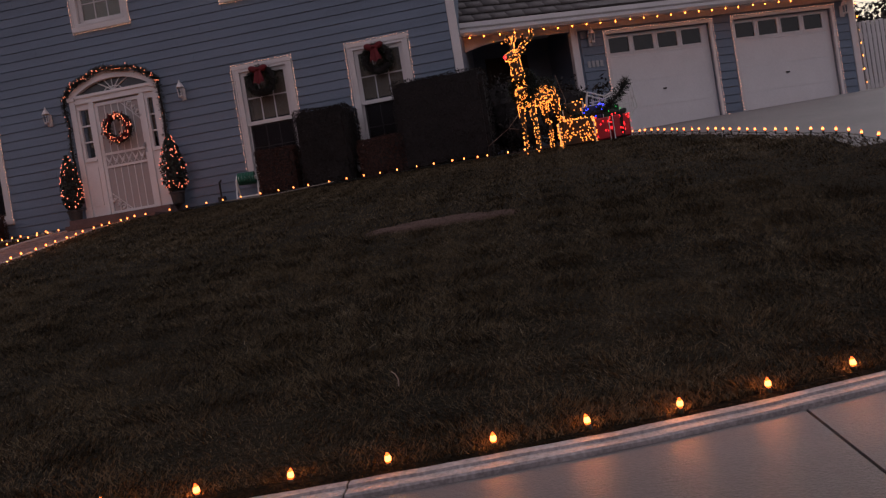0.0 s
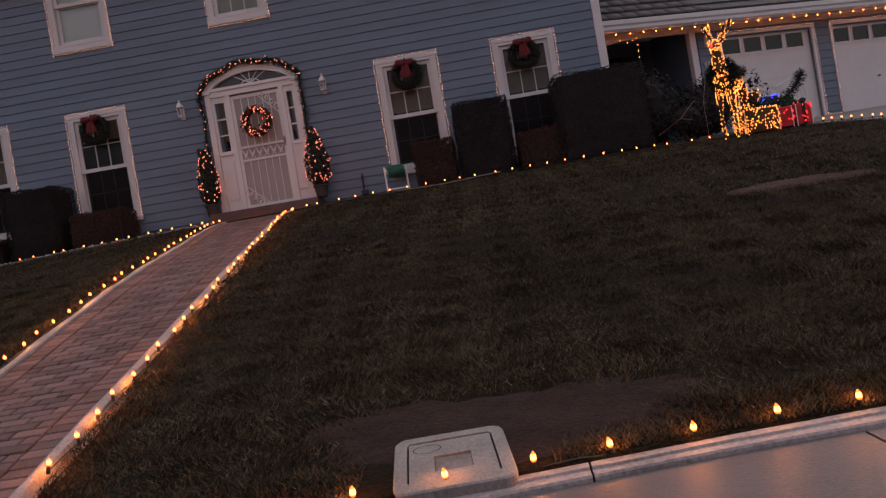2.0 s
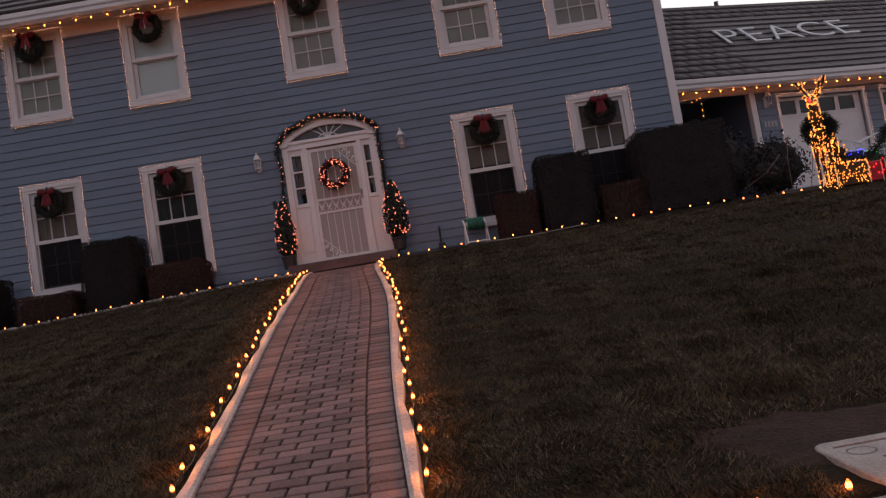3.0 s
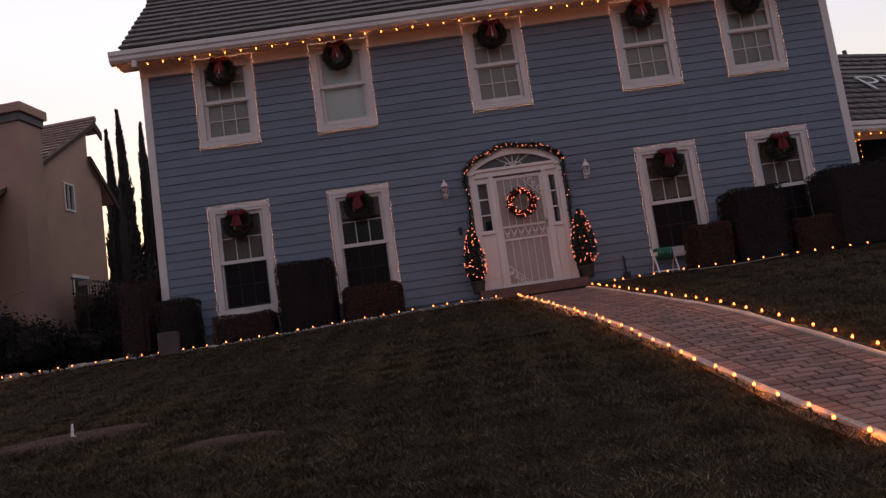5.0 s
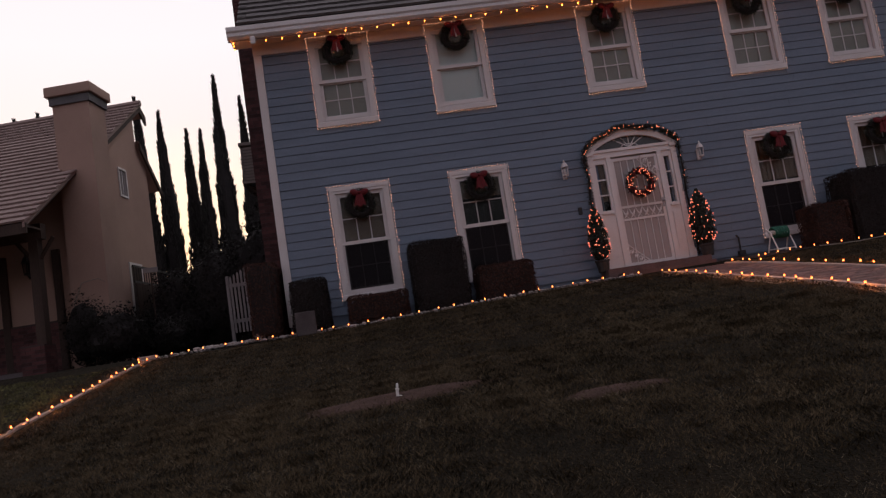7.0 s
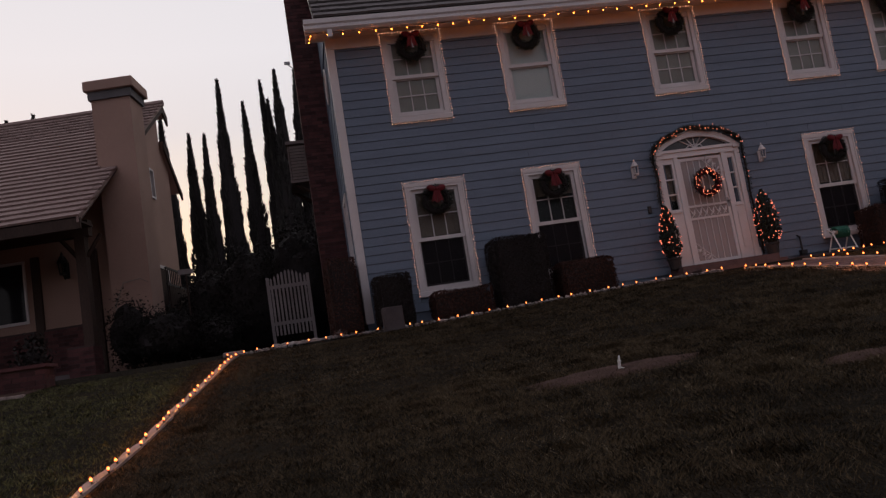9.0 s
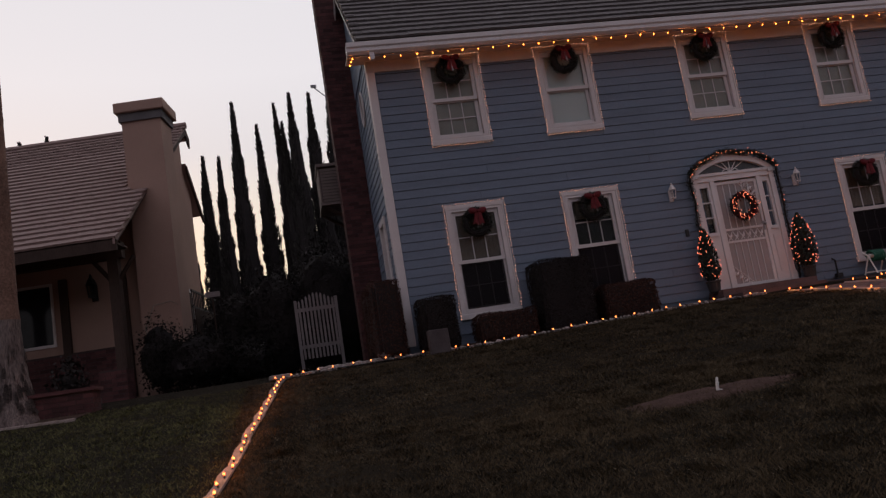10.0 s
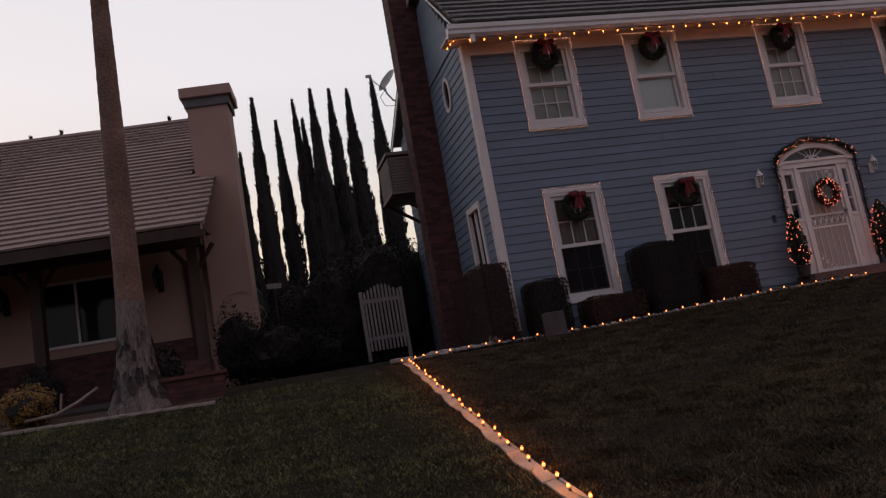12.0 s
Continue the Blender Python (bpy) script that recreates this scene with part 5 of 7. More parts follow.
r = random.Random(12)
rocks = bmesh.new()
for x, y in along(EDGE_L, 0.055):
    for rep in range(2):
        px, py = x + r.uniform(-0.03, 0.03), y + r.uniform(0.03, 0.16)
        s = r.uniform(0.018, 0.045)
        bmesh.ops.create_icosphere(rocks, subdivisions=1, radius=s, matrix=pose(px, py, float(lawn(px, py)) + 0.025, r.uniform(0, 90), r.uniform(0, 90), 0) @ Matrix.Diagonal((1, 0.8, 0.6, 1)))
for k in range(420):
    px, py = r.uniform(-14.1, -12.75), r.uniform(15.1, 16.6)
    s = r.uniform(0.02, 0.05)
    bmesh.ops.create_icosphere(rocks, subdivisions=1, radius=s, matrix=pose(px, py, float(lawn(px, 15.3)) + 0.04, r.uniform(0, 90), 0, 0) @ Matrix.Diagonal((1, 0.8, 0.55, 1)))
tagged(part("pebbles", rocks, M_STONE, None), "grey edging pebbles between bed and lawn", "pebbles", kind="stuff")
st = bmesh.new()
bmesh.ops.create_icosphere(st, subdivisions=3, radius=0.13)
for v in st.verts:
    v.co *= 1 + 0.12 * noise.noise(v.co * 9)
    v.co.z *= 0.85
rock = part("boulder", st, M_STONE, None, smooth=True)
rock.matrix_basis = pose(-12.95, 15.25, float(lawn(-12.95, 15.25)) + 0.09)
tagged(rock, "rounded pale boulder at the bed's edge", "boulder")
blk = bmesh.new()
bevel(bx(blk, (-0.17, -0.08, 0), (0.17, 0.08, 0.40)), 0.012)
ob = part("concrete_block", blk, mat("weathered_block", (0.06, 0.051, 0.052), 0.9, 0.2, 4, 60, 0.4), None)
ob.matrix_basis = pose(-12.12, 14.64, float(lawn(-12.1, 14.64)) - 0.01, -4, 0, 4)
tagged(ob, "upright grey concrete block beside a hedge", "concrete block")
for x in (-8.95, -1.35):          # small pale drain boxes at the wall
    b = bmesh.new()
    bevel(bx(b, (-0.10, -0.06, 0), (0.10, 0.06, 0.20)), 0.015)
    ob = part("utility_box", b, M_STAKEW, None)
    ob.matrix_basis = pose(x, 14.95, 2.05, -20, 0, 0)
    tagged(ob, "small white plastic utility box among the hedges", "utility box", "utility boxes")
b = bmesh.new()
bevel(bx(b, (-0.16, -0.10, 0), (0.16, 0.10, 0.07)), 0.012)
ob = part("valve_box", b, M_LID, None)
ob.matrix_basis = pose(-14.72, 14.6, float(lawn(-14.7, 14.6)) + 0.01, 0, 0, 10)
tagged(ob, "small pale valve box at the lawn corner", "valve box")
# white drip hose in front of the bed
b = bmesh.new()
pts = [(-3.35, 14.02), (-3.0, 14.12), (-2.6, 14.2), (-2.1, 14.22), (-1.6, 14.24)]
tube(b, [(x, y, float(lawn(x, y)) + 0.035 + 0.02 * math.sin(3 * x)) for x, y in pts], 0.010, 6)
tagged(part("hose", b, M_TWIG, None), "pale drip hose lying on the lawn edge", "hose")

# ---------- hedges ----------
g = 1.75
hedge((-13.08, 15.05, g), (-12.58, 17.2, 3.07), "tall dark clipped hedge at the house corner", M_LEAFBR, seed=1)
hedge((-12.33, 14.75, g), (-11.72, 15.4, 2.62), "small dark clipped box hedge by the wall", seed=2)
hedge((-11.38, 14.72, g), (-10.36, 15.35, 2.21), "low brownish clipped hedge under a window", M_LEAFBR, seed=3)
hedge((-10.22, 14.75, g), (-9.27, 15.5, 2.99), "tall dark clipped box hedge between two windows", seed=4)
hedge((-9.12, 14.75, g), (-8.10, 15.4, 2.42), "medium brownish clipped hedge under a window", M_LEAFBR, seed=5, round_=0.2)
g = 1.85
hedge((-2.98, 14.65, g), (-2.30, 15.3, 2.63), "small brownish clipped hedge under a window", M_LEAFBR, seed=6)
hedge((-2.22, 14.62, g), (-1.30, 15.45, 3.16), "tall dark clipped box hedge between two windows", seed=7)
hedge((-1.22, 14.6, g), (-0.38, 15.3, 2.50), "low reddish-brown clipped hedge under a window", M_LEAFBR, seed=8)
hedge((-0.52, 14.55, g), (1.00, 15.55, 3.32), "large dark clipped hedge at the house corner", seed=9)


# ---------- neighbour's house ----------
NBM = pose(-17.57, 19.37, 0, 0, 0, -8) @ pose(17.57, -19.37, 0)          # the house stands turned by 8 degrees
nb = thing("neighbour_house", "tan stucco house with brown tile roof and a big chimney", "house", m=NBM)
NX1 = -17.25            # gable wall
NRY, NRZ = 23.50, 9.04  # ridge
NEY, NEZ = 17.16, 4.79  # front eave
swy = (21.95, 22.42, 6.18, 6.95)
GABLE = Matrix(((0, -1, 0, NX1), (1, 0, 0, 0), (0, 0, 1, 0), (0, 0, 0, 1)))          # local x runs along the gable, local y inwards


def slab(pts, thick):
    """An upright plate in the gable's plane, from its (y, z) outline."""
    bm = bmesh.new()
    va = [bm.verts.new(GABLE @ Vector((y, 0, z))) for y, z in pts]
    vb = [bm.verts.new(GABLE @ Vector((y, thick, z))) for y, z in pts]
    bm.faces.new(va)
    bm.faces.new(vb[::-1])
    for q in range(len(pts)):
        j = (q + 1) % len(pts)
        bm.faces.new((va[q], va[j], vb[j], vb[q]))
    return bm


b = bmesh.new()
holed(b, 19.95, 23.24, 1.6, 7.05, [swy], 0, 0.2, GABLE)
part("wall_side", b, M_STUCCO, nb, "tan stucco gable wall")
part("gable", slab(((20.7, 7.05), (23.24, 7.05), (23.24, 8.74)), 0.2), M_STUCCO, nb)
part("wall_rear_wing", slab(((23.24, 1.6), (23.80, 1.6), (23.80, 7.22), (23.24, 7.72)), 0.2), M_STUCCO, nb)
b = bmesh.new()
va = [b.verts.new(p) for p in ((-30.3, 23.22, 7.92), (-17.14, 23.22, 7.92), (-17.14, 24.50, 6.76), (-30.3, 24.50, 6.76))]
b.faces.new(va)
bmesh.ops.solidify(b, geom=b.faces[:], thickness=0.10)
part("rear_roof", b, M_ROOFN, nb)
b = bmesh.new()
wx = (-21.05, -19.42, 3.25, 4.62)
for r_ in rects(-30, NX1 - 0.2, 1.6, 6.2, [wx]):
    bx(b, (r_[0], 19.8, r_[2]), (r_[1], 20.0, r_[3]))
part("wall_front", b, M_STUCCO, nb)
b = bmesh.new()
bx(b, (-30, 23.60, 1.6), (NX1 - 0.2, 23.80, 7.2))
part("wall_back", b, M_STUCCO, nb)
b = bmesh.new()
bx(b, (-30.2, 19.8, 1.6), (-30, 23.8, 6.4))
part("wall_far", b, M_STUCCO, nb)
# near-black sheet stands in for the unlit room behind the porch window
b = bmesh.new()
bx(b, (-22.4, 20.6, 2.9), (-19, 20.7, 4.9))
part("inner_wall", b, M_ROOMSHADE, nb)
b = bmesh.new()          # side window frame
for r_ in rects(swy[0], swy[1], swy[2], swy[3], [(swy[0] + 0.05, swy[1] - 0.05, swy[2] + 0.05, swy[3] - 0.05)]):
    bx(b, (NX1 - 0.06, r_[0], r_[2]), (NX1 + 0.03, r_[1], r_[3]))
bx(b, (NX1 - 0.04, 22.17, swy[2]), (NX1 + 0.01, 22.20, swy[3]))
w1 = part("window", b, M_TRIM, nb, "small white-framed side window")
b = bmesh.new()
bx(b, (NX1 - 0.06, swy[0], swy[2]), (NX1 - 0.05, swy[1], swy[3]))
part("pane", b, bpy.data.materials["dim_glass"], w1)
b = bmesh.new()
for r_ in rects(*wx, [(wx[0] + 0.05, wx[1] - 0.05, wx[2] + 0.06, wx[3] - 0.05)]):
    bx(b, (r_[0], 19.76, r_[2]), (r_[1], 19.84, r_[3]))
bx(b, (-20.26, 19.77, wx[2]), (-20.22, 19.83, wx[3]))
w2 = part("window", b, M_TRIM, nb, "white-framed sliding porch window")
b = bmesh.new()
bx(b, (wx[0], 19.84, wx[2]), (wx[1], 19.85, wx[3]))
part("pane", b, bpy.data.materials["dim_glass"], w2)
# side door and balcony rail
b = bmesh.new()
bx(b, (NX1 - 0.02, 22.0, 2.3), (NX1 + 0.03, 22.08, 4.48))
bx(b, (NX1 - 0.02, 22.68, 2.3), (NX1 + 0.03, 22.76, 4.48))
bx(b, (NX1 - 0.02, 22.08, 4.40), (NX1 + 0.03, 22.68, 4.48))
part("door_frame", b, M_TRIM, nb, "white painted side door frame")
b = bmesh.new()
bx(b, (NX1, 22.08, 2.3), (NX1 + 0.015, 22.68, 4.40))
part("side_door", b, M_WOODDK, nb)
# chimney chase: broad below, narrow above, stepped cap
CHX0, CHX1, CHY0, CHY1 = -17.50, -16.66, 19.45, 20.25
b = bmesh.new()
bx(b, (CHX0, CHY0, 1.6), (CHX1, CHY1, 7.86))
ch = part("chimney", b, M_STUCCO, nb, "tan stucco chimney with a stepped cap")
b = bmesh.new()
bx(b, (CHX0 - 0.05, CHY0 - 0.05, 7.86), (CHX1 + 0.05, CHY1 + 0.05, 8.05))
part("band", b, mat("grey_chimney_band", (0.115, 0.110, 0.115), 0.9, 0.15, 3, 60, 0.3), ch)
b = bmesh.new()
bx(b, (CHX0 - 0.12, CHY0 - 0.12, 8.05), (CHX1 + 0.12, CHY1 + 0.12, 8.28))
b2 = part("cap", bevel(b, 0.015), M_STUCCO, ch)
b = bmesh.new()
lathe(b, [(0.28, 8.28), (0.26, 8.36), (0.12, 8.40), (0.02, 8.42)], 12, Matrix.Translation(((CHX0 + CHX1) / 2, (CHY0 + CHY1) / 2, 0)))
part("flue_cap", b, M_BLACK, ch)
nrun = Vector((0, NRY - NEY, NRZ - NEZ))
tile_roof("roof_front", nb, slope_matrix((-30.3, NEY, NEZ), (1, 0, 0), nrun), 30.3 - 17.12, nrun.length, M_ROOFN, "brown flat-tile roof", tw=0.33, row=0.27,
          singles=280, cut=(8.6, 13.3), clip=lambda x, y: not (x > 12.80 and 2.6 < y < 3.8))
b = bmesh.new()
va = [b.verts.new(p) for p in ((-30.3, NRY, NRZ), (-17.12, NRY, NRZ), (-17.12, 23.9, 8.75), (-30.3, 23.9, 8.75))]
b.faces.new(va)
bmesh.ops.solidify(b, geom=b.faces[:], thickness=0.12)
part("roof_back", b, M_ROOFN, nb)
b = bmesh.new()
rake(b, -17.18, 20.3, NEZ + (20.3 - NEY) * nrun.z / nrun.y - 0.02, NRY, NRZ - 0.02, 0.05, 0.2)
rake(b, -17.18, 23.9, 8.73, NRY, NRZ - 0.02, 0.05, 0.2)
rake(b, -17.16, 24.48, 6.74, 23.24, 7.86, 0.05, 0.18)
part("rake_board", b, M_WOODDK, nb)
for x, ya, yb in ((-17.16, NEY - 0.02, 19.44), (-17.16, 20.30, NRY)):
    b = bmesh.new()
    rake(b, x, ya, NEZ + (ya - NEY) * nrun.z / nrun.y + 0.010, yb, NEZ + (yb - NEY) * nrun.z / nrun.y + 0.010, 0.04, 0.10)
    part("verge_cap", b, M_ROOFN, nb)
b = bmesh.new()
tube(b, [(-30.3, NRY, NRZ + 0.02), (-17.08, NRY, NRZ + 0.02)], 0.09, 6)
part("ridge_cap", b, M_ROOFN, nb)
b = bmesh.new()
bx(b, (-30.3, NEY + 0.0, NEZ - 0.22), (-17.1, NEY + 0.05, NEZ - 0.01))
bx(b, (-30.3, NEY + 0.05, NEZ - 0.10), (-17.1, NEY + 0.6, NEZ - 0.06))
part("fascia", b, M_WOODDK, nb, "dark brown wooden fascia")
b = bmesh.new()
bx(b, (-30.3, 18.15, 4.63), (-17.35, 18.35, 4.95))
part("porch_beam", b, M_WOODDK, nb)
for x in (-17.55, -20.46, -23.3):
    b = bmesh.new()
    bx(b, (x - 0.10, 18.15, 2.3), (x + 0.10, 18.35, 4.63))
    for sg in (-1, 1):
        tube(b, [(x + sg * 0.09, 18.25, 4.22), (x + sg * 0.40, 18.25, 4.64)], 0.045, 4)
    part("porch_post", b, M_WOODDK, nb, "dark brown wooden porch post")
for x in (-19.18, -17.92):          # timber studs flat against the porch wall
    b = bmesh.new()
    bevel(bx(b, (x - 0.085, 19.70, 1.95), (x + 0.085, 19.80, 4.66)), 0.01)
    part("wall_post", b, M_WOODDK, nb, "dark brown timber stud on the porch wall")
brickwork(nb, (-30, 19.72, 1.6), (-18.0, 19.80, 3.06), ("-y",), limit=0, label="low red brick wainscot")
brickwork(nb, (-17.95, 18.05, 1.6), (-17.45, 18.5, 2.45), ("-y", "+x"), limit=60, label="red brick porch pier")
bm = bmesh.new()
bx(bm, (-30, 18.05, 1.6), (-17.95, 19.7, 1.95))
part("porch_floor", bm, M_CONC, nb)
# low brick planter in front of the porch
pl = thing("brick_planter", "low red brick planter wall at the lawn", "planter")
brickwork(pl, (-18.55, 13.95, 1.5), (-17.35, 14.4, 1.90), ("-y", "+x"), limit=120, label="weathered red brick")
bm = bmesh.new()
bx(bm, (-18.6, 13.9, 1.90), (-17.3, 14.45, 1.95))
part("coping", bm, M_BRICK, pl)


def lantern(m, label, material, group):
    """A wall lantern: bracket, cage and roof."""
    t = thing("wall_lantern", label, "wall lantern", group, m=m)
    b = bmesh.new()
    bx(b, (-0.04, -0.015, -0.16), (0.04, 0.0, 0.06))
    tube(b, [(0, -0.01, -0.10), (0, -0.07, -0.17), (0, -0.12, -0.12)], 0.010, 6)
    part("bracket", b, material, t)
    b = bmesh.new()
    for k in range(6):
        a = 2 * math.pi * k / 6
        tube(b, [(0.045 * math.cos(a), -0.12 + 0.045 * math.sin(a), -0.10), (0.065 * math.cos(a), -0.12 + 0.065 * math.sin(a), 0.06)], 0.006, 4)
    lathe(b, [(0.05, -0.12), (0.055, -0.10), (0.03, -0.09)], 6, pose(0, -0.12, 0))
    part("cage", b, material, t)
    b = bmesh.new()
    lathe(b, [(0.082, 0.055), (0.07, 0.07), (0.045, 0.12), (0.018, 0.15), (0.022, 0.165), (0.004, 0.20)], 6, pose(0, -0.12, 0))
    part("roof", b, material, t)
    b = bmesh.new()
    lathe(b, [(0.040, -0.09), (0.058, 0.055)], 6, pose(0, -0.12, 0))
    part("glass", b, M_GLASS, t)
    return t


big = Matrix.Diagonal((0.98, 0.98, 0.98, 1))
lantern(pose(-4.44, YW - 0.03, 4.05) @ big, "white metal wall lantern beside the entrance", M_TRIM, "white wall lanterns")
lantern(pose(-7.08, YW - 0.03, 4.03) @ big, "white metal wall lantern beside the entrance", M_TRIM, "white wall lanterns")
lantern(GM @ pose(-0.54, -0.03, 4.04) @ big, "white metal wall lantern beside a garage door", M_TRIM, "white wall lanterns")
lantern(GM @ pose(4.93, -0.03, 4.02) @ big, "white metal wall lantern beside a garage door", M_TRIM, "white wall lanterns")
lantern(NBM @ pose(-18.53, 19.79, 4.35) @ Matrix.Diagonal((1.6, 1.6, 1.6, 1)), "black iron lantern on the stucco porch wall", M_BLACK, "black lanterns")
lantern(NBM @ pose(-21.6, 19.79, 4.35) @ Matrix.Diagonal((1.6, 1.6, 1.6, 1)), "black iron lantern on the stucco porch wall", M_BLACK, "black lanterns")

# house number bars, doorbell
for k in range(4):
    b = bmesh.new()
    bx(b, (-0.66 + 0.085 * k, -0.04, 3.48), (-0.60 + 0.085 * k, -0.03, 3.60))
    part("number_bar", b, M_METAL, gar)
b = bmesh.new()
bevel(bx(b, (-0.035, -0.03, -0.07), (0.035, 0, 0.07)), 0.006)
ob = part("doorbell", b, M_BLACK, None)
ob.matrix_basis = pose(-6.90, YW - 0.022, 3.24)
tagged(ob, "small black doorbell on the blue siding", "doorbell")

# ---------- gate, cooler box and dish beside the house ----------
gt = thing("garden_gate", "white picket gate with an arched top", "gate", m=pose(-14.25, 20.5, 0) @ Matrix.Diagonal((0.88, 1, 1, 1)))
r = random.Random(2)
for k in range(10):
    x = 0.05 + 0.097 * k
    top = 3.53 + 0.17 * math.sin(math.pi * (k + 0.5) / 10) ** 1.5
    b = bmesh.new()
    va = [b.verts.new((x + dx, -0.03, z)) for dx, z in ((-0.028, 2.22), (0.028, 2.22), (0.028, top - 0.02), (0.0, top + 0.03), (-0.028, top - 0.02))]
    vb = [b.verts.new(v.co + Vector((0, 0.02, 0))) for v in va]
    b.faces.new(va)
    b.faces.new(vb[::-1])
    for i in range(5):
        b.faces.new((va[i], va[(i + 1) % 5], vb[(i + 1) % 5], vb[i]))
    part("picket", b, M_GATEW, gt)
for z in (2.46, 3.31):
    b = bmesh.new()
    bx(b, (0.0, -0.01, z), (0.97, 0.03, z + 0.08))
    part("rail", b, M_GATEW, gt)
for x in (-0.04, 1.01):
    b = bmesh.new()
    bx(b, (x - 0.04, -0.03, 2.0), (x + 0.04, 0.05, 3.58))
    part("gate_post", b, M_GATEW, gt)

cl = thing("cooler_box", "brown boxed cooler on a bracket at the side wall", "air cooler", m=pose(-13.43, 19.22, 5.44))
b = bmesh.new()
bx(b, (0.03, 0.03, 0.03), (0.95, 1.17, 0.9))
part("body", b, M_WOODDK, cl)
M_COOL = mat("cooler_panel", (0.17, 0.14, 0.13), 0.7, 0.12, 3, 50, 0.2)
for k in range(11):
    b = bmesh.new()
    bx(b, (0.0, 0.04, 0.08 + 0.07 * k), (0.03, 1.16, 0.135 + 0.07 * k), pose(0, 0, 0))
    part("slat", b, M_COOL, cl)
for k in range(11):
    b = bmesh.new()
    bx(b, (0.04, 0.0, 0.08 + 0.07 * k), (0.95, 0.03, 0.135 + 0.07 * k))
    part("slat", b, M_COOL, cl)
b = bmesh.new()
bx(b, (-0.03, -0.03, 0.88), (0.955, 1.2, 0.95))
part("rim", b, M_COOL, cl)
b = bmesh.new()
bx(b, (-0.02, -0.02, 0.0), (0.955, 1.2, 0.06))
part("rim", b, M_COOL, cl)
for y in (0.1, 1.05):
    b = bmesh.new()
    tube(b, [(0.05, y, 0.0), (0.95, y, -0.6)], 0.04, 4)
    part("bracket", b, M_WOODDK, cl)

ds = thing("satellite_dish", "grey satellite dish on a bent mast", "satellite dish", m=pose(-12.70, 21.3, 8.30))
b = bmesh.new()
tube(b, [(0.30, 0, 0.0), (0.12, 0, 0.05), (-0.02, 0, 0.25), (-0.05, 0, 0.42)], 0.025, 7)
part("mast", b, M_METAL, ds)
b = bmesh.new()
rings = []
dm = pose(0.06, -0.02, 0.55, 0, -62, 20)
for q in range(5):
    rr = 0.08 * q + 0.001
    rings.append([b.verts.new(dm @ Vector((rr * math.cos(a) * 0.9, rr * math.sin(a) * 1.1, 0.55 * rr * rr))) for a in [2 * math.pi * k / 24 for k in range(24)]])
for p, q in zip(rings, rings[1:]):
    for k in range(24):
        b.faces.new((p[k], p[(k + 1) % 24], q[(k + 1) % 24], q[k]))
bmesh.ops.solidify(b, geom=b.faces[:], thickness=0.012)
part("dish", b, M_METAL, ds)
b = bmesh.new()
tube(b, [(-0.02, 0, 0.30), (-0.25, -0.05, 0.50), (-0.42, -0.08, 0.66)], 0.014, 6)
part("arm", b, M_METAL, ds)
b = bmesh.new()
bx(b, (-0.50, -0.12, 0.66), (-0.36, -0.05, 0.72))
part("receiver", b, M_METAL, ds)
b = bmesh.new()
tube(b, [(-0.03, 0, 0.36), (-0.2, 0.0, 0.15), (-0.1, 0.0, -0.08), (0.2, 0, -0.10)], 0.008, 5)
part("cable", b, M_BLACK, ds)

# dark iron railing between the neighbour's wall and the gate
ir = thing("iron_railing", "dark iron railing between stucco wall and shrubs", "railing", m=NBM @ pose(-16.92, 21.5, 1.9, 0, 0, 90))
for k in range(17):
    b = bmesh.new()
    tube(b, [(0.145 * k, 0, -0.1), (0.145 * k, 0, 2.38)], 0.012, 5)
    part("bar", b, M_BLACK, ir)
for z in (1.25, 1.97, 2.36):
    b = bmesh.new()
    bx(b, (-0.04, -0.02, z), (2.38, 0.02, z + 0.045))
    part("rail", b, M_BLACK, ir)

fb = thing("side_fence", "dark brown board fence below the iron railing", "fence", m=NBM @ pose(-16.92, 21.5, 1.6, 0, 0, 90))
for k in range(16):
    b = bmesh.new()
    bevel(bx(b, (0.148 * k, -0.045, 0), (0.148 * k + 0.140, -0.02, 2.24 + 0.012 * (k % 3))), 0.004)
    part("board", b, M_WOODDK, fb)
for z in (0.3, 1.9):
    b = bmesh.new()
    bx(b, (0, -0.02, z), (2.36, 0.02, z + 0.09))
    part("cross_rail", b, M_WOODDK, fb)

# block wall that closes the back gardens
b = bmesh.new()
bx(b, (-45, 33.0, 1.6), (-6, 33.2, 4.6))
tagged(part("garden_wall", b, M_STUCCO, None), "plain tan garden wall behind the cypresses", "wall", kind="structure")

# white picket fence beyond the garage
fn = thing("picket_fence", "white slatted fence beside the garage", "fence", m=GM @ pose(5.35, 0.9, 2.15))
for k in range(26):
    b = bmesh.new()
    bx(b, (0.11 * k, 0, 0), (0.11 * k + 0.085, 0.02, 1.75 + 0.01 * (k % 3)))
    part("slat", b, M_TRIM, fn)
for z in (0.3, 1.4):
    b = bmesh.new()
    bx(b, (0, 0.02, z), (2.9, 0.06, z + 0.09))
    part("rail", b, M_TRIM, fn)


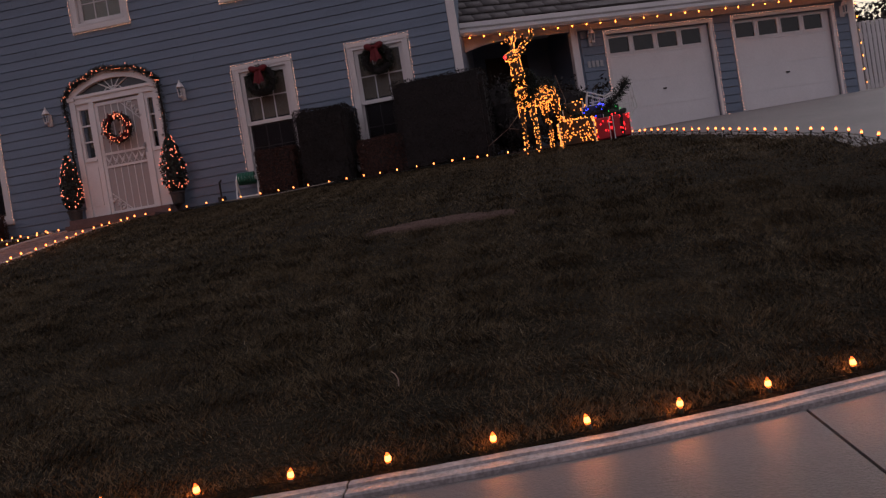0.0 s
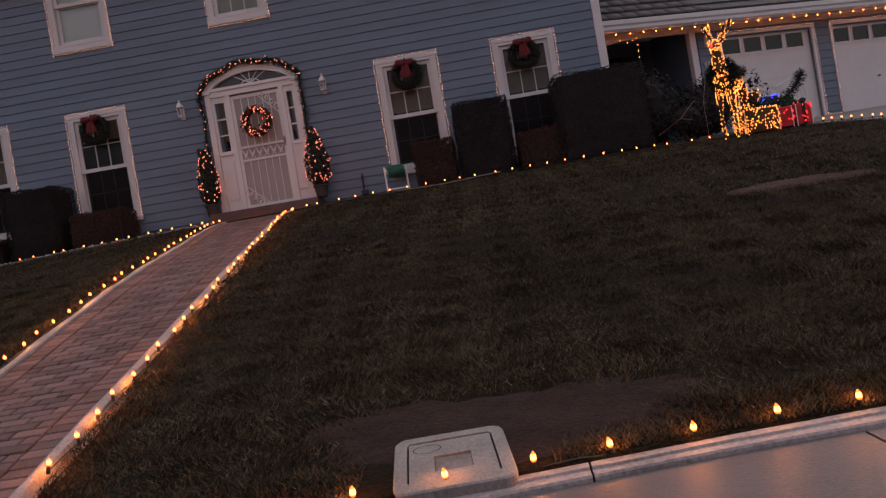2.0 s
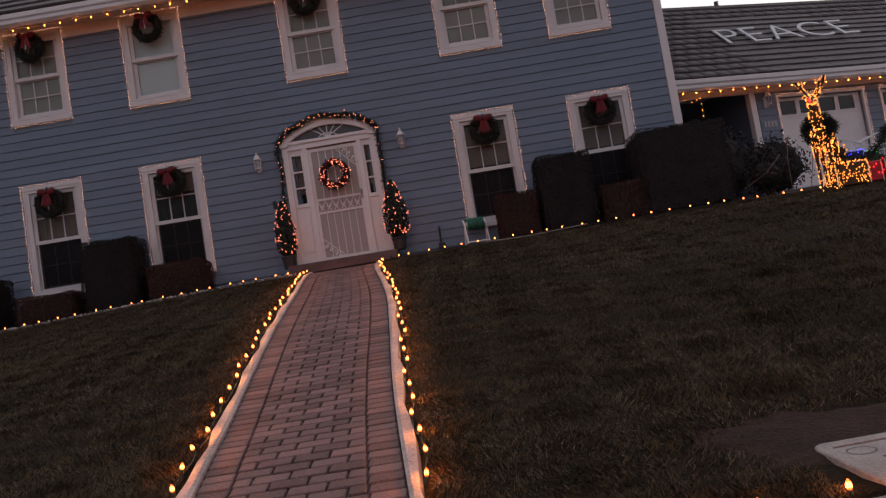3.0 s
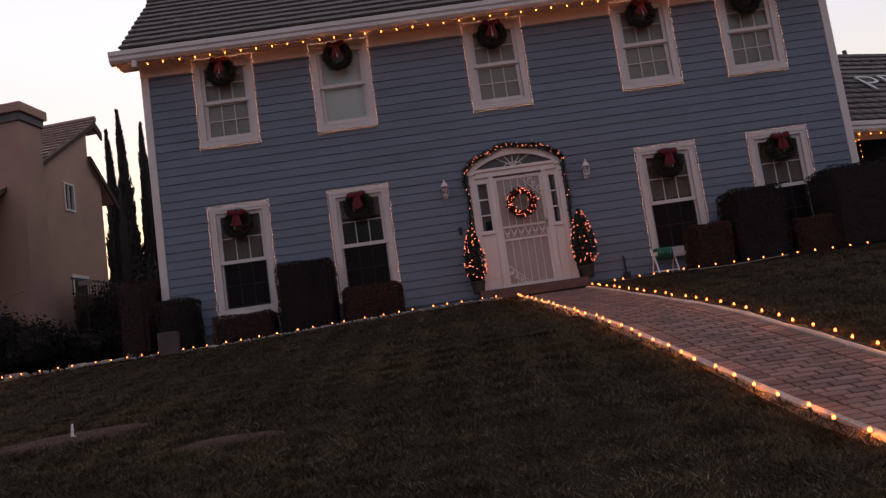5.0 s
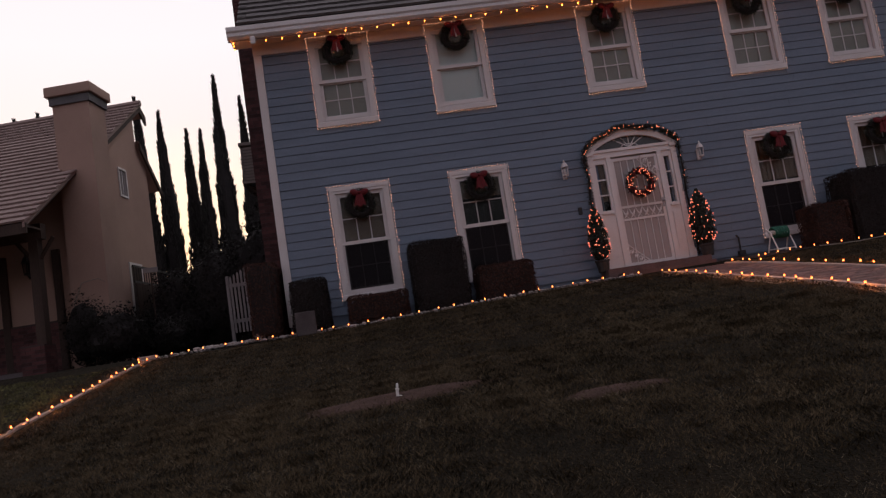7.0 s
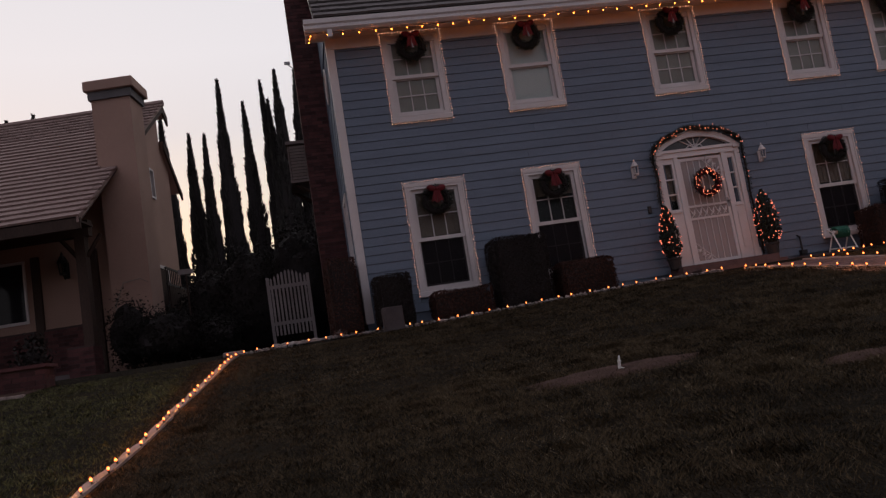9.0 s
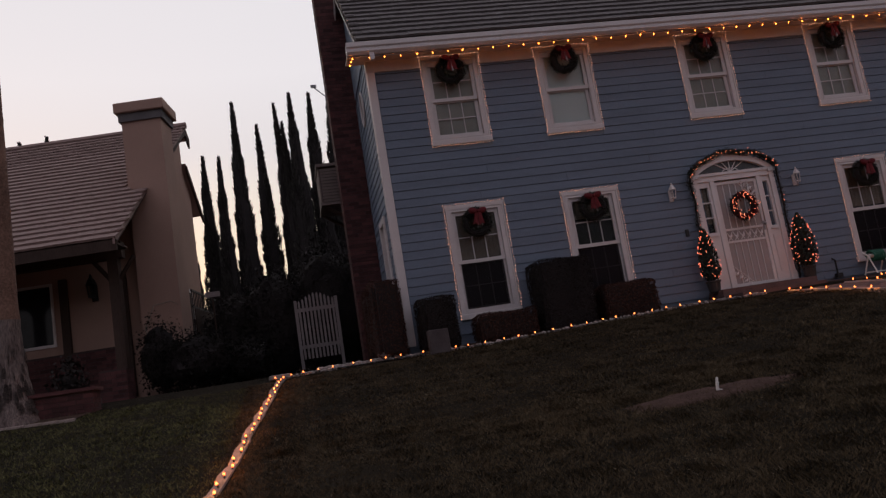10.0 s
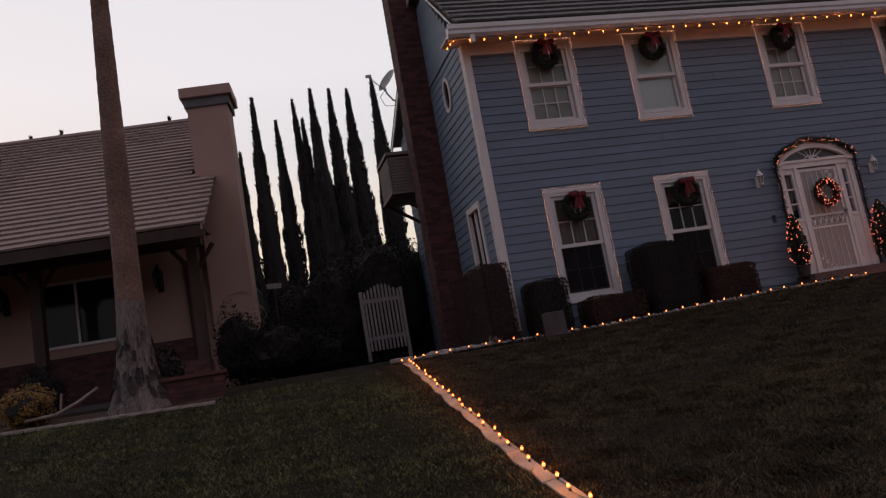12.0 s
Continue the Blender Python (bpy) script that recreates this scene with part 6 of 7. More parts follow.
# ---------- trees and shrubs ----------
def cypress(x, y, z0, tip, seed, wide=0.55):
    """A slender Italian cypress: trunk, dark core and a ragged skin of sprays."""
    rg = np.random.default_rng(seed)
    h = tip - z0
    t = thing("cypress", "tall slender dark Italian cypress against the dusk sky", "tree", "row of cypresses", m=pose(x, y, z0))
    b = bmesh.new()
    tube(b, [(0, 0, -0.2), (0.02, 0, h * 0.4), (0, 0, h * 0.9)], [0.14, 0.09, 0.02], 7)
    part("trunk", b, M_BARK, t)
    n = 6500

    def rad(q):
        return wide * np.clip(q / 0.10, 0.3, 1) * np.clip(1 - q, 0, 1) ** 0.85 * (1 + 0.10 * np.sin(q * 31 + seed) + 0.07 * np.sin(q * 67 + 2 * seed))

    q = rg.random(n) ** 1.05
    a = rg.uniform(0, 2 * np.pi, n)
    gap = 0.8 + 0.2 * np.sin(3 * a + 9 * q + seed)
    rr = rad(q) * gap * rg.uniform(0.86, 1.04, n)
    p = np.stack([rr * np.cos(a) + 0.05 * np.sin(5 * q + seed), rr * np.sin(a), 0.15 + q * (h - 0.15)], 1)
    d = np.stack([0.35 * np.cos(a), 0.35 * np.sin(a), np.ones(n)], 1) + rg.normal(0, 0.16, (n, 3))
    d /= np.linalg.norm(d, axis=1)[:, None]
    side_ = np.cross(d, rg.normal(0, 1, (n, 3)))
    side_ /= np.linalg.norm(side_, axis=1)[:, None]
    L = (0.08 + 0.10 * rg.random(n))[:, None]
    w = 0.30 * L
    v = np.stack([p - d * L * 0.4 - side_ * w * 0.5, p - d * L * 0.4 + side_ * w * 0.5, p + d * L * 0.2 + side_ * w * 0.6, p + d * L], 1).reshape(-1, 3)
    crown = raw("crown", v, np.arange(4 * n).reshape(-1, 4), M_CYP, t)
    tagged(crown, kind="stuff")
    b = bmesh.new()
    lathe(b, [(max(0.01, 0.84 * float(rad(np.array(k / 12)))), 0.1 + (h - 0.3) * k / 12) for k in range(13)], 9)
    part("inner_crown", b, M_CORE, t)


for k, (x, tip, w) in enumerate(((-16.75, 10.30, 0.45), (-16.22, 10.07, 0.38), (-15.58, 12.09, 0.50), (-14.79, 11.38, 0.48), (-14.04, 12.2, 0.42), (-13.82, 11.25, 0.40), (-13.48, 12.17, 0.58),
                                 (-12.82, 12.2, 0.60), (-12.10, 12.4, 0.66), (-11.1, 12.8, 0.62), (-18.92, 10.97, 0.45), (-18.28, 11.55, 0.5), (-17.60, 11.05, 0.48),
                                 (-22.86, 11.6, 0.4), (-22.37, 11.3, 0.4), (-21.83, 11.5, 0.4), (-10.2, 12.2, 0.6), (-19.8, 9.6, 0.5), (-20.6, 9.4, 0.5))):
    cypress(x + 0.03, 30.5 + 0.5 * math.sin(5 * k), 2.0, tip, 20 + k, 1.32 * w)
# far shrubs close the row at its foot
rg = np.random.default_rng(5)


def shrub(c, s, label, material, n, size=0.035, seed=1, name="shrub", core=0.72, group="", cat="shrub"):
    """A loose shrub: stems, a dark heart and leaves with an uneven outline."""
    q = np.random.default_rng(seed)
    t = thing(name, label, cat, group, m=pose(*c))
    b = bmesh.new()
    for k in range(5):
        a = q.uniform(0, 6.28)
        tube(b, [(0, 0, 0), (0.3 * s[0] * math.cos(a), 0.3 * s[1] * math.sin(a), s[2] * 0.6), (0.7 * s[0] * math.cos(a), 0.7 * s[1] * math.sin(a), s[2] * 1.3)], [0.03, 0.02, 0.008], 5)
    part("stem", b, M_TWIG if material is M_BLOOM else M_WOODDK, t)
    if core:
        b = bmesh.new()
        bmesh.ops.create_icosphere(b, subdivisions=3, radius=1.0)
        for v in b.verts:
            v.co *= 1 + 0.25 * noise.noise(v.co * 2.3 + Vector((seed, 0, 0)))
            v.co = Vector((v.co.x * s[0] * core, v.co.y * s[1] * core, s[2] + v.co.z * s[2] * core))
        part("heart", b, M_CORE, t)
    d = q.normal(0, 1, (n, 3))
    d /= np.linalg.norm(d, axis=1)[:, None]
    lump = 1 + 0.16 * np.sin(4 * d[:, 0] + seed) * np.sin(5 * d[:, 2] + 2) + 0.12 * np.sin(9 * d[:, 1] + 3 * d[:, 2])
    rr = lump * q.uniform(0.62, 1.02, n)
    p = d * rr[:, None] * np.array(s) + np.array([0, 0, s[2]])
    v, f = leaf_cloud(n, p, d, size, q)
    tagged(raw("foliage", v, f, material, t), kind="stuff")
    return t


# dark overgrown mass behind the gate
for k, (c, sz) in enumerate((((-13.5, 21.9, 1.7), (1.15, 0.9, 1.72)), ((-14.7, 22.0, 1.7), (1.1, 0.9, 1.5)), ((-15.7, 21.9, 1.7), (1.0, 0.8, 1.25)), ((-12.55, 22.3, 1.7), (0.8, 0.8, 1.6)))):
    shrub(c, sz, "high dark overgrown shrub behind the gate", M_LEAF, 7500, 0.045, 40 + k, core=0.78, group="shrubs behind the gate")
sg = bmesh.new()
bevel(bx(sg, (-0.17, -0.01, -0.06), (0.17, 0.01, 0.06)), 0.004)
sgo = part("sign_plate", sg, M_GATEW, None)
sgo.matrix_basis = pose(-16.13, 20.97, 4.06, 0, 0, 10)
tagged(sgo, "small plain white plate on a post among shrubs", "sign")
pb = bmesh.new()
tube(pb, [(0, 0.02, -2.3), (0, 0.02, 0.05)], 0.02, 6)
part("post", pb, M_WOODDK, sgo)
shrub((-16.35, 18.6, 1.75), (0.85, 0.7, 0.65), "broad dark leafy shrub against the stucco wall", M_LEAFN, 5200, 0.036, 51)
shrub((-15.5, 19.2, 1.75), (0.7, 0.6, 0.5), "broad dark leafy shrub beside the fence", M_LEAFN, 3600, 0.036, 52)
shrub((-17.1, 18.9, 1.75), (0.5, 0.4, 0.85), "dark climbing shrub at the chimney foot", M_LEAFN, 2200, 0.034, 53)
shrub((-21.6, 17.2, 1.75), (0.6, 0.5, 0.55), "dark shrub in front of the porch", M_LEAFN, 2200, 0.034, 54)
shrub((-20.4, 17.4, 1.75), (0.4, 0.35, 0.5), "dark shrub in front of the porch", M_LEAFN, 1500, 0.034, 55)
shrub((-18.3, 16.6, 1.7), (0.35, 0.3, 0.5), "thin dark shrub in the porch planter", M_LEAF, 500, 0.05, 56, core=0.4)
shrub((-19.88, 14.15, 1.58), (0.33, 0.31, 0.28), "round yellow-leaved shrub in the palm bed", M_BLOOM, 9500, 0.019, 57, core=0.86)
b = bmesh.new()          # bare bowed vine on the chimney
tube(b, [(-17.35, 19.3, 2.6), (-17.4, 19.3, 3.3), (-17.2, 19.3, 3.75), (-16.85, 19.3, 3.8), (-16.7, 19.3, 3.7)], [0.02, 0.018, 0.014, 0.01, 0.006], 5)
tagged(part("vine", b, M_TWIG, None), "bare bowed vine against the chimney", "vine")
# shrubs between the house corner and the garage
shrub((1.25, 15.9, 1.85), (0.65, 0.5, 0.78), "dark rounded shrub at the porch", M_LEAF, 2200, 0.035, 61)
shrub((2.25, 16.0, 1.85), (0.6, 0.5, 0.62), "dark rounded shrub at the porch", M_LEAF, 2200, 0.035, 62)
shrub((1.6, 14.75, 1.82), (0.45, 0.35, 0.42), "dark bare-twigged shrub behind the lit deer", M_LEAF, 900, 0.03, 63, core=0.5)
shrub((2.85, 15.0, 1.85), (0.20, 0.18, 0.52), "thin leafy sapling beside the sleigh", M_LEAF, 200, 0.05, 64, core=0)
b = bmesh.new()
for pts in ([(0.95, 14.1, 2.0), (1.3, 13.95, 2.2), (1.55, 13.95, 2.45)], [(1.3, 14.0, 2.2), (1.45, 13.9, 2.15)], [(1.75, 14.2, 1.9), (1.72, 14.1, 2.4), (1.8, 14.1, 2.75)], [(2.1, 14.3, 1.9), (2.2, 14.2, 2.5), (2.1, 14.2, 2.9)]):
    tube(b, pts, 0.006, 5)
tagged(part("bare_branches", b, M_BARK, None), "thin bare branches behind the lit deer", "branch")
# trees beyond the fence on the garage side
for k, (c, s, n) in enumerate((((9.3, 22.5, 2.2), (0.8, 0.8, 1.25), 1600), ((10.8, 23.5, 2.2), (1.1, 1.0, 1.5), 1800), ((13.5, 26, 2.2), (1.6, 1.4, 1.9), 1800))):
    shrub(c, s, "dark garden tree beyond the white fence", M_LEAF, n, 0.07, 70 + k, name="garden_tree", cat="tree", core=0.6)

# ---------- palm with its bed ----------
pm = thing("palm_tree", "tall palm trunk with grey flared base and brown bark", "tree", m=pose(-18.50, 14.05, 1.62))
b = bmesh.new()
rg2 = random.Random(3)
prof = [(0.45, -0.1), (0.38, 0.08), (0.29, 0.35), (0.235, 0.75), (0.20, 1.2), (0.178, 1.7), (0.168, 2.6), (0.155, 3.8), (0.14, 5.0), (0.12, 6.2), (0.115, 8.5), (0.12, 11.5)]
rings, N = [], 22
seg = []
for (r0, z0), (r1, z1) in zip(prof, prof[1:]):
    m_ = max(2, int((z1 - z0) / 0.11))
    seg += [(r0 + (r1 - r0) * i / m_, z0 + (z1 - z0) * i / m_) for i in range(m_)]
for i, (rr, z) in enumerate(seg):
    cx = 0.02 + 0.010 * z
    rough = 0.10 if z < 0.9 else 0.03
    rings.append([b.verts.new((cx + rr * (1 + rough * noise.noise(Vector((k * 0.9, z * 5, 0))) + 0.03 * (i % 2)) * math.cos(2 * math.pi * k / N),
                               rr * (1 + rough * noise.noise(Vector((k * 0.9, z * 5, 7))) + 0.03 * (i % 2)) * math.sin(2 * math.pi * k / N), z)) for k in range(N)])
cutz = next(i for i, (rr, z) in enumerate(seg) if z > 1.42)
foot = bmesh.new()
fr_ = [[foot.verts.new(v.co) for v in ring] for ring in rings[:cutz + 1]]
for bm_, rs_ in ((foot, fr_), (b, rings[cutz:])):
    for p, q in zip(rs_, rs_[1:]):
        for k in range(N):
            bm_.faces.new((p[k], p[(k + 1) % N], q[(k + 1) % N], q[k]))
b.faces.new(rings[-1])
for ring in rings[:cutz]:
    for v in ring:
        b.verts.remove(v)
M_PALM = mat("palm_trunk_bark", (0.115, 0.064, 0.046), 0.95, 0.25, 2.2, 30, 0.8, tint=(0.24, 0.148, 0.110), bump_dist=0.03)
M_PALMG = mat("weathered_palm_foot", (0.060, 0.048, 0.046), 0.95, 0.35, 3.0, 24, 1.0, tint=(0.24, 0.195, 0.180), streak=(2.2, 2.2, 0.5), bump_dist=0.03)
part("trunk", b, M_PALM, pm, "brown ringed bark", smooth=True)
part("trunk_foot", foot, M_PALMG, pm, "flared grey weathered foot", smooth=True)
M_SCAB = mat("peeling_palm_bark", (0.040, 0.030, 0.028), 0.95, 0.35, 6, 40, 0.8, tint=(0.14, 0.115, 0.105))
b = bmesh.new()          # peeling bark plates round the foot
for k in range(120):
    a, z0, h = rg2.uniform(0, 6.28), 0.05 + 0.8 * rg2.random() ** 1.5, rg2.uniform(0.06, 0.24)
    w = rg2.uniform(0.04, 0.14)
    quad = []
    for dz, ww, out in ((0, 0.6, 0.016), (h * 0.5, 1.0, 0.012), (h, 0.5, 0.004)):
        z = z0 + dz
        rr = float(np.interp(z, [p[1] for p in prof], [p[0] for p in prof])) * 1.05 + out
        quad.append([b.verts.new((0.02 + 0.010 * z + q * math.cos(a + s_ * w * ww), q * math.sin(a + s_ * w * ww), z + rg2.uniform(-0.02, 0.02))) for s_ in (-1, 0, 1) for q in (rr,)])
    for p, q in zip(quad, quad[1:]):
        for i in range(2):
            b.faces.new((p[i], p[i + 1], q[i + 1], q[i]))
bmesh.ops.solidify(b, geom=b.faces[:], thickness=0.008)
tagged(part("peeling_bark", b, M_SCAB, pm, "dark peeling bark round the foot"), kind="stuff")
fv, ff = [], []
for k in range(34):
    a, up = rg2.uniform(0, 6.28), rg2.uniform(-0.5, 1.0)
    L = rg2.uniform(0.9, 1.4)
    d = np.array([math.cos(a) * math.cos(up), math.sin(a) * math.cos(up), math.sin(up)])
    s_ = np.array([-math.sin(a), math.cos(a), 0])
    o = np.array([0.13, 0, 11.4])
    for j in range(9):
        g_ = (j - 4) / 4
        tipv = o + d * L + s_ * g_ * 0.55 - np.array([0, 0, 0.25 * abs(g_) + 0.2])
        mid = o + d * L * 0.45
        i0 = len(fv)
        fv += [mid - s_ * 0.03, mid + s_ * 0.03, tipv]
        ff.append((i0, i0 + 1, i0 + 2))
tagged(raw("fronds", fv, ff, M_LEAF, pm), kind="stuff")
es = thing("bed_edging", "pale scalloped concrete edging stones", "edging", kind="structure")
for k in range(13):
    q = k / 12
    x, y = -20.3 + 2.7 * q, 13.80 - 0.35 * q
    b = bmesh.new()
    bevel(bx(b, (-0.112, -0.045, -0.03), (0.112, 0.045, 0.025)), 0.008)
    o = part("edging_stone", b, M_EDGE, es)
    o.matrix_basis = pose(x, y, float(lawn(x, y)) + 0.01, 0, 0, -7 + 4 * math.sin(k))
b = bmesh.new()
tube(b, [(-19.9, 13.95, 1.68), (-19.5, 13.85, 1.70), (-19.25, 14.0, 1.82), (-19.0, 14.1, 1.98)], 0.022, 6)
tube(b, [(-19.45, 13.9, 1.7), (-19.4, 13.8, 1.95)], 0.015, 5)
tagged(part("driftwood", b, M_TWIG, None), "pale bent root lying in the palm bed", "driftwood")
b = bmesh.new()
bm_y = [(-20.3, 13.85), (-17.5, 13.5), (-17.35, 13.95), (-18.5, 14.5), (-20.4, 14.6)]
b.faces.new([b.verts.new((x, y, float(lawn(x, y)) + 0.02)) for x, y in bm_y])
tagged(part("soil_bed", b, M_SOIL, None), "dark soil round the palm", "flower bed", kind="structure")


# ---------- festive lights ----------
def bulb_mesh(shell, core):
    """A pointed glass bulb; core: its brighter middle."""
    b = bmesh.new()
    lathe(b, [(0.006, 0.028), (0.0125, 0.040), (0.0135, 0.049), (0.010, 0.062), (0.003, 0.074)], 8)
    if core:
        for f_ in b.faces:
            if 0.040 < f_.calc_center_median().z < 0.057:
                f_.material_index = 1
    bulb = mesh("bulb", b, shell, True)
    if core:
        bulb.materials.append(core)
    b = bmesh.new()
    lathe(b, [(0.009, -0.012), (0.011, -0.010), (0.011, 0.026), (0.0085, 0.032)], 8)
    return bulb, mesh("socket", b, M_SOCKET, True)


BULB, SOCKET = bulb_mesh(G_SHELL, G_CORE)
EAVE_BULB, EAVE_SOCKET = bulb_mesh(G_C9, None)
spill = bpy.data.lights.new("bulb_light", "POINT")
spill.energy, spill.color, spill.shadow_soft_size = 1.0, (1.0, 0.27, 0.045), 0.012
spill_walk = bpy.data.lights.new("walk_bulb_light", "POINT")
spill_walk.energy, spill_walk.color, spill_walk.shadow_soft_size = 2.4, (1.0, 0.25, 0.04), 0.012
spill_eave = bpy.data.lights.new("eave_bulb_light", "POINT")
spill_eave.energy, spill_eave.color, spill_eave.shadow_soft_size = 0.26, (1.0, 0.27, 0.045), 0.012
MINI_V = np.array([(1, 0, 0), (-1, 0, 0), (0, 1, 0), (0, -1, 0), (0, 0, 1.5), (0, 0, -1.5)], float)
MINI_F = np.array([(0, 2, 4), (2, 1, 4), (1, 3, 4), (3, 0, 4), (2, 0, 5), (1, 2, 5), (3, 1, 5), (0, 3, 5)])


def minis(name, pts, size, material, parent):
    """Tiny bulbs, joined."""
    pts = np.asarray(pts, float)
    v = (pts[:, None, :] + MINI_V[None] * size).reshape(-1, 3)
    f = (np.arange(len(pts))[:, None, None] * 6 + MINI_F[None]).reshape(-1, 3)
    return tagged(raw(name, v, f, material, parent), kind="stuff")


def c9_string(pts, label, group, seed, hang=False, lean=16, scale=0.82, wire=True, eave=False, lamps=None):
    """Large bulbs in sockets along a wire; hang: bulbs point down; lamps: every how many bulbs a lamp spills light."""
    q = random.Random(seed)
    t = thing("light_string", label, "string lights", group)
    if wire:
        b = bmesh.new()
        line = []
        for p, p2 in zip(pts, pts[1:]):
            p, p2 = Vector(p), Vector(p2)
            line += [p, (p + p2) / 2 + Vector((q.uniform(-0.02, 0.02), q.uniform(-0.015, 0.015), q.uniform(-0.012, 0.012)))]
        line.append(Vector(pts[-1]))
        tube(b, [v + Vector((0, 0, 0.002)) for v in line], 0.004, 4)
        part("wire", b, M_SOCKET, t)
    for n_, p in enumerate(pts):
        m = pose(*p, q.uniform(-lean, lean) + (180 if hang else 0), q.uniform(-lean, lean), q.uniform(0, 360)) @ Matrix.Scale(scale, 4)
        o = shared("bulb", EAVE_BULB if eave else BULB, t, m)
        shared("socket", EAVE_SOCKET if eave else SOCKET, o, Matrix.Identity(4))
        if lamps and n_ % lamps == 0:
            o.visible_shadow = False
            la = new("bulb_light", spill_eave if eave else spill_walk if lamps == 2 else spill)
            la.matrix_world = m @ pose(0, 0, 0.050)
    return t


def on_ground(pl, dz=0.02):
    return [(x, y, float(lawn(x, y)) + dz) for x, y in pl]


def jitter(pl, a, seed):
    q = random.Random(seed)
    return [(x + q.uniform(-a, a), y + q.uniform(-a, a)) for x, y in pl]


kx = [-3.52, -3.19, -2.87, -2.54, -2.21, -1.90, -1.61, -1.30, -0.98, -0.67, -0.31, -0.13, 0.13, 0.47, 0.79, 1.13, 1.49, 1.83, 2.16, 2.50, 2.86, 3.22, 3.55, 3.9, 4.2]
c9_string(on_ground([(x, float(kerb_y(x)) + 0.01 + 0.01 * math.sin(5 * x)) for x in kx], -0.012), "string of warm white bulbs along the lawn's kerb", "lawn light strings", 1, lean=9, scale=0.88, lamps=1)
c9_string([(x, float(kerb_y(x)) + 0.03, float(lawn(x, kerb_y(x) + 0.03)) - 0.005) for x in np.arange(-15.1, -5.6, 0.372)], "string of warm white bulbs along the lawn's kerb", "lawn light strings", 2, lean=9, scale=0.8)
wy = np.arange(4.3, 14.0, 0.30)
c9_string([(walk_r(y) + 0.10 + 0.018 * math.sin(7 * y), y, walk_z(y) + 0.015) for y in wy], "string of warm white bulbs along the paved walk", "lawn light strings", 3, lamps=2)
c9_string([(walk_l(y) - 0.10 + 0.02 * math.sin(6 * y), y, walk_z(y) + 0.015) for y in wy], "string of warm white bulbs along the paved walk", "lawn light strings", 4, lamps=2)
c9_string(on_ground(jitter([(x, y - 0.03) for x, y in along(EDGE_L, 0.29)], 0.05, 1), 0.03), "string of warm white bulbs along the planting bed", "lawn light strings", 5)
c9_string(on_ground(jitter([(x, y - 0.03) for x, y in along(EDGE_R, 0.29)], 0.05, 2), 0.03), "string of warm white bulbs along the planting bed", "lawn light strings", 6)
by = np.arange(5.0, 14.7, 0.30)
c9_string([(-15.19 + 0.085 * (y - 8.2) + 0.015 * math.sin(8 * y), y, float(lawn(-15.1, y)) + 0.015) for y in by], "string of warm white bulbs along the mow strip", "lawn light strings", 7, lamps=2)
dr = along([(2.9, 13.4), (3.07, 13.3), (3.4, 12.4), (3.8, 11.2), (4.1, 10.1), (4.35, 9.4), (4.52, 8.8), (4.75, 8.2), (5.1, 7.4), (5.5, 6.5), (6.0, 5.6)], 0.18)
c9_string(on_ground([(x - 0.03, y) for x, y in dr], 0.03), "string of warm white bulbs along the driveway edge", "lawn light strings", 8)
c9_string([(HX0 - 0.33, 15.48, 7.13), (HX0 - 0.33, 15.32, 7.13)] + [(x, EAV_Y + 0.03, 7.115) for x in np.arange(HX0 - 0.30, HX1 + 0.25, 0.29)], "string of warm white bulbs under the main eave", "eave light strings", 9, hang=True, lean=20, wire=True, scale=0.74, eave=True, lamps=3)
c9_string([tuple(GM @ Vector((u, -0.44, 4.25))) for u in np.arange(-3.0, GU1 + 0.25, 0.285)], "string of warm white bulbs under the garage eave", "eave light strings", 11, hang=True, lean=20, scale=0.74, eave=True, lamps=3)
c9_string([tuple(GM @ Vector((GU1 + 0.06, -0.05, z))) for z in np.arange(2.25, 4.25, 0.27)], "string of warm white bulbs down the garage corner", "eave light strings", 12, hang=True, scale=0.74, eave=True)


def mini_outline(corners, label, group, wire=None, step=0.058, size=0.0062, m=None, seed=1, glow_mat=None):
    """A thin string of tiny bulbs along a polyline in space."""
    q = np.random.default_rng(seed)
    t = thing("mini_light_string", label, "string lights", group, m=m)
    b = bmesh.new()
    tube(b, corners, 0.003, 4)
    part("wire", b, wire or M_WIREW, t)
    pts = []
    for a, c in zip(corners, corners[1:]):
        a, c = np.array(a), np.array(c)
        n = max(1, int(np.linalg.norm(c - a) / step))
        pts += [a + (c - a) * k / n + q.normal(0, 0.006, 3) for k in range(n)]
    minis("mini_bulb", pts, size, glow_mat or G_MINI, t)


yl = YW - 0.065
for k, (a, b_) in enumerate(LOWER):
    z0 = LZ[0] + 0.02
    mini_outline([(a + 0.005, yl, z0), (a + 0.005, yl, LZ[1] + 0.0), (b_ - 0.005, yl, LZ[1] + 0.0), (b_ - 0.005, yl, z0)], "string of tiny warm lights round a lower window", "window light strings", seed=k)
for k, (a, b_) in enumerate(UPPER):
    mini_outline([(a - 0.02, yl, UZ[1]), (a - 0.02, yl, UZ[0] - 0.015), (b_ + 0.02, yl, UZ[0] - 0.015), (b_ + 0.02, yl, UZ[1]), (a - 0.02, yl - 0.01, UZ[1] + 0.0)], "string of tiny warm lights round an upper window", "window light strings", seed=10 + k)
for k, (a, b_) in enumerate(gdoors):
    mini_outline([(a - 0.07, -0.065, 2.22), (a - 0.07, -0.065, GZT + 0.07), (b_ + 0.07, -0.065, GZT + 0.07), (b_ + 0.07, -0.065, 2.20)], "string of tiny warm lights round a garage door", "window light strings", m=GM, seed=20 + k)
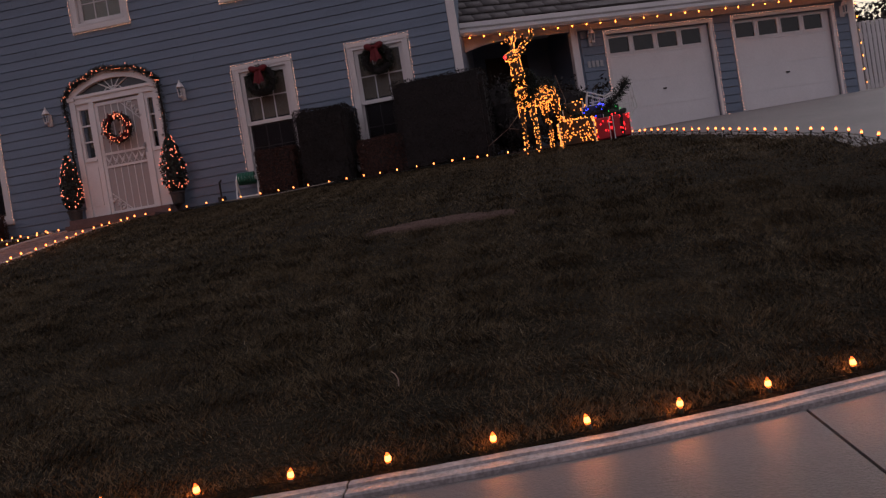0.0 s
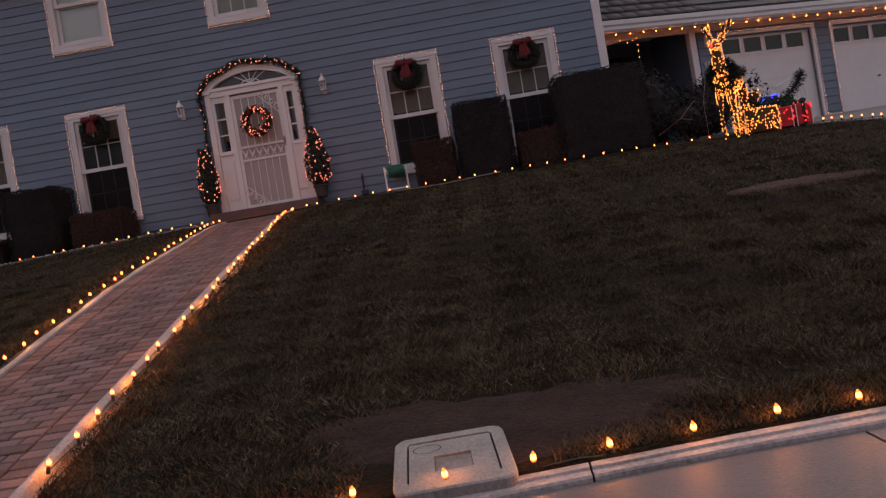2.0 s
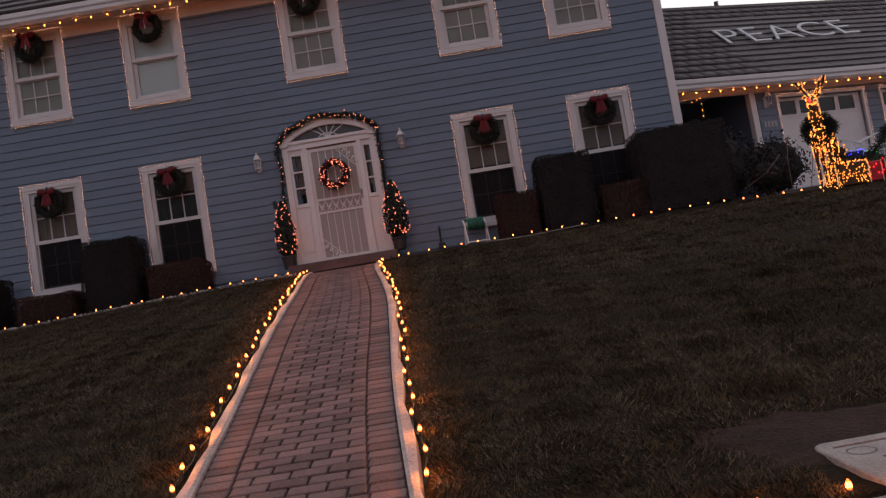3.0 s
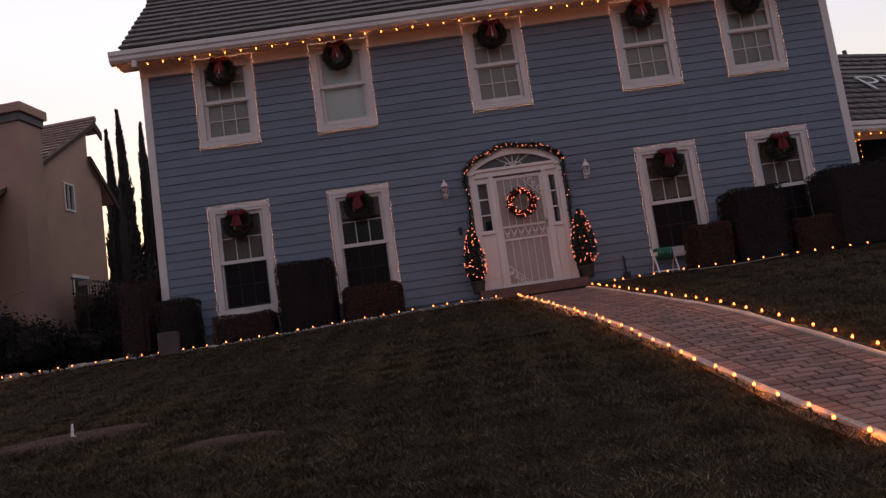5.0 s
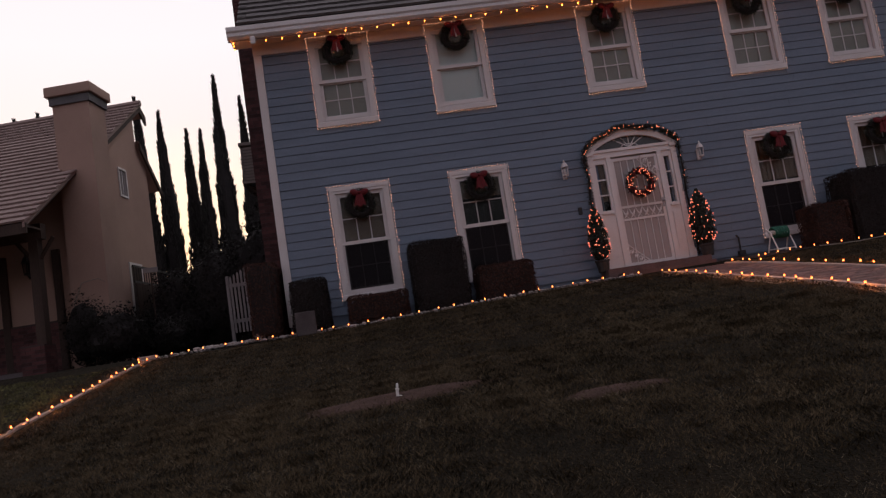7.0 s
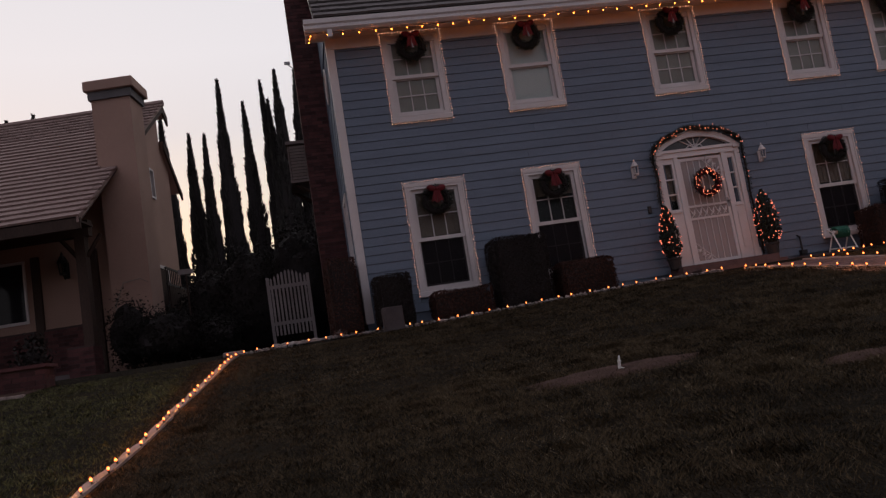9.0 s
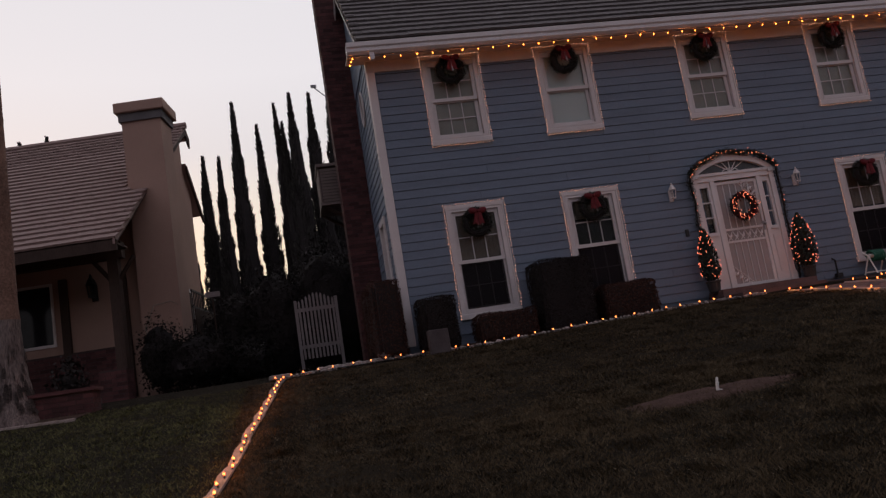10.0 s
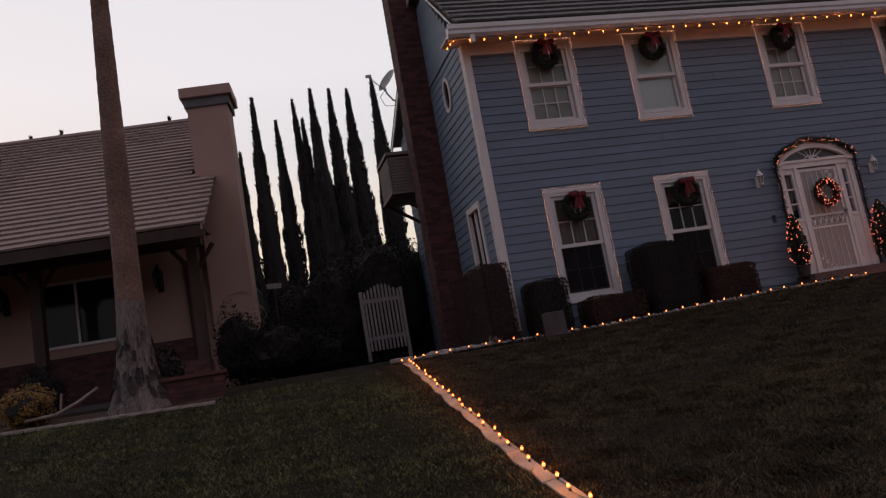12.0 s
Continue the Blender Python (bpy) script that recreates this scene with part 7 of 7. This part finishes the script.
mini_outline([(1.97 + 0.07, -0.065, 2.22), (2.50 - 0.07, -0.065, 2.22)], "string of tiny warm lights low on the garage wall", "window light strings", m=GM, seed=30)
mini_outline([(-2.45, -0.09, 4.17), (-2.3, -0.10, 4.12), (-2.09, -0.1, 4.18), (-2.09, -0.1, 3.95), (-2.12, -0.1, 3.70), (-2.10, -0.1, 3.42)], "hanging string of tiny lights under the porch beam", "window light strings", m=GM, wire=M_SOCKET, step=0.09, size=0.012, seed=31, glow_mat=G_GOLD)


def needles(path, r, n, q, length=0.07, flat=None):
    """Needle triangles bristling from a round path (k x 3 points)."""
    path = np.asarray(path, float)
    i = q.integers(0, len(path) - 1, n)
    p = path[i] + (path[i + 1] - path[i]) * q.random(n)[:, None]
    d = q.normal(0, 1, (n, 3))
    d /= np.linalg.norm(d, axis=1)[:, None]
    s = np.cross(d, q.normal(0, 1, (n, 3)))
    s /= np.linalg.norm(s, axis=1)[:, None]
    base = p + d * r * q.random(n)[:, None]
    tip = base + d * length * q.uniform(0.5, 1.1, n)[:, None]
    v = np.stack([base - s * 0.006, base + s * 0.006, tip], 1).reshape(-1, 3)
    return v, np.arange(3 * n).reshape(-1, 3)


def bow(bm, c, s):
    """A tied ribbon bow: two puffed loops, a knot and two broad tails."""
    for sg in (-1, 1):
        m = pose(c[0] + sg * 0.40 * s, c[1] - 0.10 * s, c[2] + 0.10 * s, 0, -22 * sg, 0) @ Matrix.Diagonal((0.42 * s, 0.20 * s, 0.27 * s, 1))
        bmesh.ops.create_icosphere(bm, subdivisions=2, radius=1.0, matrix=m)
        tail = [(0.0, -0.16, 0.05), (sg * 0.22, -0.20, 0.02), (sg * 0.50, -0.22, -1.10), (sg * 0.28, -0.26, -0.98), (sg * 0.02, -0.20, -1.20)]
        va = [bm.verts.new((c[0] + s * x, c[1] + s * y - 0.004 * sg, c[2] + s * z)) for x, y, z in tail]
        vb = [bm.verts.new(v.co + Vector((0, 0.008, 0))) for v in va]
        bm.faces.new(va)
        bm.faces.new(vb[::-1])
        for i in range(5):
            bm.faces.new((va[i], va[(i + 1) % 5], vb[(i + 1) % 5], vb[i]))
    bmesh.ops.create_icosphere(bm, subdivisions=2, radius=0.15 * s, matrix=pose(c[0], c[1] - 0.18 * s, c[2] + 0.06 * s))


def wreath(x, y, z, R, r, seed, label, lit=0, tiltv=0.0):
    q = np.random.default_rng(seed)
    t = thing("wreath", label, "wreath", "wreaths", m=pose(x, y, z, 0, tiltv, 0))
    ang = np.linspace(0, 2 * np.pi, 49)
    path = np.stack([R * np.cos(ang), 0 * ang, R * np.sin(ang)], 1)
    b = bmesh.new()
    tube(b, [tuple(p) for p in path[:-1]] + [tuple(path[0])], r * 0.72, 8)
    part("ring", b, M_CORE, t)
    v, f = needles(path, r, 2600 if lit else 5200, q, 0.045 if lit else 0.05)
    tagged(raw("needles", v, f, M_GARL, t), kind="stuff")
    if not lit:
        b = bmesh.new()
        bow(b, (0.0, -r - 0.02, R * 0.84), 0.215)
        part("bow", b, M_BOW, t, "dark red velvet bow")
    if not lit and z > 6:
        b = bmesh.new()
        tube(b, [(0.0, -0.14, R * 0.55), (0.0, -0.14, -0.04)], 0.004, 4)
        lathe(b, [(0.017, -0.085), (0.015, -0.05), (0.009, -0.015), (0.003, 0.01)], 8, pose(0.01, -0.16, 0.0))
        part("bell", b, M_METAL, t, "small pale hanging bell")
    if lit:
        a = q.uniform(0, 2 * np.pi, lit)
        rr = R + q.normal(0, r * 0.42, lit)
        pts = np.stack([rr * np.cos(a), -r * q.uniform(0.7, 1.3, lit), rr * np.sin(a)], 1)
        minis("mini_bulb", pts, 0.007, G_WREATH, t)
        n = 160
        a = q.uniform(0, 2 * np.pi, n)
        rr = R + q.normal(0, r * 0.45, n)
        p = np.stack([rr * np.cos(a), -r * q.uniform(0.6, 1.15, n), rr * np.sin(a)], 1)
        v = (p[:, None, :] + MINI_V[None] * 0.016).reshape(-1, 3)
        f = (np.arange(n)[:, None, None] * 6 + MINI_F[None]).reshape(-1, 3)
        tagged(raw("berry", v, f, M_BOW, t), kind="stuff")
    return t


for k, (a, b_) in enumerate(LOWER):
    wreath((a + b_) / 2 - 0.01, YW - 0.14, 3.95 if k else 3.93, 0.205, 0.085, 100 + k, "dark green wreath with a red velvet bow on a window", tiltv=(3, -4, 2, -3)[k])
for k, (a, b_) in enumerate(UPPER):
    wreath((a + b_) / 2 - 0.02, YW - 0.14, 6.86, 0.205, 0.085, 110 + k, "dark green wreath with a red velvet bow on a window", tiltv=(2, -2, 4, -3, 1)[k])
wreath(-5.715, YW - 0.17, 3.60, 0.215, 0.08, 120, "lit wreath with red berries on the white screen", lit=78)

YD = YW - 0.10
# lit garland round the entrance
q = np.random.default_rng(44)
gl = thing("garland", "dark green garland with tiny lights round the entrance", "garland")
arch_g = [(x, YD - 0.05, z + 0.03) for x, z in arch_pts(HALF + 0.05, 0.37, 4.30, 20)]
pth = [(-6.70, YD - 0.03, 2.4), (-6.68, YD - 0.03, 3.0), (-6.70, YD - 0.03, 3.4), (-6.66, YD - 0.04, 3.8), (-6.70, YD - 0.05, 4.15)] + arch_g + [(-4.85, YD - 0.04, 4.1), (-4.83, YD - 0.03, 3.7), (-4.86, YD - 0.03, 3.3), (-4.82, YD - 0.03, 2.7), (-4.84, YD - 0.03, 2.12)]
pth = [(x, y, z + 0.02 * math.sin(9 * x + 5 * z)) for x, y, z in pth]
b = bmesh.new()
tube(b, pth, 0.018, 6)
part("stem", b, M_CORE, gl)
v, f = needles(pth, 0.055, 5200, q, 0.06)
tagged(raw("needles", v, f, M_GARL, gl), kind="stuff")
pa = np.array(pth)
i = np.repeat(np.arange(len(pa) - 1), 2)
pts = pa[i] + (pa[i + 1] - pa[i]) * q.random(len(i))[:, None] + q.normal(0, 0.022, (len(i), 3)) - np.array([0, 0.045, 0])
minis("mini_bulb", pts, 0.0072, G_WREATH, gl)


def topiary(x, y, z, h, w, seed, label):
    """A small potted conifer with lights."""
    q = np.random.default_rng(seed)
    t = thing("potted_tree", label, "potted tree", "potted trees", m=pose(x, y, z))
    b = bmesh.new()
    lathe(b, [(0.085, 0), (0.10, 0.02), (0.125, 0.19), (0.14, 0.20), (0.14, 0.23), (0.115, 0.23), (0.11, 0.2)], 14)
    part("pot", b, M_POT, t)
    b = bmesh.new()
    tube(b, [(0, 0, 0.18), (0, 0, h * 0.95)], [0.02, 0.006], 6)
    part("trunk", b, M_WOODDK, t)
    b = bmesh.new()
    lathe(b, [(0.05, 0.24), (w * 0.68, 0.36), (w * 0.62, 0.5 * h), (w * 0.3, 0.78 * h), (0.01, 0.95 * h)], 10)
    part("inner_crown", b, M_CORE, t)
    n = 2200
    a, s = q.uniform(0, 2 * np.pi, n), q.random(n)
    rr = np.interp(s, [0, 0.12, 0.45, 0.8, 1], [0.55 * w, 0.95 * w, w, 0.55 * w, 0.02]) * q.uniform(0.75, 1.08, n)
    p = np.stack([rr * np.cos(a), rr * np.sin(a), 0.25 + s * (h - 0.25)], 1)
    nr = np.stack([np.cos(a), np.sin(a), 0.5 + 0 * a], 1)
    v, f = leaf_cloud(n, p, nr, 0.026, q)
    tagged(raw("foliage", v, f, M_GARL, t), kind="stuff")
    m_ = 90
    a, s = q.uniform(0, 2 * np.pi, m_), q.random(m_) ** 1.1
    rr = np.interp(s, [0, 0.12, 0.45, 0.8, 1], [0.6 * w, w, 1.02 * w, 0.58 * w, 0.03]) * 1.06
    minis("mini_bulb", np.stack([rr * np.cos(a), rr * np.sin(a), 0.27 + s * (h - 0.27)], 1), 0.0082, G_TOPI, t)


topiary(-6.73, YW - 0.30, 2.02, 1.22, 0.18, 1, "small potted conifer with warm lights by the entrance")
topiary(-4.74, YW - 0.30, 2.04, 1.26, 0.215, 2, "small potted conifer with warm lights by the entrance")

# hose reel cart below a window
hr = thing("hose_reel", "white hose reel cart with coiled green hose", "hose reel", m=pose(-3.38, 15.25, 1.93, 0, 0, 8) @ Matrix.Scale(0.78, 4))
b = bmesh.new()
for x in (-0.24, 0.24):
    tube(b, [(x, -0.20, 0.0), (x, -0.02, 0.44), (x, 0.14, 0.56)], 0.018, 6)
    tube(b, [(x, 0.20, 0.0), (x, -0.02, 0.44)], 0.018, 6)
tube(b, [(-0.24, -0.17, 0.03), (0.24, -0.17, 0.03)], 0.018, 6)
tube(b, [(-0.24, 0.14, 0.52), (0.24, 0.14, 0.52)], 0.018, 6)
tube(b, [(-0.24, 0.17, 0.06), (0.24, 0.17, 0.06)], 0.018, 6)
part("cart", b, M_STAKEW, hr)
b = bmesh.new()
pts = [((0.165 + 0.02 * (k // 48 % 2)) * math.cos(k * 2 * math.pi / 16) * 1.0, 0, 0) for k in range(1)]
pts = [(-0.19 + 0.38 * (k / 175), -0.02 + (0.125 + 0.012 * math.sin(k)) * math.cos(k * 2 * math.pi / 16), 0.44 + 0.125 * math.sin(k * 2 * math.pi / 16)) for k in range(176)]
tube(b, pts, 0.018, 5)
part("hose", b, M_GREENHOSE, hr, "coiled green garden hose")
b = bmesh.new()
lathe(b, [(0.05, -0.22), (0.05, 0.22)], 10, pose(0, -0.02, 0.44, 0, 90, 0))
part("drum", b, M_STAKEW, hr)
# hose bib on the wall
hb = bmesh.new()
tube(hb, [(-4.02, YW - 0.1, 2.02), (-4.02, YW - 0.1, 2.32), (-4.02, YW - 0.02, 2.36)], 0.018, 6)
bx(hb, (-4.07, YW - 0.15, 1.98), (-3.95, YW - 0.06, 2.06))
tagged(part("water_tap", hb, M_BLACK, None), "dark standing water tap by the wall", "tap")

# ---------- lit deer, one mesh ----------
b = bmesh.new()
HD = pose(1.80, 12.90, 1.69, 0, 0, 239) @ Matrix.Diagonal((0.92, 0.90, 0.885, 1))        # local +x is the deer's front
tube(b, [(-0.36, 0, 0.88), (-0.30, 0, 0.92), (-0.05, 0, 0.86), (0.20, 0, 0.84), (0.36, 0, 0.90), (0.42, 0, 0.96)], [0.08, 0.14, 0.13, 0.16, 0.15, 0.08], 10, HD)
tube(b, [(0.34, 0, 0.90), (0.44, 0, 1.10), (0.47, 0, 1.32), (0.47, 0, 1.42)], [0.13, 0.095, 0.075, 0.068], 9, HD)
tube(b, [(0.40, 0, 1.47), (0.50, 0, 1.45), (0.62, 0, 1.42), (0.70, 0, 1.41)], [0.06, 0.078, 0.055, 0.035], 9, HD)
for sy in (-1, 1):
    tube(b, [(0.33, 0.09 * sy, 0.84), (0.35, 0.10 * sy, 0.5), (0.33, 0.10 * sy, 0.42), (0.35, 0.10 * sy, 0.0)], [0.06, 0.03, 0.026, 0.018], 7, HD)
    tube(b, [(-0.30, 0.09 * sy, 0.86), (-0.34, 0.11 * sy, 0.56), (-0.42, 0.11 * sy, 0.42), (-0.38, 0.11 * sy, 0.0)], [0.075, 0.036, 0.028, 0.018], 7, HD)
    tube(b, [(0.42, 0.05 * sy, 1.50), (0.36, 0.14 * sy, 1.55)], [0.035, 0.008], 6, HD)
    tube(b, [(0.43, 0.04 * sy, 1.50), (0.34, 0.10 * sy, 1.62), (0.20, 0.17 * sy, 1.72), (0.12, 0.16 * sy, 1.84)], 0.022, 6, HD)
    tube(b, [(0.34, 0.10 * sy, 1.62), (0.40, 0.15 * sy, 1.74)], 0.018, 5, HD)
    tube(b, [(0.20, 0.17 * sy, 1.72), (0.26, 0.22 * sy, 1.84)], 0.018, 5, HD)
tube(b, [(-0.38, 0, 0.96), (-0.44, 0, 1.08)], [0.04, 0.015], 6, HD)
fixn(b)
q = np.random.default_rng(8)
faces = [(f_, f_.calc_area(), f_.calc_center_median().copy(), f_.normal.copy(), [v_.co.copy() for v_ in f_.verts]) for f_ in b.faces]
ar = np.array([f_[1] for f_ in faces])
spots = []
for k in q.choice(len(faces), 1300, p=ar / ar.sum()):
    w_ = q.dirichlet(np.ones(len(faces[k][4])))
    spots.append(sum((v_ * float(w2) for v_, w2 in zip(faces[k][4], w_)), Vector()) + faces[k][3] * 0.012)
n0 = len(b.faces)
for k, p in enumerate(spots):
    for fc in MINI_F:
        b.faces.new([b.verts.new(p + Vector(MINI_V[i_]) * 0.0068) for i_ in fc]).material_index = 1
nose = HD @ Vector((0.715, 0, 1.41))
for fc in MINI_F:
    b.faces.new([b.verts.new(nose + Vector(MINI_V[i_]) * 0.025) for i_ in fc]).material_index = 2
me = bpy.data.meshes.new("lit_deer")
b.to_mesh(me)
b.free()
for m_ in (M_GOLDFAB, G_GOLD, G_RED):
    me.materials.append(m_)
tagged(new("lit_deer", me), "standing deer figure covered in warm gold lights", "lawn ornament")

# garland harness from the deer to the sleigh
gl = thing("garland", "dark green garland slung from deer to sleigh", "garland")
ring = [tuple(HD @ Vector((0.36 + 0.03 * math.cos(a), 0.19 * math.cos(a), 0.98 + 0.19 * math.sin(a)))) for a in np.linspace(0, 2 * np.pi, 17)]
pa = ring + [tuple(HD @ Vector((0.1, 0.17, 1.03))), tuple(HD @ Vector((-0.15, 0.18, 1.02)))] + [(1.92, 13.15, 2.52), (2.05, 13.25, 2.33), (2.22, 13.32, 2.18), (2.42, 13.33, 2.11), (2.65, 13.38, 2.14), (2.85, 13.45, 2.28), (3.0, 13.52, 2.44), (3.06, 13.56, 2.54)]
b = bmesh.new()
tube(b, pa, 0.02, 5)
part("stem", b, M_CORE, gl)
v, f = needles(pa, 0.075, 6500, q, 0.07)
tagged(raw("needles", v, f, M_GARL, gl), kind="stuff")


def wire_box(c, s, label, mesh_mat, glow_mat, n, seed, group="gift boxes", bowmat=None):
    """A lit gift box: wire edges, see-through cloth sides, tiny lights and a bow."""
    q = np.random.default_rng(seed)
    t = thing("gift_box", label, "gift box", group, m=pose(*c, 0, 0, q.uniform(-12, 12)))
    b = bmesh.new()
    bevel(bx(b, (-s[0] / 2, -s[1] / 2, 0), (s[0] / 2, s[1] / 2, s[2])), 0.012)
    part("cloth", b, mesh_mat, t)
    for x in (-1, 1):
        for y in (-1, 1):
            b = bmesh.new()
            tube(b, [(x * s[0] / 2, y * s[1] / 2, -0.02), (x * s[0] / 2, y * s[1] / 2, s[2])], 0.008, 4)
            part("wire_edge", b, M_WIREW, t)
    p, nr = box_surface(n, (-s[0] / 2, -s[1] / 2, 0.0), (s[0] / 2, s[1] / 2, s[2]), q, 0.004, 0.0)
    minis("mini_bulb", p + nr * 0.012, 0.009, glow_mat, t)
    if bowmat:
        b = bmesh.new()
        bow(b, (0, 0, s[2] + 0.03), 0.16)
        bx(b, (-0.025, -s[1] / 2 - 0.006, 0), (0.025, s[1] / 2 + 0.006, s[2] + 0.006))
        part("bow", b, bowmat, t)
    return t


wire_box((2.27, 13.36, 1.73), (0.48, 0.32, 0.34), "gold-lit gift box on the lawn", M_GOLDFAB, G_GOLD, 280, 1)
wire_box((2.28, 13.72, 1.77), (0.30, 0.22, 0.60), "tall gold-lit gift box behind the others", M_GOLDFAB, G_GOLD, 140, 2)
wire_box((2.63, 13.36, 1.74), (0.22, 0.24, 0.30), "red gift box with tiny red lights", M_GIFT, G_RED, 34, 3)
wire_box((2.87, 13.37, 1.74), (0.24, 0.26, 0.31), "red gift box with tiny red lights and green bow", M_GIFT, G_RED, 42, 4, bowmat=M_GARL)
wire_box((2.53, 13.72, 1.77), (0.30, 0.24, 0.50), "blue-lit gift box in the stack", mat("dark_blue_cloth", (0.02, 0.025, 0.09), 0.6, 0.1, 6, 40, 0.1), G_BLUE, 95, 5)
wire_box((2.80, 13.72, 1.77), (0.24, 0.24, 0.46), "green-lit gift box in the stack", mat("dark_green_cloth", (0.01, 0.05, 0.02), 0.6, 0.1, 6, 40, 0.1), G_GREEN, 40, 6)
# white wire sleigh behind the boxes
sl = thing("sleigh", "white wire sleigh behind the gift boxes", "sleigh", m=pose(2.86, 14.02, 1.79))
for y in (-0.17, 0.17):
    b = bmesh.new()
    tube(b, [(-0.42, y, 0.12), (-0.35, y, 0.02), (0.35, y, 0.02), (0.45, y, 0.10)], 0.012, 5)
    part("runner", b, M_WIREW, sl)
    b = bmesh.new()
    body = [(-0.34, y, 0.72), (-0.38, y, 0.5), (-0.25, y, 0.25), (0.2, y, 0.22), (0.34, y, 0.4), (0.30, y, 0.76), (0.12, y, 0.70), (-0.1, y, 0.62), (-0.34, y, 0.72)]
    tube(b, body, 0.012, 5)
    side_frame = part("side_frame", b, M_WIREW, sl)
    for k in range(7):
        x = -0.28 + 0.09 * k
        b = bmesh.new()
        tube(b, [(x, y, 0.27), (x + 0.01, y, 0.66)], 0.007, 4)
        part("wire", b, M_WIREW, side_frame)
    for z in (0.36, 0.46, 0.56):
        b = bmesh.new()
        tube(b, [(-0.33, y, z), (0.31, y, z)], 0.006, 4)
        part("wire", b, M_WIREW, side_frame)
b = bmesh.new()
for x, z in ((-0.34, 0.72), (0.30, 0.76), (-0.2, 0.25), (0.15, 0.23), (0.32, 0.55)):
    tube(b, [(x, -0.17, z), (x, 0.17, z)], 0.008, 4)
part("crossbar", b, M_WIREW, sl)

# rope-light word on the garage roof
cv = bpy.data.curves.new("roof_sign", "FONT")
cv.body = "PEACE"
cv.size, cv.extrude, cv.offset, cv.space_character = 1.12, 0.015, -0.016, 1.06
tmp = bpy.data.objects.new("tmp", cv)
scene.collection.objects.link(tmp)
bpy.context.view_layer.update()
sign_me = bpy.data.meshes.new_from_object(tmp.evaluated_get(bpy.context.evaluated_depsgraph_get()))
bpy.data.objects.remove(tmp)
sign_me.name = "roof_sign"
sign_me.materials.clear()
sign_me.materials.append(mat("unlit_rope_light", (0.42, 0.44, 0.45), 0.5, 0.1, 6, 40, 0.1))
xs_ = [v_.co.x for v_ in sign_me.vertices]
for v_ in sign_me.vertices:
    v_.co.x = (v_.co.x - min(xs_)) / (max(xs_) - min(xs_)) * 3.25
sign = new("roof_sign", sign_me)
sign.matrix_basis = GM @ slope_matrix((0.0, -0.46, 4.48), (1, 0, 0), grun) @ pose(-0.68, 1.34, 0.085, 0, 0, 4) @ Matrix(((1, 0.27, 0, 0), (0, 1, 0, 0), (0, 0, 1, 0), (0, 0, 0, 1)))
tagged(sign, "unlit pale rope-light word sign lying on roof tiles", "sign")
